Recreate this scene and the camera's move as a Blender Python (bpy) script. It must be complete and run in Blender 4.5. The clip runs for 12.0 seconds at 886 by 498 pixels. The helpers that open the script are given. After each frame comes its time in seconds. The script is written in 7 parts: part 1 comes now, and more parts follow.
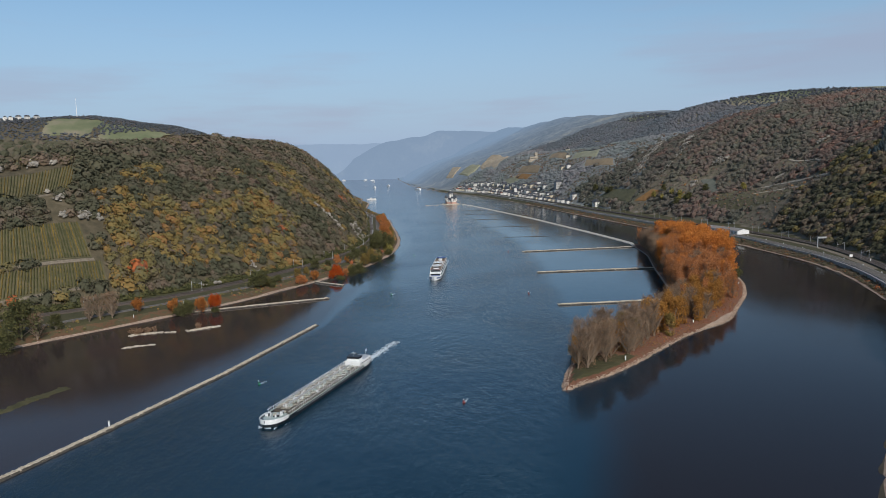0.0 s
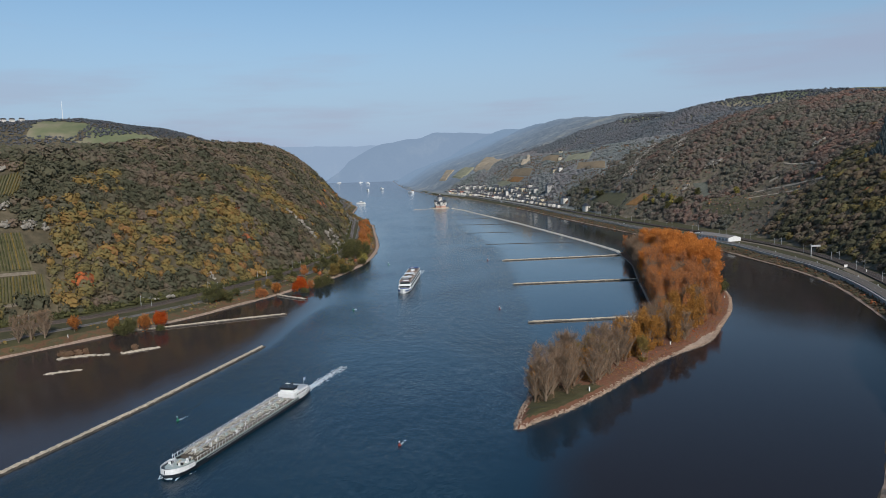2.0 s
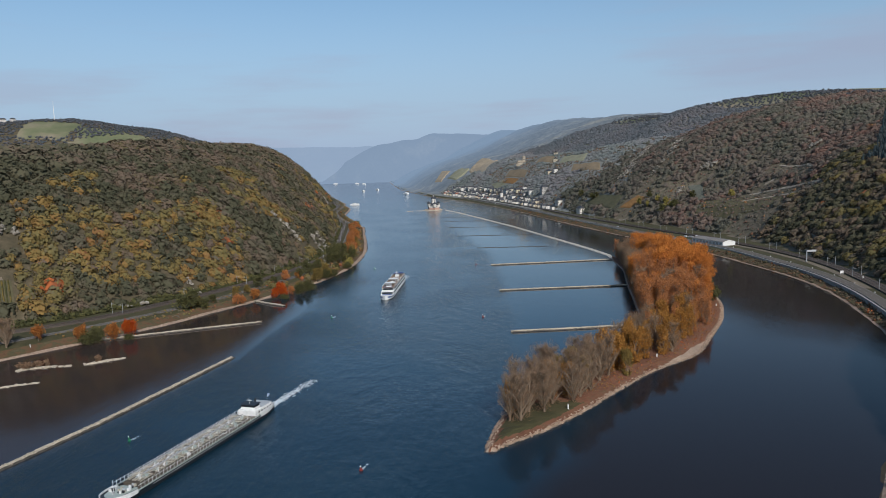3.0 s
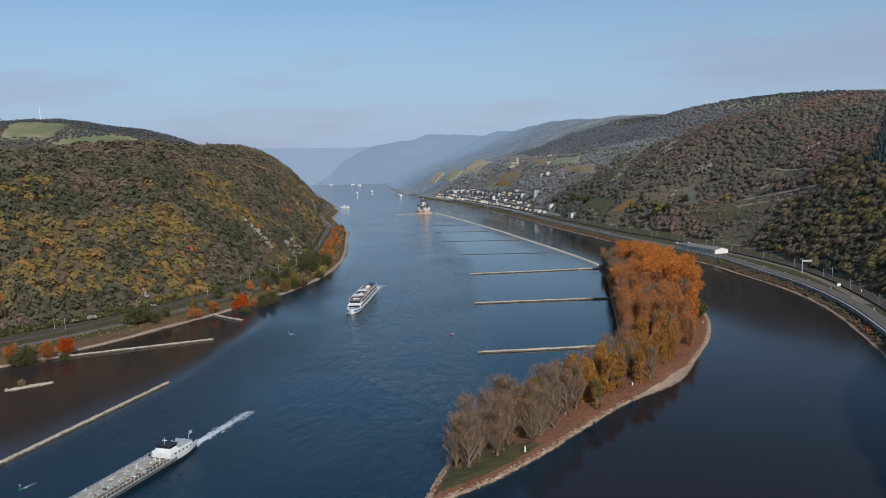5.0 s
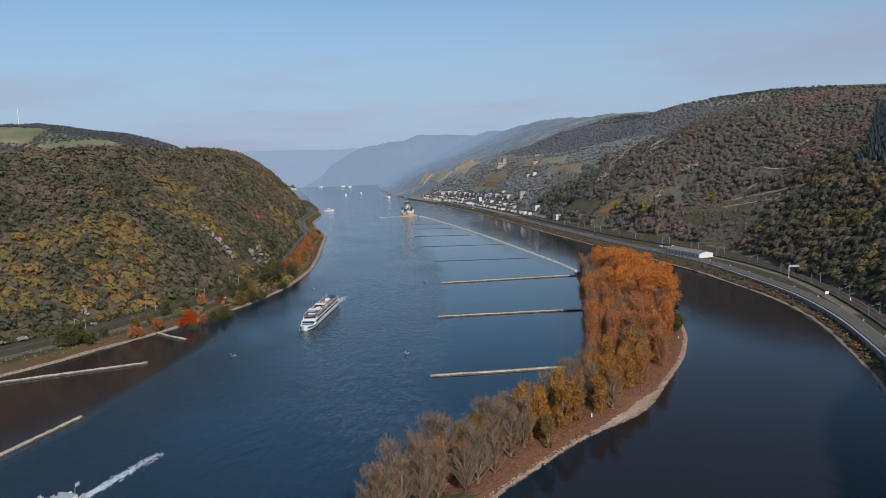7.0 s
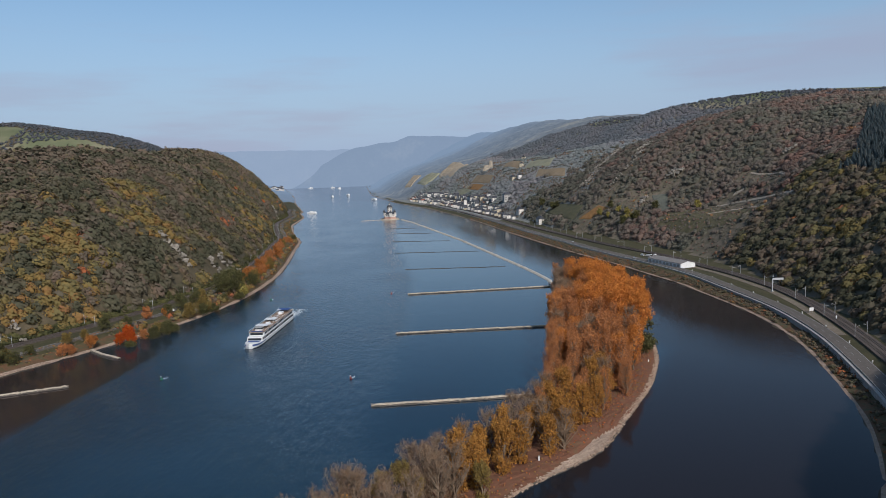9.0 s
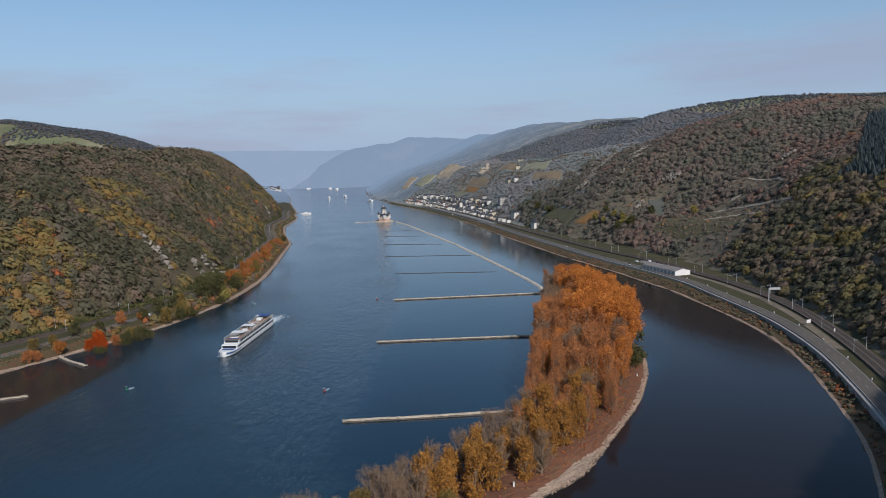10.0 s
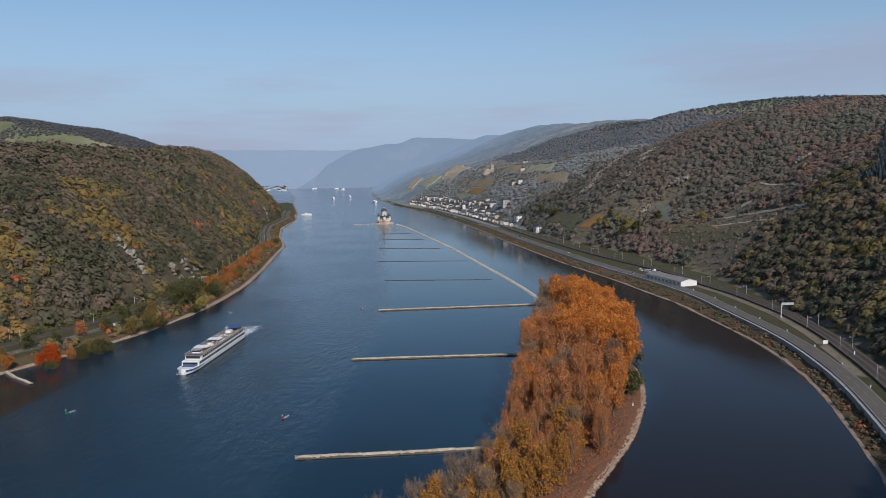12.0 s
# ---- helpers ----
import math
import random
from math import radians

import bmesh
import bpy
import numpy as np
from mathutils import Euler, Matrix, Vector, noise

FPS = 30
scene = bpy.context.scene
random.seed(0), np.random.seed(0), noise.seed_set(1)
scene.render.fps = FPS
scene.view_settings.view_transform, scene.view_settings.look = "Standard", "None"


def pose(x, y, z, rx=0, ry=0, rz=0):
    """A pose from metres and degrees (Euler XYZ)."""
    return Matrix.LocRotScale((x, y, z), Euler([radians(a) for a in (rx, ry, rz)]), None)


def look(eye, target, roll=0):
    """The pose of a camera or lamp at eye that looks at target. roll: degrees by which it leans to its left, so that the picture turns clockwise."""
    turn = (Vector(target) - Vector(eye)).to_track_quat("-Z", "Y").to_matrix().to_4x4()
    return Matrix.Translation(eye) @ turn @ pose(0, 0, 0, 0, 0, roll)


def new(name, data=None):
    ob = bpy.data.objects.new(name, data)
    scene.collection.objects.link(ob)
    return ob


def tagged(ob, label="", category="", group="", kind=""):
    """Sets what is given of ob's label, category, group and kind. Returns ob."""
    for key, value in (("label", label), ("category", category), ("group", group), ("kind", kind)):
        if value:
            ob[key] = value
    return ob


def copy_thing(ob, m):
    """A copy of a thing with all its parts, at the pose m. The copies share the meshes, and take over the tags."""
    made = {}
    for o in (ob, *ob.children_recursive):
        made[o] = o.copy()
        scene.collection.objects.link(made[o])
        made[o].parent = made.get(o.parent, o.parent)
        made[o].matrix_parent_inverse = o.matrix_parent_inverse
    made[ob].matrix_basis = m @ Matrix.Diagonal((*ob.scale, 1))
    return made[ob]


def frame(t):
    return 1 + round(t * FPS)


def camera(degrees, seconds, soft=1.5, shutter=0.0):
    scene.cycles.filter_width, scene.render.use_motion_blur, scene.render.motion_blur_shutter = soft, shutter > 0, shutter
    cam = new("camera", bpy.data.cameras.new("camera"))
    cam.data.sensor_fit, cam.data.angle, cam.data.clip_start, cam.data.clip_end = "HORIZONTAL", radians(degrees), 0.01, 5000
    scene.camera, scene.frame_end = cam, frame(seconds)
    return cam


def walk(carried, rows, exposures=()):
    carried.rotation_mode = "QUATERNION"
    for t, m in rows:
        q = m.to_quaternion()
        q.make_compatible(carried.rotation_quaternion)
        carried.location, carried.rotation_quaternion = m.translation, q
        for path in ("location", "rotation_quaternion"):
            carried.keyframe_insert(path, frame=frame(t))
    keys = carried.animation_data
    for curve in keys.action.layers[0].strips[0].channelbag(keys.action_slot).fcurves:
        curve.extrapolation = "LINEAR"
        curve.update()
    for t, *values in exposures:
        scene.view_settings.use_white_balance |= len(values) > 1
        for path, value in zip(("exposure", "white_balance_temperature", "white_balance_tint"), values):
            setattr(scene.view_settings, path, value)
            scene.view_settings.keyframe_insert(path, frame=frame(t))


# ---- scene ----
cam = camera(63.2, 12.0, soft=0.85)
PATH = [
    (0, (0.00, -0.00, 112.00), (-0.01, 198.50, 87.56), -1.78),
    (0.5, (6.98, 10.08, 112.49), (6.88, 208.61, 88.28), -1.75),
    (1, (13.91, 20.26, 113.14), (13.76, 218.80, 89.07), -1.80),
    (1.5, (20.99, 30.35, 113.83), (20.80, 228.90, 89.83), -1.87),
    (2, (27.94, 40.34, 114.43), (27.86, 238.89, 90.45), -1.90),
    (2.5, (34.64, 50.30, 114.92), (34.75, 248.87, 91.02), -1.90),
    (3, (41.02, 60.32, 115.41), (41.30, 258.90, 91.62), -1.81),
    (5, (65.13, 100.00, 118.07), (65.48, 298.61, 94.46), -1.70),
    (5.5, (71.70, 109.94, 118.70), (72.24, 308.53, 94.94), -1.93),
    (6, (78.89, 119.90, 119.22), (79.59, 318.48, 95.41), -2.19),
    (6.5, (86.40, 129.91, 119.75), (87.30, 328.50, 96.03), -2.34),
    (7, (93.69, 139.85, 120.31), (94.91, 338.44, 96.65), -2.37),
    (9, (120.75, 178.90, 122.45), (123.52, 377.50, 99.02), -2.07),
    (9.5, (126.95, 188.53, 122.83), (129.97, 387.15, 99.57), -1.81),
    (10, (131.98, 198.55, 122.85), (134.98, 397.20, 99.85), -1.49),
    (10.5, (136.50, 208.85, 122.89), (139.23, 407.52, 100.02), -1.22),
    (11, (141.25, 219.37, 123.22), (143.18, 418.05, 100.41), -1.03),
    (11.5, (145.91, 229.89, 123.43), (146.99, 428.59, 100.65), -0.98),
    (12, (150.62, 240.77, 123.50), (151.01, 439.47, 100.73), -1.05),
]
walk(cam, [(t, look(eye, target, roll)) for t, eye, target, roll in PATH], [(0, 0.0, 6420, 10.5), (5, -0.01, 6420, 11.5), (9, -0.02, 6420, 13.5), (12, -0.04, 6420, 14)])

# ---- light ----
SUN_FROM = Vector((0.32, -0.947, 0.0)).normalized()
SUN_UP = radians(36)
world = bpy.data.worlds.new("sky")
scene.world = world
world.use_nodes = True
wn, wl = world.node_tree.nodes, world.node_tree.links
wn.clear()
sky = wn.new("ShaderNodeTexSky")
sky.sky_type = "NISHITA"
sky.sun_disc = False
sky.sun_elevation = SUN_UP
sky.sun_rotation = math.atan2(SUN_FROM.x, SUN_FROM.y)
sky.altitude = 150
sky.air_density, sky.dust_density, sky.ozone_density = 1.0, 1.2, 2.0
bg = wn.new("ShaderNodeBackground")
bg.inputs["Strength"].default_value = 0.105
wo = wn.new("ShaderNodeOutputWorld")
# a milky band of autumn haze lies along the horizon, with a few thin clouds in it
coord = wn.new("ShaderNodeTexCoord")
axes = wn.new("ShaderNodeSeparateXYZ")
wl.new(coord.outputs["Generated"], axes.inputs[0])
band = wn.new("ShaderNodeMapRange")
band.interpolation_type = "SMOOTHSTEP"
band.inputs["From Min"].default_value, band.inputs["From Max"].default_value = -0.02, 0.30
band.inputs["To Min"].default_value, band.inputs["To Max"].default_value = 0.92, 0.0
wl.new(axes.outputs["Z"], band.inputs["Value"])
haze = wn.new("ShaderNodeMix")
haze.data_type = "RGBA"
haze.inputs["B"].default_value = (3.35, 4.35, 6.1, 1)
wl.new(band.outputs["Result"], haze.inputs["Factor"])
clear = wn.new("ShaderNodeMix")
clear.data_type, clear.blend_type = "RGBA", "MULTIPLY"
clear.inputs["Factor"].default_value = 1
clear.inputs["B"].default_value = (0.86, 1.03, 1.06, 1)
wl.new(sky.outputs[0], clear.inputs["A"])
wl.new(clear.outputs["Result"], haze.inputs["A"])
spread = wn.new("ShaderNodeMapping")
spread.inputs["Scale"].default_value = (1.6, 1.6, 13.0)
wl.new(coord.outputs["Generated"], spread.inputs["Vector"])
wisps = wn.new("ShaderNodeTexNoise")
wisps.inputs["Scale"].default_value, wisps.inputs["Detail"].default_value, wisps.inputs["Roughness"].default_value = 1.7, 5, 0.55
wl.new(spread.outputs["Vector"], wisps.inputs["Vector"])
veil = wn.new("ShaderNodeMapRange")
veil.interpolation_type = "SMOOTHSTEP"
veil.inputs["From Min"].default_value, veil.inputs["From Max"].default_value = 0.46, 0.66
veil.inputs["To Min"].default_value, veil.inputs["To Max"].default_value = 0.0, 0.6
wl.new(wisps.outputs["Fac"], veil.inputs["Value"])
low = wn.new("ShaderNodeMath")
low.operation = "MULTIPLY"
wl.new(veil.outputs["Result"], low.inputs[0])
wl.new(band.outputs["Result"], low.inputs[1])
cloud = wn.new("ShaderNodeMix")
cloud.data_type = "RGBA"
cloud.inputs["B"].default_value = (3.5, 3.7, 4.8, 1)
wl.new(low.outputs[0], cloud.inputs["Factor"])
wl.new(haze.outputs["Result"], cloud.inputs["A"])
# two thin clouds low over the east ridge
last = cloud.outputs["Result"]
for way, size, thick, tone in (((0.485, 0.868, 0.103), (0.2, 0.2, 0.036), 0.5, (3.2, 3.7, 5.0, 1)), ((0.40, 0.915, 0.058), (0.085, 0.085, 0.014), 0.7, (4.2, 4.9, 6.3, 1))):
    off = wn.new("ShaderNodeVectorMath")
    off.operation = "SUBTRACT"
    off.inputs[1].default_value = way
    wl.new(coord.outputs["Generated"], off.inputs[0])
    shrink = wn.new("ShaderNodeVectorMath")
    shrink.operation = "DIVIDE"
    shrink.inputs[1].default_value = size
    wl.new(off.outputs[0], shrink.inputs[0])
    far_off = wn.new("ShaderNodeVectorMath")
    far_off.operation = "LENGTH"
    wl.new(shrink.outputs[0], far_off.inputs[0])
    torn = wn.new("ShaderNodeMath")
    torn.operation = "MULTIPLY_ADD"
    torn.inputs[1].default_value = -1.6
    wl.new(wisps.outputs["Fac"], torn.inputs[0])
    wl.new(far_off.outputs["Value"], torn.inputs[2])
    patch = wn.new("ShaderNodeMapRange")
    patch.interpolation_type = "SMOOTHSTEP"
    patch.inputs["From Min"].default_value, patch.inputs["From Max"].default_value = -0.6, 0.55
    patch.inputs["To Min"].default_value, patch.inputs["To Max"].default_value = thick, 0.0
    wl.new(torn.outputs[0], patch.inputs["Value"])
    blend = wn.new("ShaderNodeMix")
    blend.data_type = "RGBA"
    blend.inputs["B"].default_value = tone
    wl.new(patch.outputs["Result"], blend.inputs["Factor"])
    wl.new(last, blend.inputs["A"])
    last = blend.outputs["Result"]
wl.new(last, bg.inputs["Color"])
wl.new(bg.outputs[0], wo.inputs["Surface"])
sun_data = bpy.data.lights.new("sun", "SUN")
sun_data.energy, sun_data.angle, sun_data.color = 3.6, radians(0.9), (1.0, 0.955, 0.90)
sun = new("sun", sun_data)
sun.matrix_world = look((0, 0, 900), Vector((0, 0, 900)) - SUN_FROM * math.cos(SUN_UP) - Vector((0, 0, math.sin(SUN_UP))))

# ---- materials ----
def surface(name, stops, scale=0.2, rough=0.85, bump=0.3, bump_scale=2.0, big=0.02, big_amount=0.35, metallic=0.0, tint=False, specular=0.3, pieces=False):
    """A procedural surface: colour ramp over two scales of noise (or over a per-plant tint), with relief."""
    m = bpy.data.materials.new(name)
    m.use_nodes = True
    n, l = m.node_tree.nodes, m.node_tree.links
    bsdf = n["Principled BSDF"]
    geo = n.new("ShaderNodeNewGeometry")
    fine = n.new("ShaderNodeTexNoise")
    fine.inputs["Scale"].default_value, fine.inputs["Detail"].default_value, fine.inputs["Roughness"].default_value = scale, 6, 0.6
    l.new(geo.outputs["Position"], fine.inputs["Vector"])
    wide = n.new("ShaderNodeTexNoise")
    wide.inputs["Scale"].default_value, wide.inputs["Detail"].default_value = big, 3
    l.new(geo.outputs["Position"], wide.inputs["Vector"])
    ramp = n.new("ShaderNodeValToRGB")
    els = ramp.color_ramp.elements
    while len(els) < len(stops):
        els.new(0.5)
    for e, (p, c) in zip(els, stops):
        e.position, e.color = p, (*c, 1)
    driver = fine.outputs["Fac"]
    if tint:
        at = n.new("ShaderNodeAttribute")
        at.attribute_name = "tint"
        add = n.new("ShaderNodeMath")
        add.operation = "MULTIPLY_ADD"
        sub = n.new("ShaderNodeMath")
        sub.operation = "SUBTRACT"
        sub.inputs[1].default_value = 0.5
        l.new(wide.outputs["Fac"], sub.inputs[0])
        l.new(sub.outputs[0], add.inputs[0])
        add.inputs[1].default_value = big_amount * 2
        l.new(at.outputs["Fac"], add.inputs[2])
        driver = add.outputs[0]
    if pieces:
        info = n.new("ShaderNodeObjectInfo")
        add = n.new("ShaderNodeMath")
        add.operation = "MULTIPLY_ADD"
        l.new(info.outputs["Random"], add.inputs[0])
        add.inputs[1].default_value = 0.4
        l.new(fine.outputs["Fac"], add.inputs[2])
        driver = add.outputs[0]
    l.new(driver, ramp.inputs["Fac"])
    # brightness wanders at both scales
    val = n.new("ShaderNodeMath")
    val.operation = "MULTIPLY_ADD"
    l.new((fine if tint else wide).outputs["Fac"], val.inputs[0])
    val.inputs[1].default_value, val.inputs[2].default_value = big_amount * 2, 1 - big_amount
    mul = n.new("ShaderNodeMix")
    mul.data_type, mul.blend_type = "RGBA", "MULTIPLY"
    mul.inputs["Factor"].default_value = 1
    comb = n.new("ShaderNodeCombineColor")
    for k in range(3):
        l.new(val.outputs[0], comb.inputs[k])
    l.new(ramp.outputs["Color"], mul.inputs["A"])
    l.new(comb.outputs["Color"], mul.inputs["B"])
    l.new(mul.outputs["Result"], bsdf.inputs["Base Color"])
    bsdf.inputs["Roughness"].default_value = rough
    bsdf.inputs["Metallic"].default_value = metallic
    bsdf.inputs["Specular IOR Level"].default_value = specular
    if tint:
        # leaves let some light through
        glow = n.new("ShaderNodeBsdfTranslucent")
        mix = n.new("ShaderNodeMixShader")
        mix.inputs[0].default_value = 0.2
        l.new(mul.outputs["Result"], glow.inputs["Color"])
        l.new(bsdf.outputs[0], mix.inputs[1])
        l.new(glow.outputs[0], mix.inputs[2])
        l.new(mix.outputs[0], n["Material Output"].inputs["Surface"])
    if bump:
        bn = n.new("ShaderNodeTexNoise")
        bn.inputs["Scale"].default_value, bn.inputs["Detail"].default_value = bump_scale, 4
        l.new(geo.outputs["Position"], bn.inputs["Vector"])
        b = n.new("ShaderNodeBump")
        b.inputs["Strength"].default_value, b.inputs["Distance"].default_value = bump, (1.8 if tint else 0.5) / bump_scale
        l.new(bn.outputs["Fac"], b.inputs["Height"])
        l.new(b.outputs["Normal"], bsdf.inputs["Normal"])
    return m


def plain(name, c, rough=0.5, metallic=0.0, bump=0.0):
    d = tuple(v * 0.8 for v in c)
    return surface(name, [(0.3, d), (0.7, c)], 0.9, rough, bump, 3.0, 0.2, 0.08, metallic)


LEAF_WEST = surface("leaves_west_wood", [(0.00, (0.078, 0.077, 0.048)), (0.16, (0.104, 0.097, 0.060)), (0.30, (0.138, 0.114, 0.080)), (0.44, (0.174, 0.124, 0.090)), (0.55, (0.150, 0.130, 0.060)), (0.66, (0.196, 0.152, 0.060)), (0.78, (0.255, 0.164, 0.056)), (0.87, (0.262, 0.132, 0.056)), (0.94, (0.268, 0.108, 0.060)), (1.00, (0.450, 0.132, 0.044))], 0.8, 0.9, 0.25, 1.0, 0.03, 0.14, tint=True, specular=0.1)
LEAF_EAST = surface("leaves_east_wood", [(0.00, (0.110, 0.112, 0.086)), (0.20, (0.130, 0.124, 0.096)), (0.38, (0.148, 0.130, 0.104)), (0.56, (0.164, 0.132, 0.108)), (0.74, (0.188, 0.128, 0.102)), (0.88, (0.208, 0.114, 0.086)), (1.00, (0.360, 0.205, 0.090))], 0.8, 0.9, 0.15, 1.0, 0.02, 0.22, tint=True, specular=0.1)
# far woods: distance haze is put into the leaf colour, paler and bluer
LEAF_HAZED = surface("haze_grey_woods", [(0.00, (0.165, 0.190, 0.175)), (0.25, (0.199, 0.218, 0.202)), (0.50, (0.228, 0.233, 0.229)), (0.75, (0.247, 0.225, 0.223)), (1.00, (0.291, 0.242, 0.218))], 0.8, 0.9, 0.1, 1.0, 0.010, 0.25, tint=True, specular=0.1)
LEAF_AMBER = surface("leaves_amber", [(0.0, (0.180, 0.070, 0.022)), (0.5, (0.360, 0.135, 0.036)), (1.0, (0.520, 0.200, 0.048))], 1.5, 0.8, 0.0, 2, 0.15, 0.3, tint=True, specular=0.15)
LEAF_FIR = surface("dark_fir_needles", [(0.00, (0.049, 0.070, 0.076)), (0.50, (0.070, 0.091, 0.095)), (1.00, (0.108, 0.116, 0.106))], 0.8, 0.9, 0.25, 1.0, 0.02, 0.2, tint=True, specular=0.1)
# crest and plateau woods carry a bluish haze tint in their base colour
LEAF_CREST = surface("haze_crest_woods", [(0.00, (0.125, 0.145, 0.155)), (0.50, (0.150, 0.158, 0.168)), (1.00, (0.190, 0.172, 0.172))], 0.8, 0.9, 0.15, 1.0, 0.010, 0.25, tint=True, specular=0.1)
LEAF_SLATE = surface("haze_slate_woods", [(0.00, (0.077, 0.090, 0.098)), (0.50, (0.100, 0.105, 0.115)), (1.00, (0.131, 0.118, 0.120))], 0.8, 0.9, 0.25, 1.0, 0.010, 0.3, tint=True, specular=0.1)
TWIG_SPRAY = surface("fine_twig_sprays", [(0, (0.150, 0.088, 0.054)), (0.5, (0.260, 0.160, 0.096)), (1, (0.380, 0.245, 0.150))], 1.5, 0.9, 0.0, 2, 0.15, 0.3, tint=True, specular=0.1)
LEAF_ORANGE = surface("leaves_orange", [(0, (0.270, 0.095, 0.031)), (0.5, (0.560, 0.195, 0.041)), (1, (0.740, 0.305, 0.065))], 1.5, 0.8, 0.0, 2, 0.15, 0.3, tint=True, specular=0.15)
LEAF_RUST = surface("leaves_rust", [(0.0, (0.235, 0.101, 0.052)), (0.5, (0.414, 0.165, 0.064)), (1.0, (0.582, 0.234, 0.071))], 1.5, 0.8, 0.0, 2, 0.15, 0.3, tint=True, specular=0.15)
LEAF_OCHRE = surface("leaves_ochre", [(0.0, (0.187, 0.095, 0.030)), (0.5, (0.352, 0.166, 0.039)), (1.0, (0.517, 0.244, 0.052))], 1.5, 0.8, 0.0, 2, 0.15, 0.3, tint=True, specular=0.15)
LEAF_OLIVE = surface("leaves_olive_yellow", [(0.0, (0.115, 0.084, 0.030)), (0.5, (0.200, 0.140, 0.044)), (1.0, (0.30, 0.205, 0.058))], 1.5, 0.8, 0.0, 2, 0.15, 0.3, tint=True, specular=0.15)
LEAF_YELLOW = surface("leaves_pale_yellow", [(0.0, (0.16, 0.135, 0.045)), (0.5, (0.28, 0.235, 0.07)), (1.0, (0.40, 0.33, 0.09))], 1.5, 0.8, 0.0, 2, 0.15, 0.3, tint=True, specular=0.15)
MEADOW = surface("hill_meadow", [(0.25, (0.061, 0.059, 0.029)), (0.5, (0.097, 0.086, 0.044)), (0.75, (0.144, 0.111, 0.066))], 0.12, 0.95, 0.5, 1.0, 0.02, 0.3)
LEAF_GREEN = surface("leaves_green", [(0.0, (0.050, 0.052, 0.022)), (0.5, (0.090, 0.088, 0.036)), (1.0, (0.150, 0.135, 0.048))], 1.5, 0.8, 0.0, 2, 0.15, 0.3, tint=True, specular=0.15)
LEAF_RED = surface("leaves_red", [(0.0, (0.26, 0.030, 0.008)), (0.5, (0.42, 0.065, 0.010)), (1.0, (0.50, 0.14, 0.015))], 1.5, 0.8, 0.0, 2, 0.15, 0.3, tint=True, specular=0.15)
TWIG = surface("bare_twigs", [(0.2, (0.135, 0.098, 0.068)), (0.8, (0.27, 0.20, 0.14))], 0.8, 0.9, 0.2, 3, 0.1, 0.3)
BARK = surface("bark", [(0.2, (0.07, 0.055, 0.042)), (0.8, (0.20, 0.165, 0.125))], 2.5, 0.9, 0.6, 6, 0.3, 0.3)
SOIL = surface("hill_soil", [(0.2, (0.074, 0.066, 0.043)), (0.42, (0.118, 0.101, 0.063)), (0.6, (0.155, 0.126, 0.092)), (0.8, (0.216, 0.176, 0.140))], 0.14, 0.95, 0.5, 0.6, 0.012, 0.3)
# terrace soil of the far slope, paled and blued with haze in its colour
HAZED_TERRACE = surface("hazed_terrace_soil", [(0.2, (0.112, 0.118, 0.106)), (0.5, (0.194, 0.196, 0.174)), (0.8, (0.275, 0.279, 0.253))], 0.10, 0.95, 0.5, 0.6, 0.010, 0.3)
GRASS = surface("bank_grass", [(0.25, (0.040, 0.038, 0.017)), (0.5, (0.058, 0.053, 0.022)), (0.75, (0.083, 0.065, 0.033))], 0.12, 0.95, 0.5, 1.5, 0.02, 0.3)
FIELD = surface("plateau_field", [(0.35, (0.098, 0.115, 0.056)), (0.5, (0.150, 0.155, 0.084)), (0.62, (0.234, 0.196, 0.133))], 0.006, 0.95, 0.3, 0.6, 0.004, 0.3)
LITTER = surface("leaf_litter", [(0.25, (0.075, 0.040, 0.022)), (0.45, (0.130, 0.070, 0.036)), (0.56, (0.075, 0.066, 0.030)), (0.68, (0.110, 0.085, 0.050)), (0.8, (0.170, 0.125, 0.080))], 0.25, 0.95, 0.5, 2, 0.03, 0.3)
ISLE_LITTER = surface("red_leaf_litter", [(0.25, (0.094, 0.041, 0.024)), (0.5, (0.156, 0.069, 0.040)), (0.7, (0.123, 0.074, 0.041)), (0.85, (0.213, 0.133, 0.088))], 0.25, 0.95, 0.5, 2, 0.03, 0.3)
PALE_STONE = surface("pale_wall_stone", [(0.3, (0.38, 0.345, 0.285)), (0.7, (0.66, 0.61, 0.52))], 0.9, 0.9, 0.9, 1.6, 0.08, 0.3)
BEACH = surface("bank_stones", [(0.3, (0.180, 0.122, 0.086)), (0.55, (0.340, 0.245, 0.178)), (0.75, (0.500, 0.385, 0.295))], 0.7, 0.9, 0.8, 1.5, 0.05, 0.3)
GRAVEL = surface("tan_gravel", [(0.3, (0.230, 0.162, 0.117)), (0.55, (0.340, 0.255, 0.191)), (0.75, (0.425, 0.332, 0.255))], 1.2, 0.9, 0.6, 3.0, 0.08, 0.3)
BED = surface("river_bed", [(0.3, (0.035, 0.028, 0.018)), (0.7, (0.07, 0.055, 0.035))], 0.05, 0.9, 0, 1, 0.01, 0.3)
DARK_SOIL = surface("wood_floor", [(0.2, (0.045, 0.039, 0.024)), (0.5, (0.090, 0.072, 0.042)), (0.8, (0.150, 0.117, 0.075))], 0.14, 0.95, 0.5, 0.6, 0.012, 0.3)
STONE = surface("rubble_stone", [(0.3, (0.25, 0.205, 0.155)), (0.7, (0.56, 0.48, 0.37))], 0.9, 0.9, 0.9, 1.6, 0.08, 0.3)
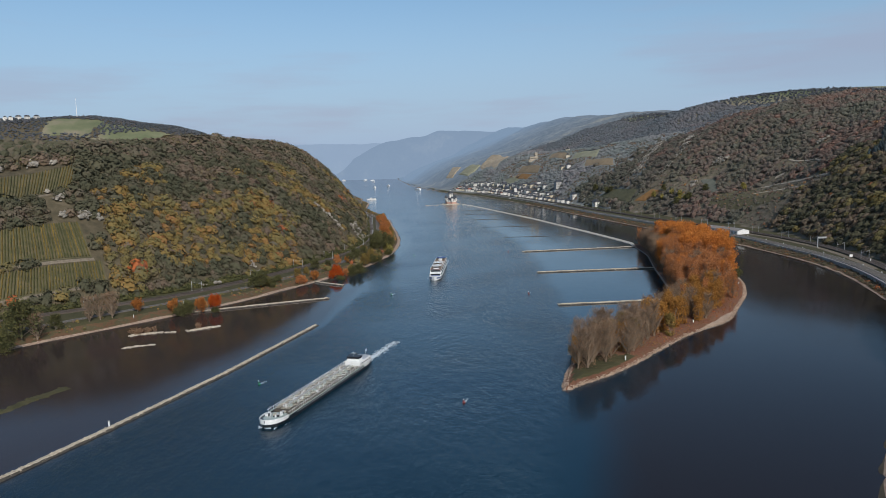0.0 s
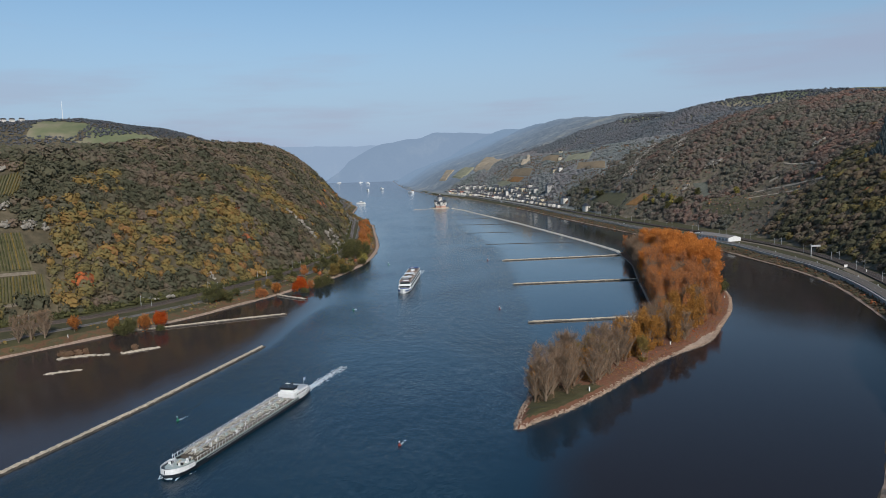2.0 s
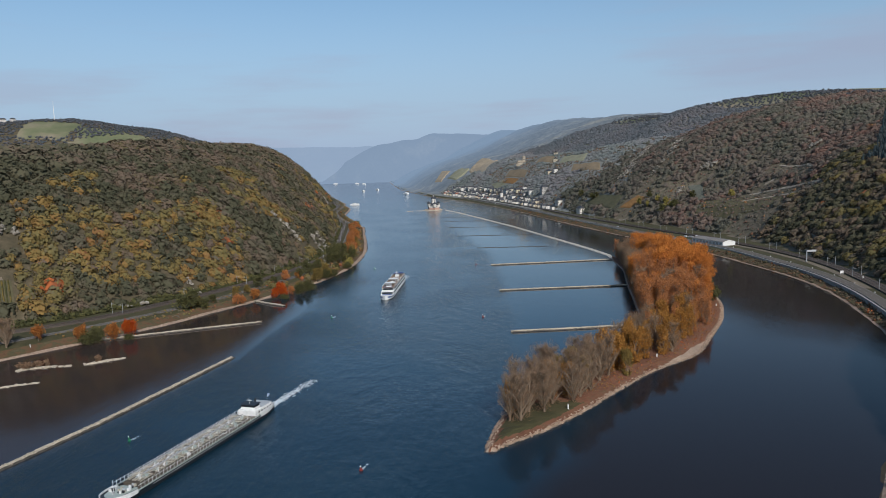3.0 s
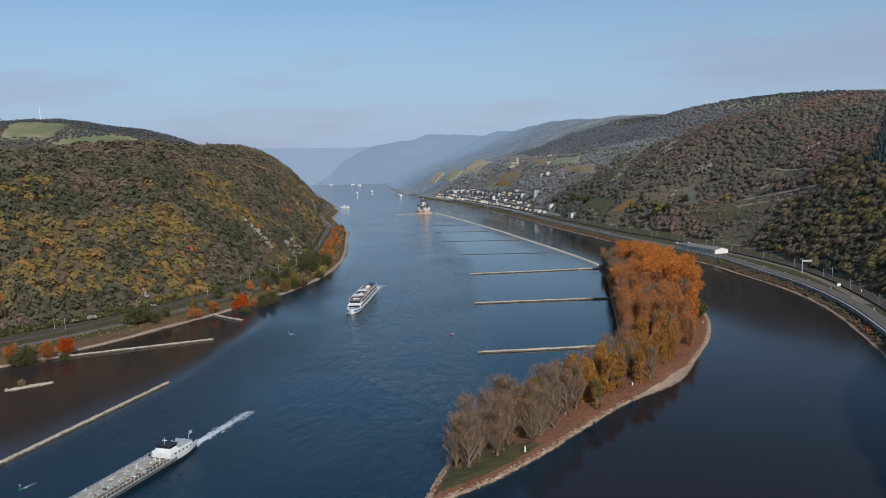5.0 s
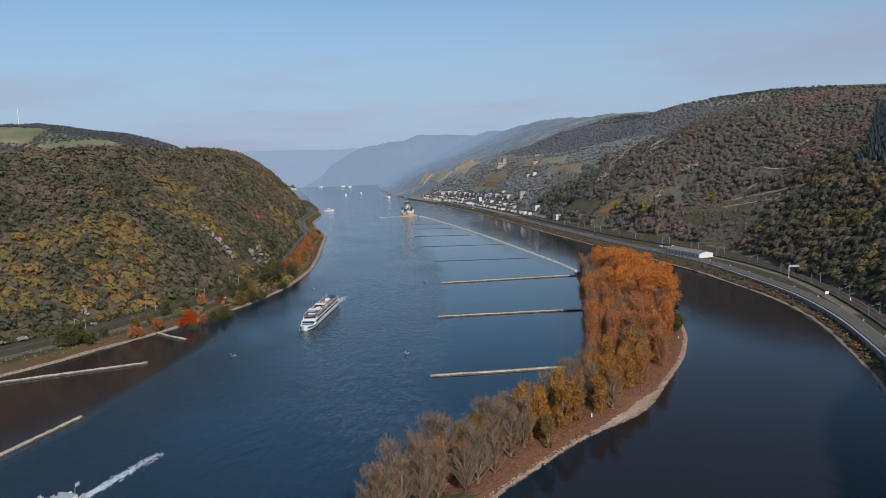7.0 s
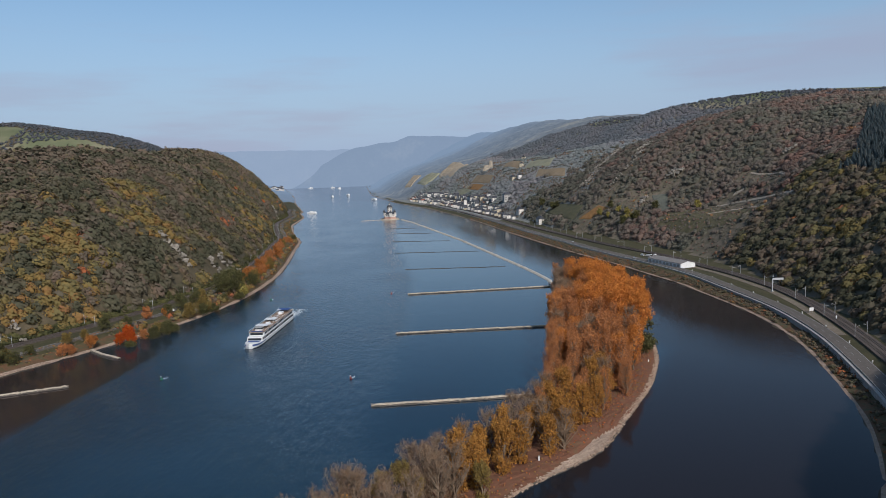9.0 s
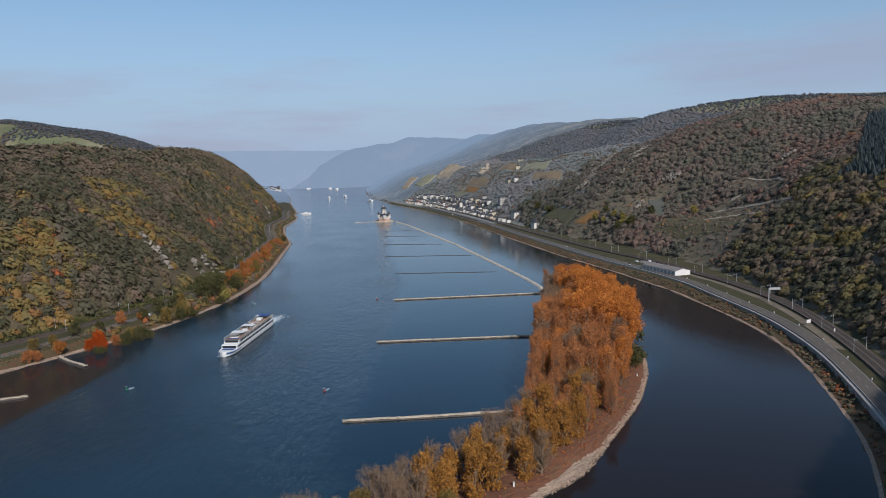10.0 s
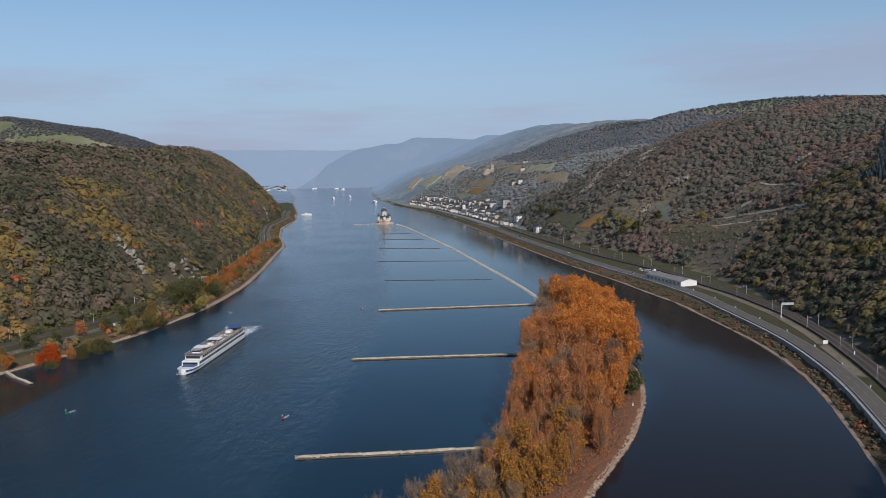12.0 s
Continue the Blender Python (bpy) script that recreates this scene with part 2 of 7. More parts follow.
WETSTONE = surface("wet_rubble", [(0.3, (0.035, 0.03, 0.024)), (0.7, (0.10, 0.085, 0.065))], 0.9, 0.6, 0.9, 1.6, 0.08, 0.3)
ROCK = surface("slate_rock", [(0.25, (0.130, 0.115, 0.095)), (0.6, (0.340, 0.300, 0.245)), (0.85, (0.540, 0.485, 0.410))], 0.25, 0.9, 1.0, 0.5, 0.03, 0.3)
ASPHALT = surface("asphalt", [(0.3, (0.093, 0.080, 0.068)), (0.7, (0.142, 0.124, 0.105))], 0.7, 0.85, 0.2, 5, 0.03, 0.2)
BALLAST = surface("railway_ballast", [(0.3, (0.060, 0.046, 0.038)), (0.7, (0.125, 0.10, 0.082))], 1.2, 0.95, 0.7, 4, 0.05, 0.2)
CONCRETE = surface("concrete", [(0.3, (0.26, 0.25, 0.23)), (0.7, (0.40, 0.385, 0.35))], 0.5, 0.85, 0.3, 3, 0.06, 0.2)
STEEL = plain("galvanised_steel", (0.52, 0.53, 0.53), 0.5, 0.25)
RAILSTEEL = plain("rail_steel", (0.22, 0.18, 0.15), 0.35, 0.8)
WHITE = plain("white_paint", (0.80, 0.80, 0.78), 0.45)
WORN = plain("worn_line_paint", (0.34, 0.335, 0.32), 0.6)
DARK = plain("dark_paint", (0.02, 0.022, 0.026), 0.4)


def water_material():
    m = bpy.data.materials.new("river_water")
    m.use_nodes = True
    n, l = m.node_tree.nodes, m.node_tree.links
    b = n["Principled BSDF"]
    geo = n.new("ShaderNodeNewGeometry")
    wide = n.new("ShaderNodeTexNoise")
    wide.inputs["Scale"].default_value, wide.inputs["Detail"].default_value = 0.006, 3
    ramp = n.new("ShaderNodeValToRGB")
    ramp.color_ramp.elements[0].position, ramp.color_ramp.elements[0].color = 0.3, (0.003, 0.0163, 0.0295, 1)
    ramp.color_ramp.elements[1].position, ramp.color_ramp.elements[1].color = 0.7, (0.006, 0.0272, 0.0450, 1)
    l.new(geo.outputs["Position"], wide.inputs["Vector"])
    l.new(wide.outputs["Fac"], ramp.inputs["Fac"])
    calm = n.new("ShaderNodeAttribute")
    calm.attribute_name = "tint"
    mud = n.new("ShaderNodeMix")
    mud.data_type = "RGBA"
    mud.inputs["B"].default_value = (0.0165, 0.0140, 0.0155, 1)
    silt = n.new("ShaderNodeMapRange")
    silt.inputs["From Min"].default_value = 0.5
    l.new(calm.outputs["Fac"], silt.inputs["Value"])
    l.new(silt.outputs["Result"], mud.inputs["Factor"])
    # the shut-off pool behind the long wall is brown with silt
    brown = n.new("ShaderNodeAttribute")
    brown.attribute_name = "silt"
    murk = n.new("ShaderNodeMix")
    murk.data_type = "RGBA"
    murk.inputs["B"].default_value = (0.034, 0.025, 0.024, 1)
    l.new(brown.outputs["Fac"], murk.inputs["Factor"])
    l.new(mud.outputs["Result"], murk.inputs["A"])
    # sky reflection is turned down by hand on the still, silty water
    gloss_cut = n.new("ShaderNodeMapRange")
    gloss_cut.inputs["To Min"].default_value, gloss_cut.inputs["To Max"].default_value = 0.5, 0.19
    l.new(silt.outputs["Result"], gloss_cut.inputs["Value"])
    l.new(gloss_cut.outputs["Result"], b.inputs["Specular IOR Level"])
    l.new(ramp.outputs["Color"], mud.inputs["A"])
    l.new(murk.outputs["Result"], b.inputs["Base Color"])
    b.inputs["IOR"].default_value = 1.333
    b.inputs["Roughness"].default_value = 0.06
    # wind ripples in long bands, smoother in the lee
    st = n.new("ShaderNodeMapping")
    st.inputs["Rotation"].default_value = (0, 0, radians(25))
    st.inputs["Scale"].default_value = (1.0, 0.35, 1.0)
    l.new(geo.outputs["Position"], st.inputs["Vector"])
    r1 = n.new("ShaderNodeTexNoise")
    r1.inputs["Scale"].default_value, r1.inputs["Detail"].default_value, r1.inputs["Roughness"].default_value = 0.26, 6, 0.68
    l.new(st.outputs["Vector"], r1.inputs["Vector"])
    gust = n.new("ShaderNodeMapRange")
    gust.inputs["From Min"].default_value, gust.inputs["From Max"].default_value = 0.35, 0.65
    gust.inputs["To Min"].default_value, gust.inputs["To Max"].default_value = 0.45, 1.0
    g = n.new("ShaderNodeTexNoise")
    g.inputs["Scale"].default_value, g.inputs["Detail"].default_value = 0.012, 4
    l.new(geo.outputs["Position"], g.inputs["Vector"])
    l.new(g.outputs["Fac"], gust.inputs["Value"])
    bump = n.new("ShaderNodeBump")
    bump.inputs["Distance"].default_value = 0.9
    amount = n.new("ShaderNodeMath")
    amount.operation = "MULTIPLY"
    lee = n.new("ShaderNodeMapRange")
    lee.inputs["From Max"].default_value = 0.55
    lee.inputs["To Min"].default_value, lee.inputs["To Max"].default_value = 1.0, 0.10
    l.new(calm.outputs["Fac"], lee.inputs["Value"])
    l.new(lee.outputs["Result"], amount.inputs[1])
    l.new(gust.outputs["Result"], amount.inputs[0])
    l.new(amount.outputs[0], bump.inputs["Strength"])
    l.new(r1.outputs["Fac"], bump.inputs["Height"])
    l.new(bump.outputs["Normal"], b.inputs["Normal"])
    return m


WATER = water_material()

# ---- the lie of the land ----
def lattice(ix, iy, seed):
    h = (ix * 374761393 + iy * 668265263 + seed * 144269504) & 0xFFFFFFFF
    h = ((h ^ (h >> 13)) * 1274126177) & 0xFFFFFFFF
    return ((h ^ (h >> 16)) & 0xFFFF) / 65535.0


def soft_noise(x, y, size, seed=1):
    """Smooth noise from 0 to 1 whose lumps are about size metres wide."""
    u, v = np.asarray(x, float) / size, np.asarray(y, float) / size
    iu, iv = np.floor(u).astype(np.int64), np.floor(v).astype(np.int64)
    fu, fv = u - iu, v - iv
    fu, fv = fu * fu * (3 - 2 * fu), fv * fv * (3 - 2 * fv)
    a, b = lattice(iu, iv, seed), lattice(iu + 1, iv, seed)
    c, d = lattice(iu, iv + 1, seed), lattice(iu + 1, iv + 1, seed)
    return (a * (1 - fu) + b * fu) * (1 - fv) + (c * (1 - fu) + d * fu) * fv


def rough_noise(x, y, size, seed=1, octaves=4):
    total, weight, amount = 0.0, 0.0, 1.0
    for k in range(octaves):
        total = total + amount * soft_noise(x, y, size / 2**k, seed + 7 * k)
        weight, amount = weight + amount, amount * 0.5
    return total / weight


def step(a, b, v):
    t = np.clip((np.asarray(v, float) - a) / (b - a), 0, 1)
    return t * t * (3 - 2 * t)


def profile(*pairs, soften=40.0):
    """A smooth function of y through pairs of (y, value)."""
    ys = np.arange(-1500, 6001, 5.0)
    vs = np.interp(ys, [p[0] for p in pairs], [p[1] for p in pairs])
    k = np.hanning(int(soften / 5) * 2 + 3)
    vs = np.convolve(np.pad(vs, len(k) // 2, mode="edge"), k / k.sum(), mode="valid")
    return lambda y: np.interp(y, ys, vs)


WEST_SHORE = profile((-1500, -600), (100, -470), (300, -372), (448, -284), (494, -246), (554, -196), (592, -168), (680, -122), (752, -90), (790, -77), (854, -64), (920, -59), (1005, -59), (1115, -69), (1257, -86), (1394, -101), (1559, -144), (1749, -183), (1994, -199), (2171, -240), (2242, -245), (2765, -364), (3248, -455), (3969, -615), (4724, -792), (6000, -1000))
EAST_SHORE = profile((-1500, 60), (-300, 85), (100, 98), (219, 137), (254, 161), (430, 284), (487, 313), (540, 330), (608, 350), (654, 359), (705, 364), (754, 363), (798, 360), (870, 356), (924, 345), (984, 336), (1127, 304), (1389, 259), (1623, 226), (1901, 176), (2238, 103), (2558, 4), (3257, -132), (3800, -190), (4400, -250), (5000, -310), (6000, -420))
WEST_FLAT = profile((0, 140), (450, 125), (560, 95), (680, 66), (760, 62), (850, 57), (950, 50), (1100, 50), (1500, 45), (2300, 45), (2700, 220), (3800, 260), (6000, 200))
WEST_CREST = profile((0, 90), (450, 104), (600, 120), (750, 140), (900, 144), (1100, 145), (1250, 152), (1400, 151), (1550, 148), (1700, 150), (1850, 158), (2100, 168), (2500, 120), (3000, 90), (6000, 120))
WEST_RUN = profile((0, 260), (500, 220), (900, 190), (1100, 172), (1700, 150), (2200, 120), (2700, 400), (6000, 400))
WEST_CUT = profile((700, 3), (820, 12), (1700, 14), (2300, 8), (2600, 0))
EAST_FLAT = profile((0, 60), (600, 46), (700, 52), (800, 66), (900, 80), (970, 92), (1050, 100), (1150, 100), (1250, 90), (1350, 75), (1800, 60), (2400, 50), (6000, 50))
EAST_CREST = profile((0, 200), (900, 215), (1400, 200), (1800, 145), (2300, 125), (2700, 135), (3500, 150), (6000, 150))
# the unseen slope under y 530 is steepened to darken the water's reflection
EAST_RUN = profile((0, 150), (330, 160), (560, 215), (700, 235), (900, 240), (1050, 310), (1150, 310), (1350, 190), (1600, 190), (1900, 140), (2300, 125), (2700, 220), (6000, 300))
EAST_RISE = profile((0, 0), (1100, 8), (1300, 16), (1500, 35), (1700, 78), (1880, 106), (2060, 136), (2220, 112), (2420, 102), (2600, 106), (3000, 126), (3400, 130), (3800, 120), (4300, 120), (4600, 140), (6000, 130))
FAR_HILL = profile((-1500, 296), (-1200, 294), (-1060, 280), (-960, 263), (-890, 243), (-810, 214), (-700, 176), (-550, 130), (-400, 60), (-300, 0))
FLAT_TOP = 6.0


def bank(d):
    return np.interp(d, [-60, -12, 0, 4, 9, 15, 24], [-5, -1.6, 0.0, 1.1, 2.2, 4.2, FLAT_TOP])


def gullies(x, y):
    return (rough_noise(x, y, 170, 3, 4) - 0.5) * 2


def ground_z(x, y):
    x, y = np.asarray(x, float), np.asarray(y, float)
    dw, de = WEST_SHORE(y) - x, x - EAST_SHORE(y)
    fw, fe = dw - WEST_FLAT(y), de - EAST_FLAT(y)
    g = gullies(x, y)
    ragged = (rough_noise(x, y, 11, 27, 3) - 0.5) * 7
    dw, de = dw + ragged * step(30, 6, np.abs(dw)), de + ragged * step(30, 6, np.abs(de))
    west = bank(dw) + WEST_CREST(y) * np.tanh(np.maximum(fw, 0) / WEST_RUN(y)) + WEST_CUT(y) * step(0, 12, fw)
    west = west + 50 * step(420, 1700, dw) + g * 11 * step(15, 130, fw) - 14 * step(270, 420, dw) * step(2300, 1800, y)
    west = np.where(dw > 150, np.maximum(west, (FAR_HILL(x) + g * 9) * step(1850, 2500, y) * step(3400, 2650, y)), west)
    east = bank(de) + EAST_CREST(y) * np.tanh(np.maximum(fe, 0) / EAST_RUN(y))
    east = east + EAST_RISE(y) * step(300, 760, de) + g * 17 * step(15, 150, fe) + 7 * np.sin(fe / 19.0) * step(5, 60, fe) * step(1350, 1250, y) * step(950, 1050, y) * step(170, 90, fe)
    return np.where(dw > -60, np.where(de > -60, np.maximum(west, east), west), np.where(de > -60, east, -5.0))


def link_mesh(name, verts, faces, materials, parent=None, smooth=False, slots=None, tint=None):
    me = bpy.data.meshes.new(name)
    verts, faces = np.asarray(verts, np.float32), np.asarray(faces, np.int32)
    k = faces.shape[1]
    me.vertices.add(len(verts))
    me.vertices.foreach_set("co", verts.ravel())
    me.loops.add(faces.size)
    me.loops.foreach_set("vertex_index", faces.ravel())
    me.polygons.add(len(faces))
    me.polygons.foreach_set("loop_start", np.arange(0, faces.size, k, dtype=np.int32))
    me.polygons.foreach_set("loop_total", np.full(len(faces), k, np.int32))
    me.polygons.foreach_set("use_smooth", np.full(len(faces), smooth))
    if slots is not None:
        me.polygons.foreach_set("material_index", np.asarray(slots, np.int32))
    for m in materials:
        me.materials.append(m)
    if tint is not None:
        me.attributes.new("tint", "FLOAT", "POINT").data.foreach_set("value", np.asarray(tint, np.float32))
    me.update(calc_edges=True)
    ob = new(name, me)
    ob.parent = parent
    return ob


def grid_faces(rows, cols):
    i = np.arange(rows - 1)[:, None] * cols + np.arange(cols - 1)[None, :]
    i = i.ravel()
    return np.stack([i, i + 1, i + cols + 1, i + cols], 1)


def build_ground():
    ys = np.r_[np.arange(-1400, 150, 50), np.arange(150, 1400, 7.0), np.arange(1400, 2500, 14.0), np.arange(2500, 4960, 50)]
    out = np.r_[0, 2, 4, 6, 9, 12, 15, 19, 24, np.arange(30, 420, 7.0), np.arange(420, 1000, 25), np.arange(1000, 3400, 120)]
    rows = []
    for y in ys:
        w, e = WEST_SHORE(y), EAST_SHORE(y)
        xs = np.r_[w - out[::-1], np.linspace(w + 3, e - 3, 12), e + out]
        rows.append(np.stack([xs, np.full_like(xs, y), ground_z(xs, np.full_like(xs, y))], 1))
    v = np.concatenate(rows)
    cols = len(rows[0])
    f = grid_faces(len(ys), cols)
    mid = v[f].mean(1)
    dw, de = WEST_SHORE(mid[:, 1]) - mid[:, 0], mid[:, 0] - EAST_SHORE(mid[:, 1])
    d = np.maximum(dw, de)
    foot = np.where(dw > de, WEST_FLAT(mid[:, 1]), EAST_FLAT(mid[:, 1]))
    slot = np.select([d < -1, d < np.where(dw > de, 4, 1.5), d < 15, d < foot, (d < foot + 330) & (dw > de), d < foot + 330], [0, 1, 2, 3, 6, 4], 5)
    fields = ((mid[:, 0] > -1090) & (mid[:, 0] < -770) & (mid[:, 1] > 2235) & (mid[:, 1] < 2405)) | ((mid[:, 0] > -1280) & (mid[:, 0] < -1105) & (mid[:, 1] > 2300) & (mid[:, 1] < 2440))
    slot[(slot == 5) & (dw > 420) & (mid[:, 1] > 1990) & ~fields] = 6
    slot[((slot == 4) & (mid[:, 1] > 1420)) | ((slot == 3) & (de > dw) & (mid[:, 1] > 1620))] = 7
    slot[(slot == 2) & (mid[:, 1] > 1500)] = 3
    ob = link_mesh("ground", v, f, [BED, BEACH, LITTER, GRASS, SOIL, FIELD, DARK_SOIL, HAZED_TERRACE], smooth=True, slots=slot)
    tagged(ob, "wooded valley slopes and low stony river banks", "ground", kind="structure")


build_ground()


def build_water():
    """The river; tint marks shallow, muddy water in the lee of banks and walls."""
    xs, ys = np.r_[-2600, -1500, -900, np.arange(-700, 420, 10.0), 600], np.r_[np.arange(-1400, 0, 100), np.arange(0, 1100, 12.0), np.arange(1100, 4900, 90), 4970]
    gx, gy = np.meshgrid(xs, ys)
    gx, gy = gx.ravel(), gy.ravel()
    dw, de = gx - WEST_SHORE(gy), EAST_SHORE(gy) - gx
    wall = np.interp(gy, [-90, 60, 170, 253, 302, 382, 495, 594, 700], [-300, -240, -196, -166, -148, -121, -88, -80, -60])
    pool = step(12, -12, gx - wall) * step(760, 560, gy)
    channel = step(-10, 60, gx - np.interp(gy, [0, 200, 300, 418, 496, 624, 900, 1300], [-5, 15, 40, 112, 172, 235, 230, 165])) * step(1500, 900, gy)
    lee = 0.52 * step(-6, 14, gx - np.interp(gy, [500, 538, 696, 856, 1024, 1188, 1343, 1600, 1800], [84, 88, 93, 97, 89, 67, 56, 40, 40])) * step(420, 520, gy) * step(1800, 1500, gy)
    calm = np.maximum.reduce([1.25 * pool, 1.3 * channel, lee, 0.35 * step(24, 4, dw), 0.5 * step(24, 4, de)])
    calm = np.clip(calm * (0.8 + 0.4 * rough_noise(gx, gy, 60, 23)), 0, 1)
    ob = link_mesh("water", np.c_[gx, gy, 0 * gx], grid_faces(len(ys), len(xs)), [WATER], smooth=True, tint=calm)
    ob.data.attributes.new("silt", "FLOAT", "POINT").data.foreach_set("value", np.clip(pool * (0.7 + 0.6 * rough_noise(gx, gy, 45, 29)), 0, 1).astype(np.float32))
    tagged(ob, "wide blue-grey river with light wind ripples", "water", kind="structure")


build_water()

# ---- open patches on the slopes: corners on the ground, foot first ----
WEST_VINES = [
    ([(-394, 607), (-351, 683), (-366, 730), (-420, 650)], "vineyard of green and gold rows below the crest", 2.6),
    ([(-372, 535), (-299, 607), (-323, 638), (-385, 568)], "steep vineyard with yellowing rows between tracks", 2.3),
    ([(-358, 506), (-279, 589), (-291, 607), (-366, 530)], "vineyard with dark green and gold rows above the meadow", 2.3),
]
EAST_VINES = [
    ([(360, 1350), (371, 1318), (399, 1297), (390, 1331)], "narrow golden vineyard strip on the slope"),
    ([(330, 1520), (353, 1359), (375, 1372), (352, 1500)], "terraced green vineyard above the railway"),
    ([(440, 1180), (452, 1172), (470, 1240), (452, 1262)], "grey-green fallow vineyard on the slope"),
    ([(148, 2768), (185, 2430), (262, 2700), (212, 2960)], "tan stubble-brown vineyard beside the castle hill"),
    ([(68, 2857), (99, 2673), (158, 2797), (128, 2905)], "pale yellow-green vineyard strip above the town"),
    ([(19, 2950), (46, 2863), (87, 3046), (54, 3158)], "pale tan vineyard strip above the town"),
    ([(230, 2201), (272, 2020), (289, 2073), (254, 2236)], "brown autumn vineyard below the castle"),
    ([(218, 2171), (244, 2057), (262, 2051), (235, 2177)], "orange autumn vineyard above the roofs"),
    ([(198, 2171), (229, 2103), (226, 2186), (196, 2241)], "yellow-green vineyard above the town"),
    ([(311, 2093), (341, 1976), (361, 2010), (341, 2202)], "brown vineyard beside the castle hill"),
    ([(354, 1794), (395, 1643), (412, 1723), (370, 1844)], "brown vineyard on the upper slope"),
    ([(351, 1944), (391, 1814), (416, 1873), (377, 2020)], "grey-green meadow on the upper slope"),
]
# bare rock on the slopes: place, half width, height, depth
CRAGS = [(-336, 640, 7, 5), (-322, 650, 9, 6), (-312, 656, 6, 5), (-349, 660, 8, 4), (-362, 664, 5, 3), (-157, 934, 8, 14), (-150, 926, 6, 12), (-142, 922, 7, 12), (-131, 908, 6, 9), (-117, 960, 9, 10), (-115, 990, 9, 10), (-112, 1012, 7, 9), (-420, 690, 12, 5), (-398, 712, 10, 5), (-385, 724, 6, 4), (-247, 1875, 7, 7), (-240, 1860, 5, 8), (-205, 648, 5, 6), (-216, 640, 4, 5), (-188, 700, 5, 6), (-176, 690, 4, 5),
         (434, 1246, 8, 6), (442, 1257, 6, 6), (230, 2140, 7, 9), (220, 2180, 6, 9), (215, 2215, 6, 8), (300, 2000, 7, 6)]
# broken ribs of slate down the east slope: from, to, how many
RIBS = [((408, 1471), (500, 1640), 13), ((451, 1360), (523, 1505), 11), ((412, 1335), (424, 1352), 3), ((483, 1274), (497, 1248), 4), ((592, 1150), (607, 1119), 2), ((621, 1183), (615, 1190), 1), ((395, 1470), (404, 1440), 3)]
rib_rng = random.Random(17)
for (ax, ay), (bx, by), count in RIBS:
    for k in range(count):
        q = (k + rib_rng.uniform(0.1, 0.9)) / count
        CRAGS.append((ax + (bx - ax) * q + rib_rng.uniform(-5, 5), ay + (by - ay) * q + rib_rng.uniform(-5, 5), rib_rng.uniform(4.0, 8.0), rib_rng.uniform(10, 16)))
HILL_FIELD = [(-1090, 2290), (-1000, 2240), (-800, 2300), (-770, 2400), (-930, 2400)]
STUBBLE = [(-800, 1250), (-640, 1090), (-550, 1070), (-640, 1210)]
MEADOWS = [[(426, 1149), (442, 1168), (485, 1123), (508, 1024), (490, 1003), (465, 1023), (443, 1064)]]
HILL_TRACKS = [([(494, 1115), (505, 1091), (517, 1058), (523, 1017), (524, 975)], "pale track across the east slope"), ([(475, 1096), (492, 1075), (504, 1043), (505, 1007)], "pale track across the east slope"),
               ([(515, 1112), (524, 1102)], "pale terrace wall on the east slope"), ([(548, 1137), (555, 1101), (549, 1043)], "pale terrace wall on the east slope"), ([(255, 2290), (290, 2240), (330, 2180), (360, 2140)], "pale wall on the castle hill")]


def inside(poly, x, y, grow=0.0):
    c = np.mean(poly, axis=0)
    p = c + (np.array(poly) - c) * (1 + grow)
    hit = np.zeros(len(x), bool)
    for (ax, ay), (bx, by) in zip(p, np.roll(p, -1, axis=0)):
        cross = (ay > y) != (by > y)
        with np.errstate(divide="ignore", invalid="ignore"):
            hit ^= cross & (x < (bx - ax) * (y - ay) / (by - ay) + ax)
    return hit


def open_ground(x, y):
    out = np.zeros(len(x), bool)
    for poly, *_ in WEST_VINES + EAST_VINES:
        out |= inside(poly, x, y, 0.10)
    for poly in MEADOWS:
        out |= inside(poly, x, y, 0.04)
    for line, _ in HILL_TRACKS:
        for (ax, ay), (bx, by) in zip(line, line[1:]):
            q = np.clip(((x - ax) * (bx - ax) + (y - ay) * (by - ay)) / ((bx - ax) ** 2 + (by - ay) ** 2), 0, 1)
            out |= (np.hypot(x - ax - q * (bx - ax) + 7, y - ay - q * (by - ay)) < 11)
    for cx, cy, w, h in CRAGS:
        out |= np.hypot(x - cx + np.sign(cx) * w * 0.7, y - cy + w * 0.7 + 4) < w * 1.3 + (5 if cx > 0 else 1)
    # scrubby clearings on the sunny east slope, the castle hill and the town
    de = x - EAST_SHORE(y)
    fe = de - EAST_FLAT(y)
    scrub = rough_noise(x, y, 55, 91)
    out |= (de > 0) & (y > 930) & (y < 1340) & (fe < 90) & (scrub > 0.60)
    out |= (de > 0) & (y > 1600) & (y < 2500) & (fe < 230) & (scrub > 0.55)
    out |= (de > 0) & (y > 1600) & (y < 2500) & (fe < 18)
    out |= (de > 0) & (y <= 2500) & (rough_noise(x, y, 34, 93) > 0.78)
    out |= (de < 0) & (rough_noise(x, y, 26, 95) > 0.80)
    return out

# ---- woods on the slopes ----
def ball(sub):
    bm = bmesh.new()
    bmesh.ops.create_icosphere(bm, subdivisions=sub, radius=1)
    bm.verts.ensure_lookup_table()
    v = np.array([p.co[:] for p in bm.verts])
    f = np.array([[p.index for p in q.verts] for q in bm.faces])
    bm.free()
    return v, f


BALLS = {1: ball(1), 2: ball(2)}


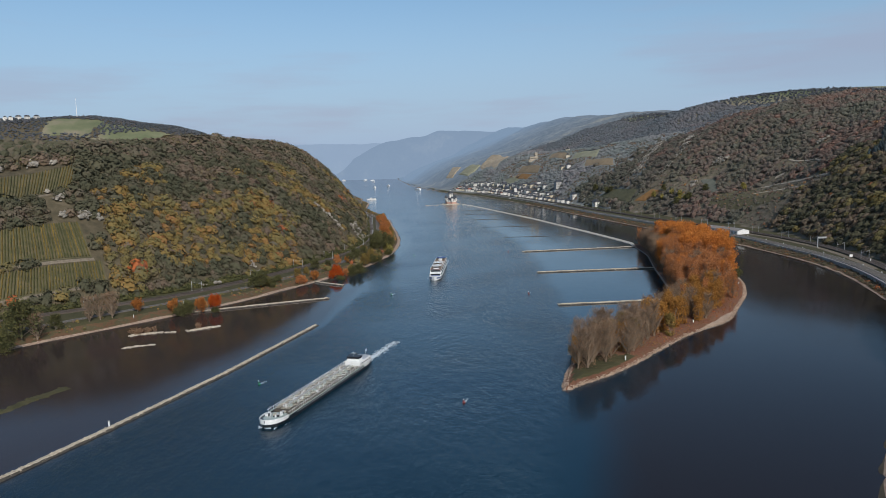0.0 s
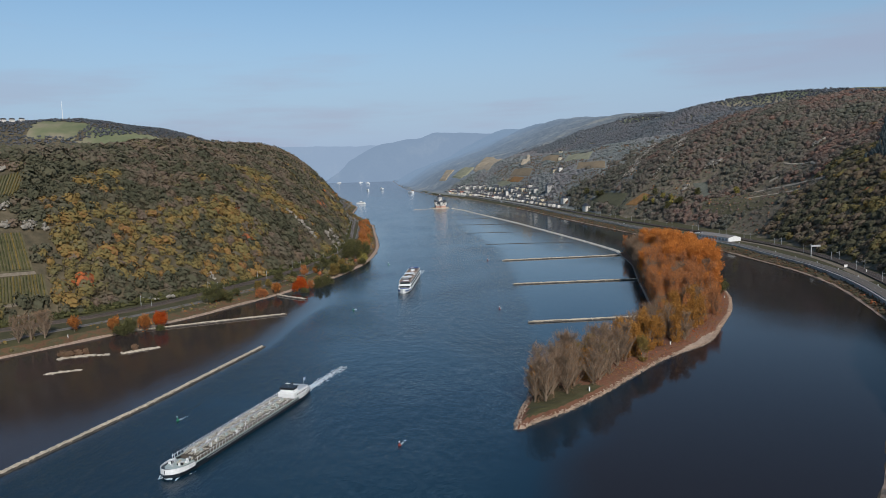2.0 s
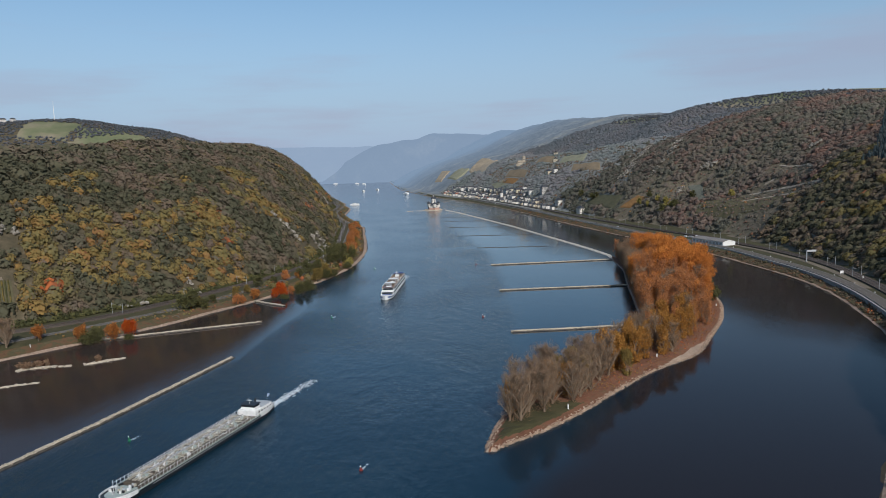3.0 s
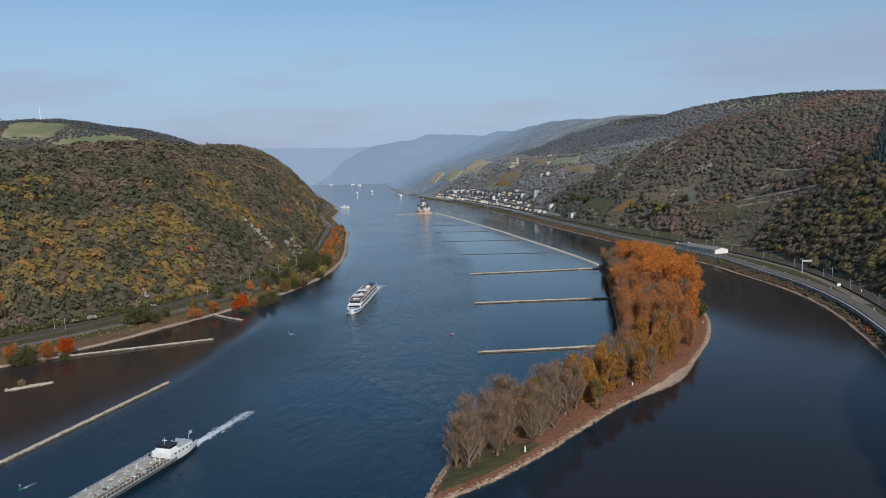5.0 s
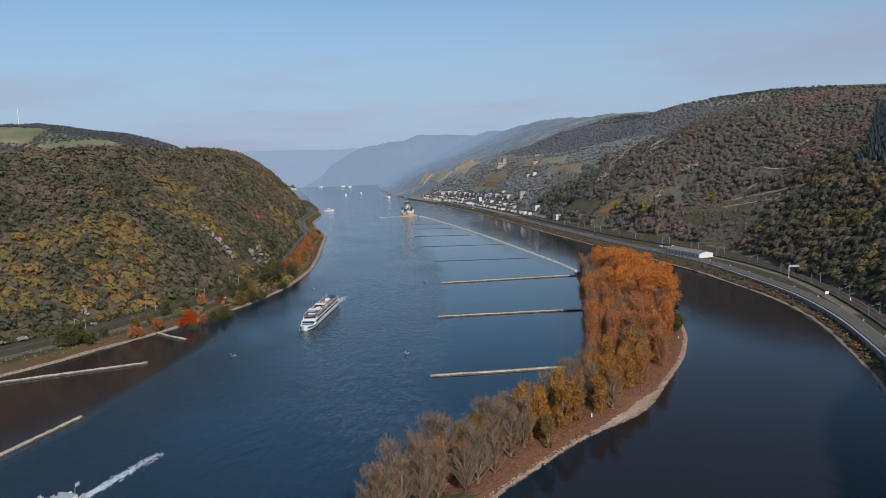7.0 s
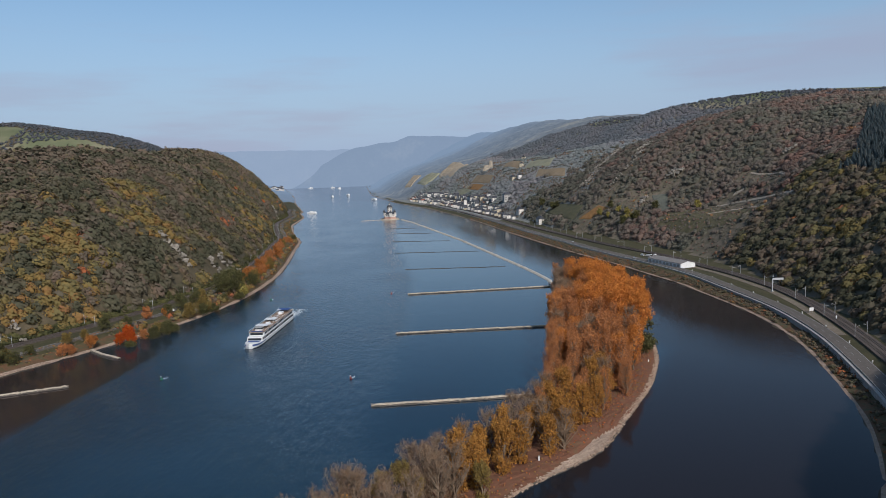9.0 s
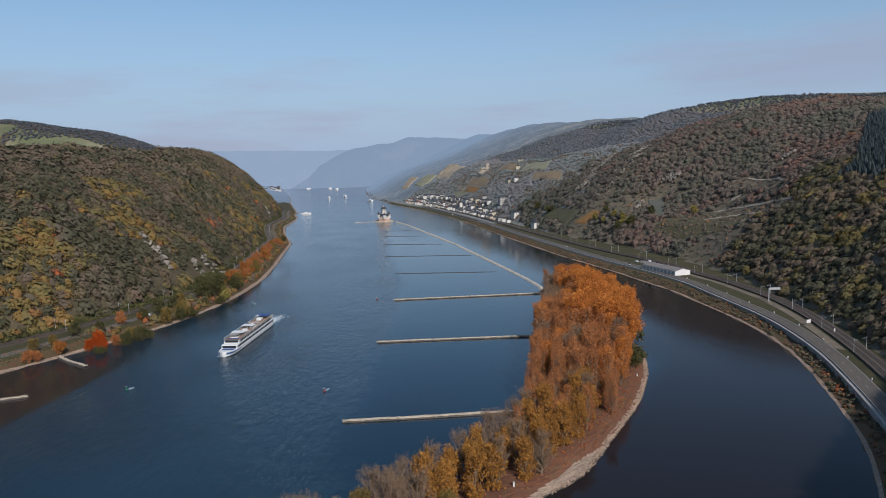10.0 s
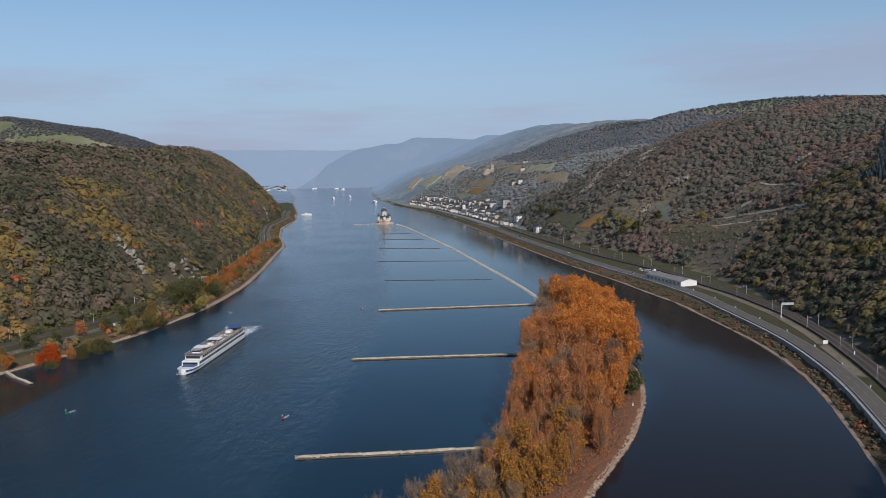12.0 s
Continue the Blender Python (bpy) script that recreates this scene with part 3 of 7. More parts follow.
def lump(rng, sub, rough):
    v, f = BALLS[sub]
    v = v * (1 + rng.uniform(-rough, rough, (len(v), 1)))
    return v, f


def crown_shape(rng, subs, leaves=0, full=0.8):
    """A broken crown about 1 wide in radius and standing on z 0: a body, lumps round it and leafy sprays."""
    vs, fs, gs, n = [], [], [], 0
    for k, sub in enumerate(subs):
        v, f = lump(rng, sub, 0.2 if leaves else 0.28)
        if k == 0:
            v = v * (0.8, 0.8, 0.9) + (0, 0, 0.9)
        else:
            a = rng.uniform(0, 6.283)
            r = rng.uniform(0.35, 0.8)
            v = v * rng.uniform(0.34, 0.6) + (r * math.cos(a), r * math.sin(a), rng.uniform(0.7, 1.75))
        if leaves and k == 0:
            v = (v - (0, 0, 0.9)) * full + (0, 0, 0.8)
        vs.append(v), fs.append(f + n), gs.append(np.full(len(v), k))
        n += len(v)
    # boughs bulge out of the crown, each carrying its own sprays
    boughs = rng.normal(0, 1, (9, 3)) + (0, 0, 0.45)
    boughs /= np.linalg.norm(boughs, axis=1)[:, None]
    fine = 0.62 if leaves > 40 else 0.74 if leaves > 20 else 0.95
    for k in range(leaves):
        bough = k % 9
        d = boughs[bough] + rng.normal(0, 0.45, 3)
        d /= np.linalg.norm(d)
        near = max(float(d @ boughs[bough]), 0)
        c = d * (1.0, 1.0, 0.9) * (0.78 + 0.22 * near**4 + rng.uniform(-0.08, 0.10)) + (0, 0, 0.85)
        face = d + 0.4 * boughs[bough] + rng.normal(0, 0.27, 3)
        face /= np.linalg.norm(face)
        a = np.cross(face, rng.normal(0, 1, 3))
        a /= np.linalg.norm(a)
        b = np.cross(face, a)
        s = rng.uniform(0.20, 0.40) * fine
        vs.append(np.array([c - a * s, c - b * s * 0.8, c + a * s * 1.1, c + b * s * 0.9]))
        fs.append(np.array([[0, 1, 2], [0, 2, 3]]) + n), gs.append(np.full(4, len(subs) + bough))
        n += 4
    return np.concatenate(vs), np.concatenate(fs), np.concatenate(gs)


def scatter_crowns(name, xy, radius, tall, tint, subs, material, label, seed, sink=0.3, z=None, leaves=0, full=0.72, taper=0.0):
    rng = np.random.default_rng(seed)
    shapes = [crown_shape(rng, subs, leaves, full) for _ in range(16)]
    for v, _, _ in shapes:
        v[:, :2] *= np.clip(1 - taper * (v[:, 2:] - 0.4), 0.1, 1.5)
    fall = np.zeros((len(xy), 2))
    if z is None:
        # crowns follow the fall of the slope
        z = ground_z(xy[:, 0], xy[:, 1])
        fall = np.clip(np.stack([ground_z(xy[:, 0] + 5 * a, xy[:, 1] + 5 * b) - ground_z(xy[:, 0] - 5 * a, xy[:, 1] - 5 * b) for a, b in ((1, 0), (0, 1))], 1) / 10 * 0.42, -0.4, 0.4)
    pick = rng.integers(0, len(shapes), len(xy))
    turn = rng.uniform(0, 6.283, len(xy))
    vs, fs, ts, n = [], [], [], 0
    for k, (sv, sf, sg) in enumerate(shapes):
        ids = np.flatnonzero(pick == k)
        c, s = np.cos(turn[ids])[:, None], np.sin(turn[ids])[:, None]
        r, h = radius[ids][:, None], tall[ids][:, None]
        x = (sv[None, :, 0] * c - sv[None, :, 1] * s) * r + xy[ids, 0][:, None]
        y = (sv[None, :, 0] * s + sv[None, :, 1] * c) * r + xy[ids, 1][:, None]
        zz = (sv[None, :, 2] - sink) * h / 1.9 + z[ids][:, None] + (x - xy[ids, 0][:, None]) * fall[ids, 0][:, None] + (y - xy[ids, 1][:, None]) * fall[ids, 1][:, None]
        v = np.stack([x, y, zz], -1).reshape(-1, 3)
        f = (sf[None] + (np.arange(len(ids)) * len(sv))[:, None, None]).reshape(-1, 3) + n
        vs.append(v), fs.append(f)
        # clumps of one crown differ a little from each other
        ts.append(np.clip(tint[ids][:, None] + rng.uniform(-0.06, 0.06, (len(ids), sg.max() + 1))[:, sg], 0, 1).ravel())
        n += len(v)
    ob = link_mesh(name, np.concatenate(vs), np.concatenate(fs), [material], tint=np.concatenate(ts))
    tagged(ob, label, "woodland", kind="stuff")


def jittered(x0, x1, y0, y1, gap, seed):
    rng = np.random.default_rng(seed)
    gx, gy = np.meshgrid(np.arange(x0, x1, gap), np.arange(y0, y1, gap))
    p = np.stack([gx.ravel(), gy.ravel()], 1)
    return p + rng.uniform(-0.45, 0.45, p.shape) * gap


# stands of trees of one colour on the west slope: middle and radius
GOLD_STANDS = [(-227, 1035, 30), (-175, 945, 25), (-207, 808, 22), (-188, 808, 20), (-205, 765, 22), (-170, 755, 18), (-188, 713, 20), (-248, 677, 22), (-222, 697, 18), (-305, 680, 25), (-307, 756, 18), (-217, 1001, 20)]
FIR_STAND = [(547, 940), (562, 926), (600, 985), (654, 1063), (712, 1156), (775, 1140), (720, 1030), (640, 925), (580, 850), (546, 862)]
EAST_RED = [(515, 1020, 16), (525, 975, 18), (534, 940, 16), (540, 1000, 14), (645, 1080, 12)]
DARK_STANDS = [(-276, 873, 16), (-245, 898, 14), (-232, 830, 15), (-211, 756, 11), (-244, 819, 12), (-330, 640, 20), (-300, 620, 14), (-345, 700, 18)]


def build_woods():
    rng = np.random.default_rng(5)
    # west slope, seen close
    p = jittered(-760, -60, 380, 2350, 6.9, 11)
    d = WEST_SHORE(p[:, 1]) - p[:, 0]
    f = d - WEST_FLAT(p[:, 1])
    far = (p[:, 1] > 1500) & (rng.random(len(p)) < 0.45)
    keep = (f > 1) & (f < np.where(p[:, 1] < 1100, 250, 300)) & ~far & ~open_ground(p[:, 0], p[:, 1])
    p, f = p[keep], f[keep]
    low = rough_noise(p[:, 0], p[:, 1], 60, 21)
    size = np.clip(rng.lognormal(1.6, 0.24, len(p)), 3.0, 8.0) * (0.86 + 0.44 * low) * (1 + 0.3 * step(140, 200, f))
    # stands of gold and olive low down, grey-brown oak above, dark green trees here and there
    gold = np.clip(0.52 + 0.75 * (rough_noise(p[:, 0], p[:, 1], 95, 31, 2) - 0.5) + 0.30 * (soft_noise(p[:, 0], p[:, 1], 22, 35) - 0.5) + rng.normal(0, 0.10, len(p)), 0.12, 0.80)
    brown = np.clip(0.36 + 0.5 * (rough_noise(p[:, 0], p[:, 1], 60, 37, 2) - 0.5) + rng.normal(0, 0.09, len(p)), 0.14, 0.46)
    above = f + 190 * (rough_noise(p[:, 0], p[:, 1], 75, 39, 3) - 0.5) + 30 * step(850, 1150, p[:, 1]) + 25 * step(760, 620, p[:, 1]) + rng.normal(0, 8, len(p))
    tint = np.where(above > 118, brown, gold)
    dark = rough_noise(p[:, 0], p[:, 1], 34, 43, 2) + rng.normal(0, 0.05, len(p)) + 0.07 * step(760, 600, p[:, 1]) - 0.03 * step(880, 1080, p[:, 1]) > 0.55
    tint[dark] = rng.uniform(0.0, 0.24, int(dark.sum()))
    for stands, lo, hi in ((GOLD_STANDS, 0.60, 0.82), (DARK_STANDS, 0.0, 0.16)):
        for x, y, r in stands:
            q = np.hypot(p[:, 0] - x, (p[:, 1] - y) * 0.6) / r + 0.9 * (rough_noise(p[:, 0], p[:, 1], 16, 61) - 0.5) + rng.normal(0, 0.1, len(p))
            q = (q < 0.9) & (rng.random(len(p)) < 0.75)
            tint[q] = rng.uniform(lo, hi, int(q.sum()))
    tint[(rng.random(len(p)) < 0.006) & (f < 75)] = 1.0
    near = p[:, 1] < 1250
    close = (p[:, 1] < 880) & (f < 185)
    for part, leaves, nm in ((close, 78, "near_woodland"), (near & ~close, 48, "near_woodland"), (~near, 10, "woodland")):
        scatter_crowns(nm, p[part], size[part], size[part] * rng.uniform(1.35, 1.95, part.sum()), tint[part], (1,), LEAF_WEST, "autumn oak woodland, green to ochre, covering the steep slope", 3, 0.45, leaves=leaves)
    # east slope
    p = jittered(-100, 1000, 420, 2760, 6.8, 12)
    d = p[:, 0] - EAST_SHORE(p[:, 1])
    f = d - EAST_FLAT(p[:, 1])
    thin = rough_noise(p[:, 0], p[:, 1], 120, 41)
    far = ((p[:, 1] > 1500) | (f > 380)) & (rng.random(len(p)) < 0.12)
    keep = (f > 2) & (f < np.where(p[:, 1] < 1250, 430, 560)) & ~far & ~open_ground(p[:, 0], p[:, 1]) & ~inside(FIR_STAND, p[:, 0], p[:, 1])
    p, f = p[keep], f[keep]
    size = np.clip(rng.lognormal(1.56, 0.24, len(p)), 3.0, 7.5) * np.where(p[:, 1] > 1500, 1.1, 1.0)
    tint = np.clip(0.50 + 1.5 * (rough_noise(p[:, 0], p[:, 1], 150, 51, 3) - 0.5) + 0.5 * (soft_noise(p[:, 0], p[:, 1], 26, 55) - 0.5) + rng.normal(0, 0.11, len(p)) + 0.0004 * (f - 160) - 0.07 * step(1050, 850, p[:, 1]) * step(220, 120, f), 0, 0.76)
    # beyond this line the trees take the colours with painted haze
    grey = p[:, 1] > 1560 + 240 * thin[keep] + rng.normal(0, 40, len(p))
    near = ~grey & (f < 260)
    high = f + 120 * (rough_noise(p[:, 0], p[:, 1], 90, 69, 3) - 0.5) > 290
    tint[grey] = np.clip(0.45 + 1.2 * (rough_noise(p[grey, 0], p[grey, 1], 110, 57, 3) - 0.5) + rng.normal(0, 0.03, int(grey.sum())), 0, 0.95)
    low = (p[:, 1] < 960 + 90 * thin[keep]) & (f < 110 + 70 * thin[keep])
    # olive and brown at the foot, with a few golden trees in loose groups
    tint[low] = np.clip(0.26 + 0.9 * (rough_noise(p[low, 0], p[low, 1], 45, 65, 3) - 0.5) + rng.normal(0, 0.10, int(low.sum())), 0.06, 0.46)
    sunny = low & (rough_noise(p[:, 0], p[:, 1], 40, 67) + rng.normal(0, 0.12, len(p)) > 0.64)
    tint[sunny] = rng.uniform(0.5, 0.66, int(sunny.sum()))
    tint[low & (rng.random(len(p)) < 0.004)] = 0.9
    for x, y, r in EAST_RED:
        q = (np.hypot(p[:, 0] - x, (p[:, 1] - y) * 0.7) < r * rng.uniform(0.6, 1.2, len(p))) & (rng.random(len(p)) < 0.7)
        tint[q & ~low] = rng.uniform(0.78, 0.93, int((q & ~low).sum()))
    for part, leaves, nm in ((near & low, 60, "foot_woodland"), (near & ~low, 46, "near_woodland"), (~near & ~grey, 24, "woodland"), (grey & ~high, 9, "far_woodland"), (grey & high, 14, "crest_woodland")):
        scatter_crowns(nm, p[part], size[part], size[part] * (rng.uniform(1.25, 1.8, part.sum()) if nm != "far_woodland" else rng.uniform(0.8, 1.15, part.sum())), tint[part], (1,), {"far_woodland": LEAF_HAZED, "crest_woodland": LEAF_CREST, "foot_woodland": LEAF_WEST}.get(nm, LEAF_EAST), "brown autumn woodland on the steep slope", 4, 0.45, leaves=leaves, full=0.9)
    # a planted stand of dark firs on the east slope
    p = jittered(530, 780, 840, 1170, 5.0, 18)
    p = p[inside(FIR_STAND, p[:, 0], p[:, 1])]
    scatter_crowns("fir_plantation", p, rng.uniform(2.6, 3.4, len(p)), rng.uniform(11, 16, len(p)), rng.uniform(0, 0.8, len(p)), (1,), LEAF_FIR, "dark blue-green fir plantation on the steep slope", 19, 0.3, leaves=40, taper=0.55)
    # both slopes go on behind, as woods
    for x0, x1, y1, shore, flat, side, leaf, label in ((60, 560, 430, EAST_SHORE, EAST_FLAT, 1, LEAF_EAST, "brown autumn woodland on the steep slope"), (-1000, -400, 390, WEST_SHORE, WEST_FLAT, -1, LEAF_WEST, "autumn oak woodland, green to ochre, covering the steep slope")):
        p = jittered(x0, x1, -600, y1, 7.6, 15)
        f = side * (p[:, 0] - shore(p[:, 1])) - flat(p[:, 1])
        p = p[(f > 3) & (f < 330)]
        size = np.clip(rng.lognormal(1.65, 0.22, len(p)), 3.4, 8)
        scatter_crowns("rear_woodland", p, size, size * rng.uniform(1.1, 1.7, len(p)), np.clip(rng.normal(0.42, 0.2, len(p)), 0, 0.85), (1,), leaf, label, 8, 0.45, leaves=8)
    # the wooded plateau behind the east crest
    p = jittered(500, 1500, 700, 2700, 12, 13)
    f = p[:, 0] - EAST_SHORE(p[:, 1]) - EAST_FLAT(p[:, 1])
    p = p[(f > 540) & (f < 900)]
    size = rng.uniform(3.2, 6.0, len(p))
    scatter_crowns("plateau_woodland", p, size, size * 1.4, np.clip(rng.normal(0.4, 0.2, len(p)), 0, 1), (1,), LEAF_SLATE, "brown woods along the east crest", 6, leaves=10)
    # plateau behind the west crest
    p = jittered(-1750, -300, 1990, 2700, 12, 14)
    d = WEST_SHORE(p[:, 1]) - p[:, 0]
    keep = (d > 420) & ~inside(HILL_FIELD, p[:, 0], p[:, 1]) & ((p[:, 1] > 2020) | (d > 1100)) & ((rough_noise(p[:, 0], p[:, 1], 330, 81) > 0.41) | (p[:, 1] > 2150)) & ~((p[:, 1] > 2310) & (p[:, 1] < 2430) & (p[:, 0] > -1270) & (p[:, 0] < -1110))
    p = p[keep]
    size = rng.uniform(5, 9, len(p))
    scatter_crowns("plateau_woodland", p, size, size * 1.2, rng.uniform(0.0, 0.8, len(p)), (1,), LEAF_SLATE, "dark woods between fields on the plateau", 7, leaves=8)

    # smaller trees along the near edge of the plateau
    p = jittered(-1300, -350, 620, 1700, 11, 16)
    d = WEST_SHORE(p[:, 1]) - p[:, 0]
    p = p[(d > 300) & (d < 1120) & ~inside(STUBBLE, p[:, 0], p[:, 1], 0.15) & (rough_noise(p[:, 0], p[:, 1], 210, 83) > np.where((d > 420) & (p[:, 1] > 1350), 0.62, 0.45))]
    size = rng.uniform(3.5, 6.5, len(p))
    scatter_crowns("plateau_woodland", p, size, size * 1.5, rng.uniform(0.0, 0.35, len(p)), (1,), LEAF_WEST, "dark woods between fields on the plateau", 9)


build_woods()


# ---- small builders ----
def part(name, bm, material, parent=None, label="", smooth=False):
    """One bmesh as one mesh object, under a thing or a part."""
    me = bpy.data.meshes.new(name)
    bmesh.ops.recalc_face_normals(bm, faces=bm.faces)
    bm.to_mesh(me)
    bm.free()
    for m in material if isinstance(material, (list, tuple)) else [material]:
        me.materials.append(m)
    if smooth:
        me.polygons.foreach_set("use_smooth", np.ones(len(me.polygons), bool))
    ob = new(name, me)
    ob.parent = parent
    if label:
        ob["label"] = label
    return ob


def box(x0, y0, z0, x1, y1, z1, bevel=0.0, bm=None):
    bm = bm or bmesh.new()
    got = bmesh.ops.create_cube(bm, size=1, matrix=Matrix.Translation(((x0 + x1) / 2, (y0 + y1) / 2, (z0 + z1) / 2)) @ Matrix.Diagonal((x1 - x0, y1 - y0, z1 - z0, 1)))
    if bevel:
        edges = list({e for v in got["verts"] for e in v.link_edges})
        bmesh.ops.bevel(bm, geom=edges, offset=bevel, segments=1, affect="EDGES")
    return bm


def rod(a, b, r0, r1=None, sides=8, bm=None):
    """A tapered rod from a to b."""
    bm = bm or bmesh.new()
    a, b = Vector(a), Vector(b)
    m = Matrix.Translation((a + b) / 2) @ (b - a).to_track_quat("Z", "Y").to_matrix().to_4x4()
    bmesh.ops.create_cone(bm, cap_ends=True, segments=sides, radius1=r0, radius2=r0 if r1 is None else r1, depth=(b - a).length, matrix=m)
    return bm


def prism(outline, z0, z1, bm=None, inset=0.0):
    """An upright block over an outline of (x, y), its top drawn in by inset."""
    bm = bm or bmesh.new()
    c = np.mean(outline, axis=0)
    low = [bm.verts.new((x, y, z0)) for x, y in outline]
    top = [bm.verts.new((x - (x - c[0]) * inset, y - (y - c[1]) * inset, z1)) for x, y in outline]
    n = len(outline)
    for k in range(n):
        bm.faces.new((low[k], low[(k + 1) % n], top[(k + 1) % n], top[k]))
    bm.faces.new(low[::-1])
    bm.faces.new(top)
    return bm


def thing(name, label, category, group="", at=None):
    ob = new(name)
    ob.empty_display_size = 0.5
    if at is not None:
        ob.matrix_basis = at
    return tagged(ob, label, category, group)


# ---- vineyards ----
VINE = surface("vine_leaves", [(0.35, (0.042, 0.048, 0.018)), (0.65, (0.080, 0.074, 0.024)), (0.95, (0.19, 0.125, 0.028))], 0.35, 0.9, 0.8, 2.0, 0.03, 0.3, pieces=True)
VINE_FAR = surface("far_vines", [(0.3, (0.17, 0.125, 0.075)), (0.7, (0.27, 0.20, 0.12))], 0.2, 0.9, 0.8, 0.6, 0.03, 0.3)
VINE_GREEN = surface("far_green_vines", [(0.3, (0.080, 0.078, 0.042)), (0.7, (0.14, 0.125, 0.065))], 0.2, 0.9, 0.8, 0.6, 0.03, 0.3)
VINE_ORANGE = surface("far_orange_vines", [(0.3, (0.20, 0.10, 0.035)), (0.7, (0.32, 0.17, 0.06))], 0.2, 0.9, 0.8, 0.6, 0.03, 0.3)
VINE_TAN = surface("far_tan_vines", [(0.3, (0.27, 0.215, 0.145)), (0.7, (0.36, 0.29, 0.20))], 0.2, 0.9, 0.8, 0.6, 0.03, 0.3)
VINE_PALE = surface("far_pale_vines", [(0.3, (0.20, 0.195, 0.125)), (0.7, (0.28, 0.265, 0.17))], 0.2, 0.9, 0.8, 0.6, 0.03, 0.3)
FALLOW = surface("far_fallow", [(0.3, (0.085, 0.09, 0.07)), (0.7, (0.13, 0.13, 0.10))], 0.2, 0.9, 0.8, 0.6, 0.03, 0.3)
PATH_EARTH = surface("pale_earth", [(0.3, (0.125, 0.10, 0.072)), (0.7, (0.22, 0.18, 0.13))], 0.4, 0.95, 0.5, 2, 0.04, 0.3)


TRACK_EARTH = surface("pale_track", [(0.3, (0.24, 0.20, 0.15)), (0.7, (0.40, 0.34, 0.26))], 0.4, 0.95, 0.5, 2, 0.04, 0.3)


def quad_point(poly, u, v):
    a, b, c, d = (np.array(p, float) for p in poly)
    return (a * (1 - u) + b * u) * (1 - v) + (d * (1 - u) + c * u) * v


def vineyard(poly, label, gap, seed):
    rng = np.random.default_rng(seed)
    yard = thing("vineyard", label, "vineyard", "vineyards on the west slope")
    length = np.hypot(*(np.array(poly[1]) - poly[0]))
    rows = int(length / gap)
    for k in range(rows):
        u = (k + 0.5) / rows
        n = 15
        pts = np.array([quad_point(poly, u, v) for v in np.linspace(0, 1, n)])
        across = np.array(poly[1], float) - poly[0]
        across /= np.hypot(*across)
        z = ground_z(pts[:, 0], pts[:, 1])
        tall, wide = 1.9, 0.6
        ring = []
        for side, h in ((-1, -0.3), (-0.8, tall * 0.7), (0, tall), (0.8, tall * 0.7), (1, -0.3)):
            p = pts + across * side * wide + rng.uniform(-0.16, 0.16, (n, 2))
            ring.append(np.c_[p, z + h + rng.uniform(-0.25, 0.25, n)])
        v = np.stack(ring, 1).reshape(-1, 3)
        link_mesh("vine_hedge", v, grid_faces(n, 5), [VINE], yard)
    # bare earth between the rows
    n = 10
    pts = np.array([quad_point(poly, u, v) for v in np.linspace(-0.02, 1.02, n) for u in np.linspace(-0.01, 1.01, n)])
    z = ground_z(pts[:, 0], pts[:, 1]) + 0.45
    link_mesh("soil", np.c_[pts, z], grid_faces(n, n), [MEADOW], yard)
    # the earth bank along the foot
    foot = [quad_point(poly, u, -0.06) for u in np.linspace(-0.02, 1.02, 12)]
    draped(foot, 1.4, "track", PATH_EARTH, yard, 0.25)


def draped(line, half, name, material, parent=None, lift=0.25, every=4.0, across=3, thick=0.4):
    """A strip laid over the ground along a line, with its own thickness at the edges."""
    line = np.array(line, float)
    seg = np.r_[0, np.cumsum(np.hypot(*np.diff(line, axis=0).T))]
    s = np.linspace(0, seg[-1], max(2, int(seg[-1] / every) + 1))
    c = np.stack([np.interp(s, seg, line[:, k]) for k in (0, 1)], 1)
    t = np.gradient(c, axis=0)
    t /= np.maximum(np.hypot(*t.T)[:, None], 1e-6)
    nrm = np.stack([-t[:, 1], t[:, 0]], 1)
    us = np.linspace(-half, half, across)
    xy = c[:, None] + nrm[:, None] * us[None, :, None]
    z = ground_z(xy[..., 0], xy[..., 1]) + lift
    v = np.concatenate([xy, z[..., None]], -1)
    edge0, edge1 = v[:, :1].copy(), v[:, -1:].copy()
    edge0[..., 2] -= thick
    edge1[..., 2] -= thick
    v = np.concatenate([edge0, v, edge1], 1)
    return link_mesh(name, v.reshape(-1, 3), grid_faces(len(s), across + 2), [material], parent)


for k, (poly, label, gap) in enumerate(WEST_VINES):
    vineyard(poly, label, gap, 100 + k)


def far_swell(x, y, seed=31, lift=6):
    """How far the hazy valley side stands over the bare ground."""
    return lift + (rough_noise(x, y, 150, seed) - 0.45) * 16 + (rough_noise(x, y, 30, seed + 5) - 0.5) * 7


def far_vineyard(poly, label, material):
    n = 14
    uv = np.linspace(0, 1, n)
    pts = np.array([quad_point(poly, u, v) for v in uv for u in uv])
    z = ground_z(pts[:, 0], pts[:, 1]) + 0.9 + (far_swell(pts[:, 0], pts[:, 1]) + 2.5) * step(2540, 2700, pts[:, 1])
    v = np.c_[pts, z]
    rim = np.array([k for k in range(n * n) if k // n in (0, n - 1) or k % n in (0, n - 1)])
    v[rim, 2] -= 1.4 + 3 * step(2450, 2620, v[rim, 1])
    ob = link_mesh("vineyard", v, grid_faces(n, n), [material])
    tagged(ob, label, "vineyard", "vineyards on the east slope")


for (poly, label), m in zip(EAST_VINES, [VINE_ORANGE, VINE_GREEN, FALLOW, VINE_TAN, VINE_PALE, VINE_TAN, VINE_FAR, VINE_ORANGE, VINE_PALE, VINE_FAR, VINE_FAR, VINE_PALE]):
    far_vineyard(poly, label, m)


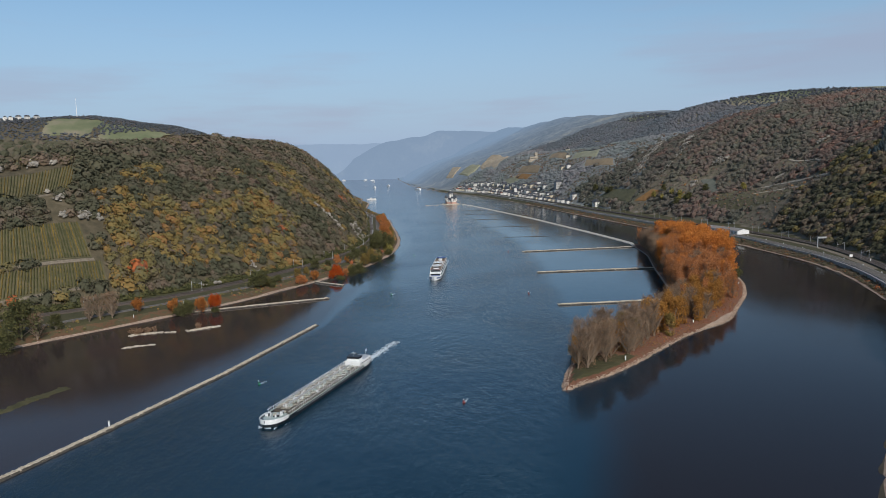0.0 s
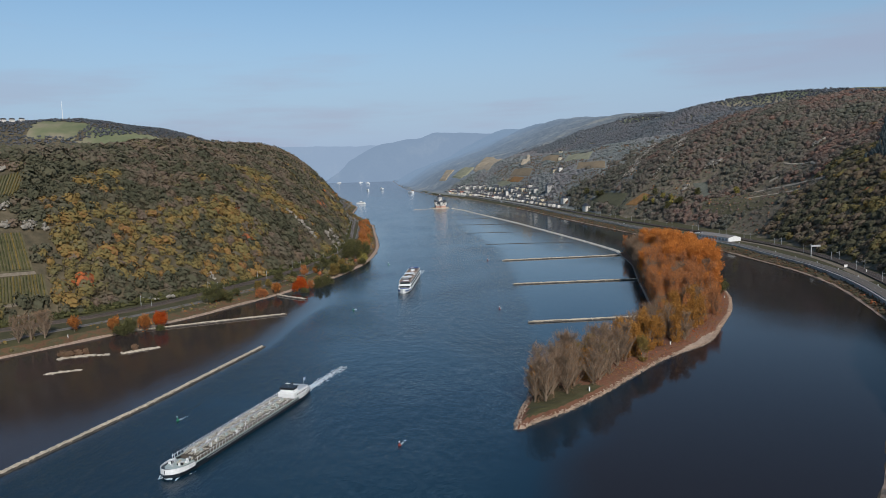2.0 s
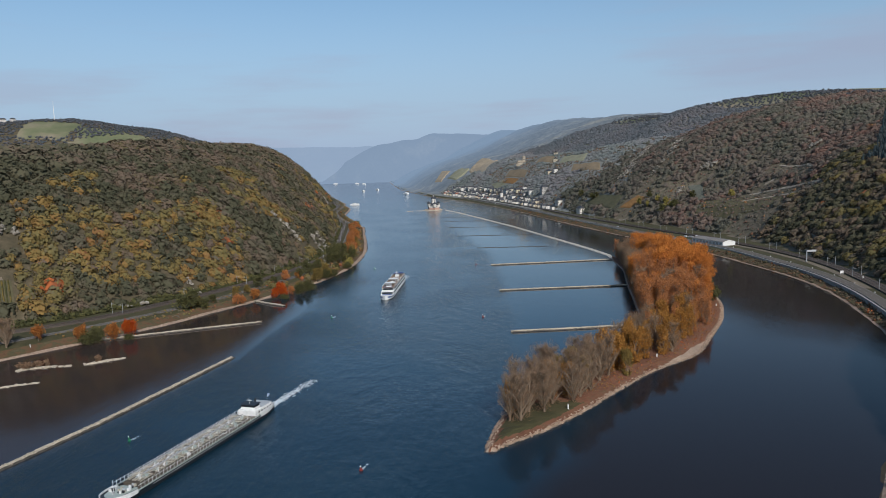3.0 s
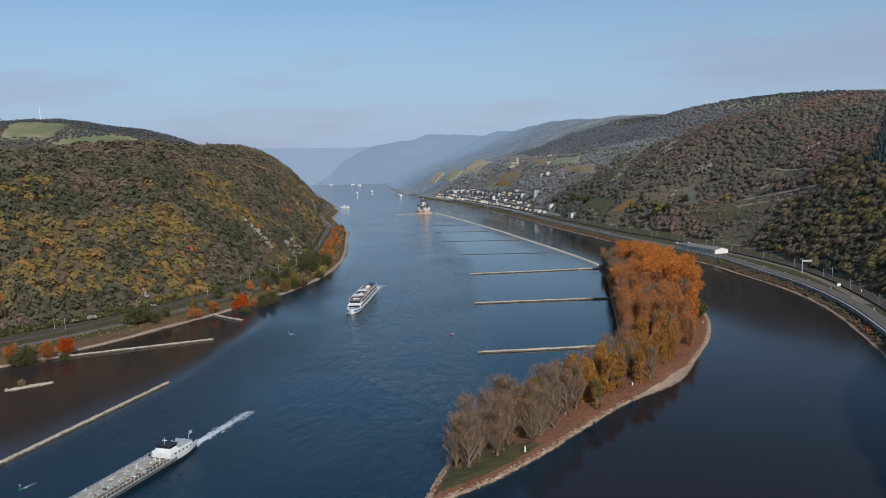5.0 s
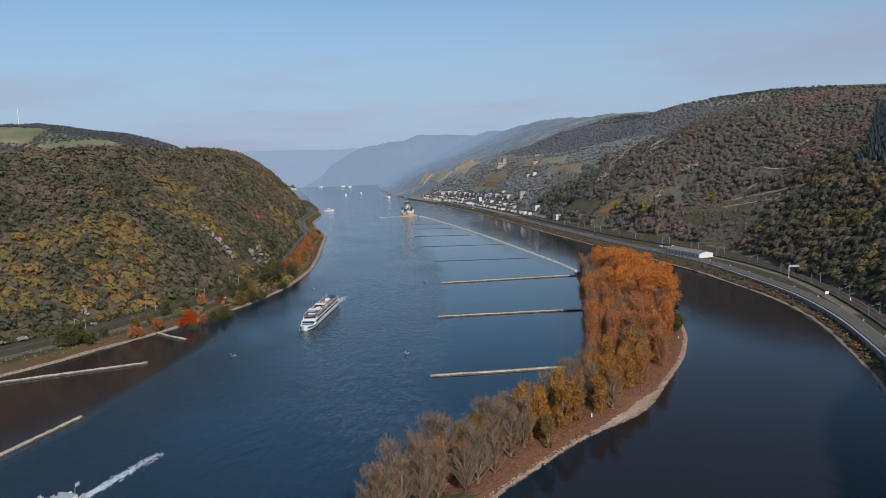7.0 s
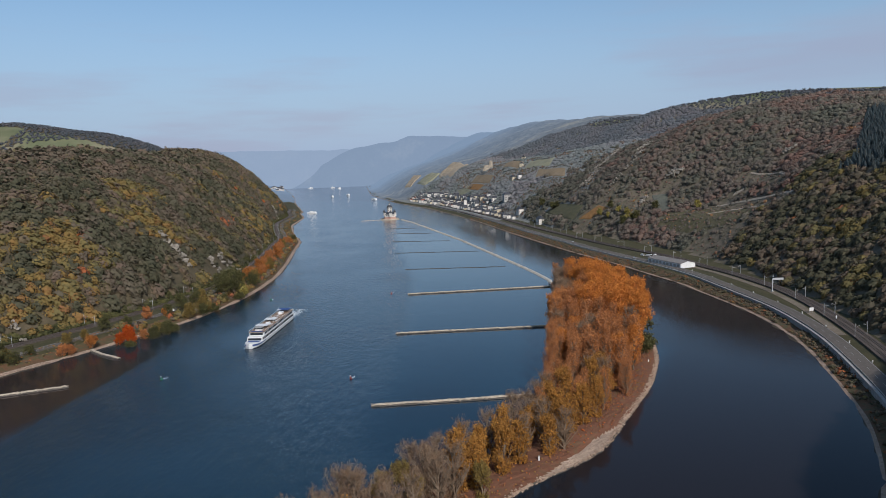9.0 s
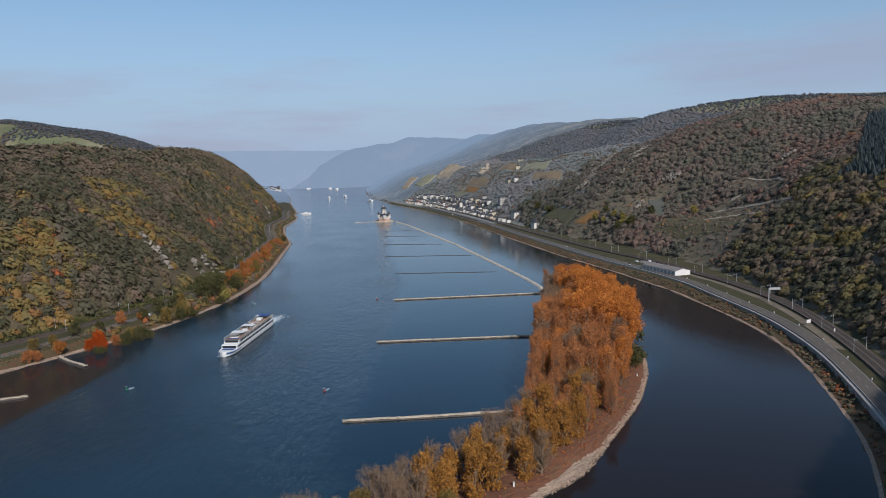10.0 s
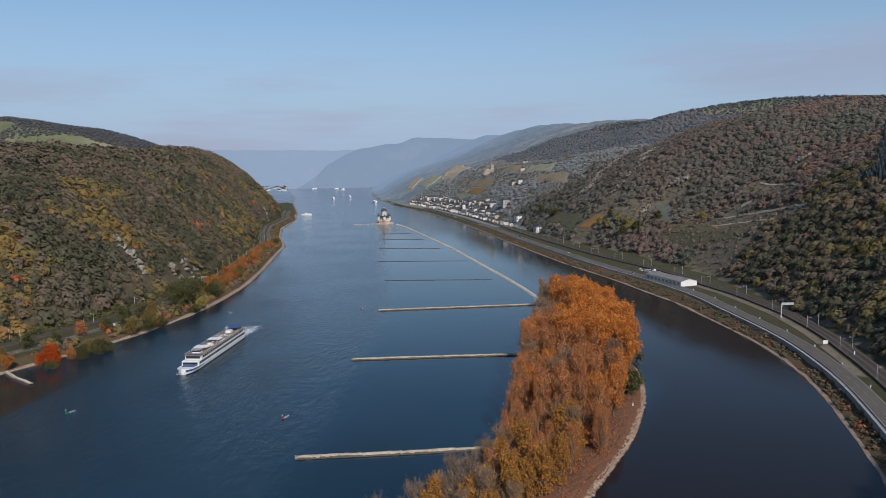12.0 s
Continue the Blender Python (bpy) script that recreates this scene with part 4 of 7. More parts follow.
for poly in MEADOWS:
    n = 16
    c = np.mean(poly, axis=0)
    rim = np.array([np.array(poly[int(q)]) * (1 - q % 1) + np.array(poly[(int(q) + 1) % len(poly)]) * (q % 1) for q in np.linspace(0, len(poly) - 0.001, 57)])
    pts = np.concatenate([c + (rim - c) * k for k in np.linspace(0.02, 1, n)])
    tagged(link_mesh("meadow", np.c_[pts, ground_z(pts[:, 0], pts[:, 1]) + 0.5], grid_faces(n, 57), [MEADOW]), "green-brown meadow in a clearing of the slope", "meadow", kind="structure")

n = 14
pts = np.array([quad_point(STUBBLE, u, v) for v in np.linspace(0, 1, n) for u in np.linspace(0, 1, n)])
tagged(link_mesh("stubble_field", np.c_[pts, ground_z(pts[:, 0], pts[:, 1]) + 0.8], grid_faces(n, n), [TRACK_EARTH]), "tan stubble field on the plateau", "field", kind="structure")

# ---- crags ----
def crag(x, y, w, h, seed):
    """A broken outcrop: angular blocks that follow the fall of the slope."""
    rng = np.random.default_rng(seed)
    side = 1 if x < 0 else -1
    ob = thing("rock_outcrop", "pale jagged slate outcrop on the wooded slope", "rock", "crags on the slopes")
    lean = rng.uniform(-0.5, 0.5)
    for k in range(20):
        v, f = lump(rng, 1, 0.42)
        s = rng.uniform(0.14, 0.46)
        v = v * (w * s * 0.5, w * s * rng.uniform(0.7, 1.3), w * s * rng.uniform(0.35, 0.75))
        a = rng.uniform(-0.7, 0.7)
        v = v @ np.array([[math.cos(a), math.sin(a), 0], [-math.sin(a), math.cos(a), 0], [0, 0, 1]])
        down = rng.uniform(-0.8, 0.8) * h
        px, py = x - side * down * 0.8 + rng.uniform(-0.15, 0.15) * w, y + down * lean + rng.normal(0, 0.38) * w
        v = v + (px, py, float(ground_z(px, py)) + rng.uniform(0.2, 0.5) * w * s + (1.6 if x < 0 else 0.3 * h))
        link_mesh("slab", v, f, [ROCK], ob)


for k, (x, y, w, h) in enumerate(CRAGS):
    crag(x, y, w, h, 300 + k)

# ---- terrace walls and tracks on the east slope ----
for line, label in HILL_TRACKS:
    tagged(draped(line, 1.5, "hill_track", TRACK_EARTH, None, 1.2, 6.0, 2, 1.6), label, "track", "tracks on the slopes")


def radio_mast(x, y):
    z = float(ground_z(x, y))
    ob = thing("radio_mast", "thin white radio mast on the far hilltop", "mast", at=pose(x, y, z))
    part("tower", rod((0, 0, -2), (0, 0, 40), 1.3, 0.8, 8), WHITE, ob)
    part("antenna", rod((0, 0, 40), (0, 0, 62), 0.6, 0.3, 6), WHITE, ob)


radio_mast(-1220, 2470)

# ---- island, groynes and training walls ----
def ribbon(line, half, heights, name, material, parent=None, every=3.0, wobble=0.3, seed=1, smooth=False, wet=None):
    """A bank of stone along a line: its section goes from -1 to 1 across, with heights."""
    rng = np.random.default_rng(seed)
    line = np.array(line, float)
    seg = np.r_[0, np.cumsum(np.hypot(*np.diff(line, axis=0).T))]
    s = np.arange(0, seg[-1] + every / 2, every)
    c = np.stack([np.interp(s, seg, line[:, k]) for k in (0, 1)], 1)
    t = np.gradient(c, axis=0)
    t /= np.maximum(np.hypot(*t.T)[:, None], 1e-6)
    nrm = np.stack([-t[:, 1], t[:, 0]], 1)
    us = np.array([h[0] for h in heights])
    zs = np.array([h[1] for h in heights])
    taper = np.minimum(1, np.minimum(s, s[-1] - s) / 4 + 0.35)
    v = np.empty((len(s), len(us), 3))
    v[..., :2] = c[:, None] + nrm[:, None] * (us[None, :, None] * half)
    v[..., 2] = zs[None] * np.where(zs[None] > 0, taper[:, None], 1)
    v += rng.uniform(-wobble, wobble, v.shape)
    v, f = v.reshape(-1, 3), grid_faces(len(s), len(us))
    slots = None if wet is None else (v[f].mean(1)[:, 2] < 0.62).astype(int)
    return link_mesh(name, v, f, [material] if wet is None else [material, wet], parent, smooth=smooth, slots=slots)


RUBBLE = [(-1.0, -1.5), (-0.8, 0.0), (-0.5, 0.75), (-0.22, 1.25), (0.22, 1.25), (0.5, 0.75), (0.8, 0.0), (1.0, -1.5)]
SUNKEN = [(-1.0, -1.5), (-0.6, -0.1), (-0.2, 0.35), (0.2, 0.35), (0.6, -0.1), (1.0, -1.5)]


WALL_LINES = []


def stone_wall(line, half, label, section=RUBBLE, material=None, wobble=0.18, seed=1, category="groyne"):
    ob = ribbon(line, half, section, "groyne", material or STONE, every=2.0, wobble=wobble, seed=seed, wet=WETSTONE if section is RUBBLE and half < 2.9 else None)
    WALL_LINES.append((line, half, section is RUBBLE))
    return tagged(ob, label, category, "groynes in the river")


stone_wall([(-90, 495), (-121, 382), (-148, 302), (-166, 253), (-196, 170), (-240, 60), (-300, -90)], 2.3, "long straight training wall of pale rubble stone", category="training wall")
stone_wall([(-196, 552), (-150, 572), (-96, 594)], 1.9, "pale rubble groyne running out from the bank", seed=2)
stone_wall([(-124, 682), (-110, 668), (-93, 655)], 1.9, "short pale rubble groyne at the bank", seed=3)
stone_wall([(86, 538), (130, 541), (176, 545)], 1.75, "pale rubble groyne joining the wooded island", seed=4)
stone_wall([(91, 696), (150, 699), (208, 701)], 1.6, "pale rubble groyne joining the wooded island", seed=5)
stone_wall([(95, 856), (170, 863), (238, 870)], 1.6, "pale rubble groyne joining the wooded island", seed=6)
for k, line in enumerate([[(87, 1024), (205, 1017)], [(65, 1188), (186, 1176)], [(54, 1343), (149, 1327)], [(48, 1480), (120, 1466)], [(40, 1590), (95, 1580)]]):
    stone_wall(line, 2.6, "dark wet groyne barely above the water", SUNKEN, WETSTONE, 0.2, 7 + k)
stone_wall([(236, 882), (239, 905), (232, 959), (221, 1025), (209, 1091), (190, 1195), (167, 1324), (124, 1520), (80, 1720), (52, 1815)], 3.0, "long pale stone training wall from island to castle", material=PALE_STONE, seed=13, category="training wall")

ISLAND_EAST = profile((330, 57), (340, 60), (346, 70), (353, 80), (381, 106), (422, 139), (443, 158), (456, 177), (471, 191), (493, 203), (510, 212), (544, 231), (571, 243), (600, 254), (632, 262.5), (660, 267), (720, 270), (800, 264), (860, 250), (890, 240), soften=10)
ISLAND_WEST = profile((336, 55), (372, 64), (420, 92), (470, 140), (515, 167), (548, 178), (600, 188), (701, 207), (790, 226), (880, 234), (890, 238), soften=10)


def spit_width(y):
    return 8.0 * np.sin(np.clip((np.asarray(y, float) - 444) / 52, 0, 1) * math.pi) ** 0.7


def island_z(x, y):
    w, e = ISLAND_WEST(y), ISLAND_EAST(y)
    # a flat gravel spit lies along part of the east shore
    flat = spit_width(y)
    out = np.where(e - x > 0, e - x - 0.85 * np.minimum(np.maximum(e - x, 0), flat), e - x)
    inner = np.minimum(np.minimum(x - w, out), np.minimum((y - 336) * 1.2, (892 - y)))
    return np.interp(inner, [-6, -2, 0, 1.6, 4, 9], [-2.5, -0.8, 0.1, 1.1, 2.3, 3.2])


def build_island():
    ys = np.r_[330, np.arange(334, 895, 2.0)]
    us = np.r_[-0.25, -0.12, -0.04, 0.0, 0.02, 0.045, 0.07, 0.10, 0.15, 0.25, 0.4, 0.5, 0.6, 0.70, np.arange(0.76, 1.0, 0.016), 1.0, 1.04, 1.12, 1.25]
    rng = np.random.default_rng(8)
    v = []
    for y in ys:
        w, e = ISLAND_WEST(y), ISLAND_EAST(y)
        half = max((e - w) / 2, 4)
        m = (w + e) / 2
        xs = m + (us - 0.5) * 2 * half
        z = island_z(xs, np.full_like(xs, y)) + rng.uniform(-0.25, 0.25, len(xs))
        v.append(np.stack([xs, np.full_like(xs, y) + rng.uniform(-0.5, 0.5, len(xs)), z], 1))
    v = np.concatenate(v)
    f = grid_faces(len(ys), len(us))
    mid = v[f].mean(1)
    slot = np.where(mid[:, 2] < 0.25, 2, np.where(mid[:, 2] < 0.8, 0, np.where((mid[:, 1] < 385) & (mid[:, 2] > 2.3), 3, 1)))
    off = ISLAND_EAST(mid[:, 1]) - mid[:, 0]
    slot[(off > 0.8) & (off < spit_width(mid[:, 1]) + 0.5)] = 4
    ob = link_mesh("island", v, f, [BEACH, ISLE_LITTER, WETSTONE, GRASS, GRAVEL], slots=slot)
    tagged(ob, "low narrow river island with stony shore and leaf litter", "island", kind="structure")


build_island()
# ---- roads and railways on both banks ----
WEST_ROAD = profile((400, 40), (570, 30), (653, 23), (692, 25), (783, 26), (874, 35), (1083, 31), (1386, 24), (2200, 22), (2700, 40))
WEST_RAIL = profile((400, 95), (525, 90), (554, 72), (593, 55), (701, 52), (790, 53), (876, 49), (1000, 45), (1200, 42), (1500, 36), (2200, 34), (2700, 60))
EAST_ROAD = profile((0, 19), (560, 17.5), (653, 16.8), (700, 18), (770, 20), (843, 23), (934, 27), (1021, 22), (1200, 24), (1600, 22), (2400, 22), (2700, 24))
EAST_RAIL = profile((0, 36), (613, 34.5), (671, 38), (732, 47), (787, 55), (856, 56), (920, 57), (970, 62), (1019, 62), (1200, 52), (1500, 46), (2400, 44), (2700, 44))


def beside(shore, side, offset, y0, y1, extra=0.0, every=8.0):
    y = np.arange(y0, y1 + 0.1, every)
    return np.c_[shore(y) + side * (offset(y) + extra), y]


def band(line, half, z0, z1, name, material, parent=None):
    """A slab along a line between two heights."""
    t = np.gradient(line, axis=0)
    t /= np.hypot(*t.T)[:, None]
    nrm = np.stack([-t[:, 1], t[:, 0]], 1)
    rows = [(-half, z0), (-half, z1), (half, z1), (half, z0)]
    v = np.stack([np.c_[line + nrm * u, np.full(len(line), z)] for u, z in rows], 1)
    return link_mesh(name, v.reshape(-1, 3), grid_faces(len(line), 4), [material], parent)


def road(shore, side, offset, y0, y1, z, half, label):
    ob = band(beside(shore, side, offset, y0, y1), half, z - 1.2, z, "road", ASPHALT)
    tagged(ob, label, "road", kind="structure")
    for u in (-half + 0.35, half - 0.35):
        band(beside(shore, side, offset, y0, y1, u), 0.13, z - 0.05, z + 0.012, "edge_line", WORN, ob)
    y = y0
    while y < min(y1, 1050):
        band(beside(shore, side, offset, y, y + 5, 0.0, 2.5), 0.11, z - 0.05, z + 0.012, "lane_dash", WORN, ob)
        y += 14
    return ob


def railway(shore, side, offset, y0, y1, z, label):
    bed = band(beside(shore, side, offset, y0, y1), 5.2, z - 2.2, z, "railway", BALLAST)
    tagged(bed, label, "railway", kind="structure")
    for track in (-2.2, 2.2):
        for u in (-0.75, 0.75):
            band(beside(shore, side, offset, y0, y1, track + u), 0.09, z, z + 0.22, "rail", RAILSTEEL, bed)
    return bed


road(WEST_SHORE, -1, WEST_ROAD, -300, 2300, 6.35, 3.4, "grey two-lane riverside road with white edge lines")
railway(WEST_SHORE, -1, WEST_RAIL, -300, 2300, 7.0, "double railway track on brown ballast under the slope")
east_road = road(EAST_SHORE, 1, EAST_ROAD, -700, 2300, 6.35, 5.1, "wide grey riverside road with white lines")
railway(EAST_SHORE, 1, EAST_RAIL, -700, 2300, 7.2, "double railway track on brown ballast beside the road")
# concrete cycle path and retaining wall on the river side of the east road
ob = band(beside(EAST_SHORE, 1, EAST_ROAD, 250, 1700, -6.35), 0.9, 2.4, 6.1, "riverside_path", CONCRETE)
tagged(ob, "pale concrete path on a low retaining wall", "path", kind="structure")
ob = band(beside(EAST_SHORE, 1, EAST_ROAD, 250, 1700, -5.3), 0.08, 6.5, 6.85, "guard_rail", CONCRETE)
tagged(ob, "long dull grey guard rail beside the road", "guard rail", kind="structure")
ob = band(beside(EAST_SHORE, 1, EAST_RAIL, 620, 980, -10.5), 3.0, 5.0, 6.2, "gravel_yard", PATH_EARTH)
tagged(ob, "brown gravel yard between road and railway", "yard", kind="structure")


# ---- masts, gantry, signs ----
def catenary_mast(side):
    ob = thing("catenary_mast", "grey steel catenary mast beside the railway", "mast", "catenary masts along the railways")
    part("foot", box(-0.35, -0.35, -0.4, 0.35, 0.35, 0.35, 0.04), CONCRETE, ob, "concrete foot")
    part("pole", rod((0, 0, 0.3), (0, 0, 8.6), 0.17, 0.11), STEEL, ob)
    part("arm", rod((0, 0, 6.6), (side * 3.0, 0, 7.1), 0.05), STEEL, ob)
    part("stay", rod((0, 0, 8.0), (side * 2.9, 0, 7.15), 0.035), STEEL, ob)
    part("insulator", rod((side * 0.5, 0, 6.6), (side * 0.9, 0, 6.75), 0.09, 0.09, 6), DARK, ob)
    return ob


def build_masts():
    west, east = catenary_mast(1), catenary_mast(-1)
    for y in np.arange(425, 1700, 62):
        for ob, shore, side, off in ((west, WEST_SHORE, -1, WEST_RAIL), (east, EAST_SHORE, 1, EAST_RAIL)):
            for u in (-5.0, 5.0):
                x = float(shore(y)) + side * (float(off(y)) + u)
                yy = y + (4 if u > 0 else 0)
                copy_thing(west if side * u < 0 else east, pose(x, yy, 6.6 if side < 0 else 6.8))
    for ob in (west, east):
        for o in (*ob.children_recursive, ob):
            bpy.data.objects.remove(o)


build_masts()


def signal_gantry(x, y):
    ob = thing("signal_gantry", "grey steel signal gantry reaching over the railway", "gantry", at=pose(x, y, 6.6))
    part("post", box(-0.35, -0.35, 0, 0.35, 0.35, 10.2, 0.05), STEEL, ob)
    part("beam", box(-0.3, -0.45, 9.4, 9.2, 0.45, 10.4, 0.05), STEEL, ob)
    part("foot", box(-0.9, -0.9, -0.6, 0.9, 0.9, 0.5, 0.06), CONCRETE, ob, "concrete foot")
    for u in (4.5, 7.6):
        part("signal", box(u - 0.35, -0.3, 7.4, u + 0.35, 0.3, 9.4, 0.04), DARK, ob, "dark signal head")
    part("railing", box(-0.2, -0.5, 10.4, 9.1, -0.44, 11.3), STEEL, ob)


signal_gantry(404, 770)


def sign_board(x, y, z, w, h, tall, turn, label):
    ob = thing("road_sign", label, "sign", at=pose(x, y, z, 0, 0, turn))
    part("panel", box(-w / 2, -0.05, tall, w / 2, 0.05, tall + h, 0.02), WHITE, ob)
    for u in (-w * 0.35, w * 0.35):
        part("post", rod((u, 0.1, -0.3), (u, 0.1, tall + h * 0.9), 0.07), STEEL, ob)


sign_board(392, 685, 6.2, 3.6, 2.4, 1.6, 15, "white road sign board on two steel posts")
sign_board(396, 660, 6.2, 1.0, 2.0, 1.2, 15, "narrow white signal board beside the railway")
sign_board(-102, 785, 6.0, 2.2, 1.6, 0.8, -20, "small white board beside the riverside road")
sign_board(-206, 560, 5.6, 0.8, 1.6, 0.6, -30, "small white board beside the riverside road")
sign_board(-228, 518, 4.6, 0.8, 1.8, 0.5, -30, "white kilometre board on the river bank")


def white_post(x, y, z, label, tall=1.8):
    ob = thing("marker_post", label, "marker post", "white marker posts", pose(x, y, z))
    part("post", box(-0.28, -0.28, -0.5, 0.28, 0.28, tall, 0.06), WHITE, ob)
    part("cap", box(-0.36, -0.36, tall, 0.36, 0.36, tall + 0.2, 0.05), CONCRETE, ob)


white_post(-148, 303, 1.8, "white marker post on the rubble training wall")
white_post(96, 376, 3.0, "white marker post on the island shore")
white_post(160, 455, 3.0, "white marker post on the island shore")
white_post(245, 590, 2.6, "white marker post on the island shore", 1.4)
for y in np.arange(560, 900, 42):
    x = float(EAST_SHORE(y)) + float(EAST_ROAD(y)) + 6.2
    white_post(x, y, 6.1, "small white delineator post beside the road", 0.9)


# ---- warehouse, cars and a railway house on the east bank ----
ROOF_GREY = surface("corrugated_roof", [(0.3, (0.16, 0.145, 0.13)), (0.7, (0.26, 0.235, 0.21))], 0.5, 0.7, 0.4, 3, 0.08, 0.25)


def warehouse():
    ob = thing("warehouse", "long low white warehouse with a grey gabled roof", "warehouse", at=pose(377, 945, 6.2, 0, 0, 17))
    w, l, h, g = 9.0, 29.0, 4.6, 6.8
    part("wall", box(-w, -l, -0.5, w, l, h, 0.05), WHITE, ob)
    for y0, y1 in ((-l - 0.02, -l + 0.3), (l - 0.3, l + 0.02)):
        bm = bmesh.new()
        lo = [bm.verts.new((x, y0, z)) for x, z in ((-w, h), (w, h), (0, g))]
        hi = [bm.verts.new((x, y1, z)) for x, z in ((-w, h), (w, h), (0, g))]
        bm.faces.new(lo), bm.faces.new(hi[::-1])
        for k in range(3):
            bm.faces.new((lo[k], lo[(k + 1) % 3], hi[(k + 1) % 3], hi[k]))
        part("gable", bm, WHITE, ob)
    for s in (-1, 1):
        bm = bmesh.new()
        a = [bm.verts.new(p) for p in ((s * (w + 0.6), -l - 0.6, h - 0.15), (s * (w + 0.6), l + 0.6, h - 0.15), (0, l + 0.6, g + 0.1), (0, -l - 0.6, g + 0.1))]
        f = bm.faces.new(a)
        got = bmesh.ops.extrude_face_region(bm, geom=[f])
        for v in got["geom"]:
            if isinstance(v, bmesh.types.BMVert):
                v.co.z += 0.25
        part("roof", bm, ROOF_GREY, ob)
    for k in range(9):
        y = -l + 4 + k * (2 * l - 8) / 8
        part("bay", box(-w - 0.06, y - 2.1, 0.4, -w + 0.05, y + 2.1, 3.4, 0.03), CONCRETE, ob, "pale panelled bay")
        part("pilaster", box(-w - 0.16, y + 2.75, -0.3, -w + 0.05, y + 3.1, h - 0.2, 0.03), STEEL, ob)


warehouse()

GLASS = plain("dark_glass", (0.025, 0.03, 0.035), 0.12)
TYRE = plain("tyre_rubber", (0.02, 0.02, 0.02), 0.8)
CAR_PAINTS = [plain("car_white", (0.75, 0.75, 0.74), 0.3), plain("car_silver", (0.40, 0.41, 0.42), 0.3, 0.4), plain("car_dark", (0.03, 0.035, 0.045), 0.3)]


def car(x, y, z, turn, paint, label, van=False):
    ob = thing("van" if van else "car", label, "van" if van else "car", "vehicles on the riverside road", pose(x, y, z, 0, 0, turn))
    l, w, h = (2.7, 1.0, 1.15) if van else (2.15, 0.9, 0.75)
    part("body", box(-w, -l, 0.3, w, l, 0.3 + h, 0.18), CAR_PAINTS[paint], ob)
    part("cabin", box(-w * 0.88, -l * 0.7, 0.3 + h, w * 0.88, l * (0.75 if van else 0.4), 0.3 + h + (1.0 if van else 0.6), 0.16), CAR_PAINTS[paint] if van else GLASS, ob)
    part("windscreen", box(-w * 0.8, l * (0.7 if van else 0.36), 0.3 + h + 0.05, w * 0.8, l * (0.77 if van else 0.44), 0.3 + h + 0.5, 0.02), GLASS, ob)
    for sx in (-1, 1):
        for sy in (-0.62, 0.62):
            wheel = part("wheel", rod((sx * w * 0.8, sy * l, 0.33), (sx * w * 1.02, sy * l, 0.33), 0.33, 0.33, 10), TYRE, ob)
            part("rim", rod((sx * w * 0.98, sy * l, 0.33), (sx * w * 1.04, sy * l, 0.33), 0.19, 0.19, 8), STEEL, wheel)


def on_road(y, u):
    return float(EAST_SHORE(y)) + float(EAST_ROAD(y)) + u


car(on_road(1000, -2), 1000, 6.35, 12, 0, "white car on the riverside road")
car(on_road(1190, 2), 1190, 6.35, 10, 0, "white car on the riverside road")
car(on_road(1265, -2), 1265, 6.35, 10, 1, "silver car on the riverside road")
car(on_road(1420, 2), 1420, 6.35, 8, 2, "dark car on the riverside road")
car(on_road(620, 2.2), 560, 6.35, -5, 2, "dark car on the riverside road")
for k, (x, y) in enumerate(((372, 1012), (376, 1008), (381, 1014), (385, 1008), (368, 1020), (378, 1022))):
    car(x, y, 6.2, 60 + 35 * k, 0 if k % 3 else 1, "white van parked beside the warehouse", k % 2 == 0)

# ---- ships ----
HULL_BLACK = plain("black_hull", (0.018, 0.024, 0.030), 0.35)
DECK_TAN = surface("tanker_deck", [(0.3, (0.055, 0.046, 0.036)), (0.7, (0.125, 0.105, 0.08))], 0.8, 0.7, 0.2, 3, 0.1, 0.25)
PIPE = plain("pale_pipe", (0.56, 0.51, 0.41), 0.4, 0.2)
SEA_GREEN = plain("pale_green_steel", (0.36, 0.42, 0.39), 0.45)
AWNING_BLUE = plain("blue_awning", (0.05, 0.10, 0.26), 0.7)
TEAK = surface("sun_deck", [(0.3, (0.20, 0.13, 0.085)), (0.7, (0.30, 0.20, 0.13))], 0.9, 0.7, 0.1, 4, 0.1, 0.2)
FLAG = plain("flag_cloth", (0.45, 0.50, 0.65), 0.8)


def hull(length, beam, low, deck, bow_rise, round_stern=0.12, taper=0.16, top_inset=0.0):
    """A ship's hull lofted over stations from stern to bow (+y)."""
    bm = bmesh.new()
    rings = []
    for t in np.linspace(0, 1, 33):
        y = (t - 0.5) * length
        half = beam / 2
        if t < round_stern:
            half *= 0.55 + 0.45 * math.sin(t / round_stern * math.pi / 2)
        if t > 1 - taper:
            q = (t - 1 + taper) / taper
            half *= math.sqrt(max(1 - q**2.4, 0.0)) * 0.97 + 0.03
        rise = bow_rise * max(0, (t - 0.86) / 0.14) ** 1.6
        pull = 0.82 if t > 1 - taper else 0.97
        rings.append([bm.verts.new(p) for p in ((-half * pull, y - (0.8 if t == 1 else 0), low), (-half, y, deck * 0.55), (-half, y, deck + rise), (half, y, deck + rise), (half, y, deck * 0.55), (half * pull, y - (0.8 if t == 1 else 0), low))])
    for a, b in zip(rings, rings[1:]):
        for k in range(6):
            bm.faces.new((a[k], b[k], b[(k + 1) % 6], a[(k + 1) % 6]))
    bm.faces.new(rings[0])
    bm.faces.new(rings[-1][::-1])
    return bm


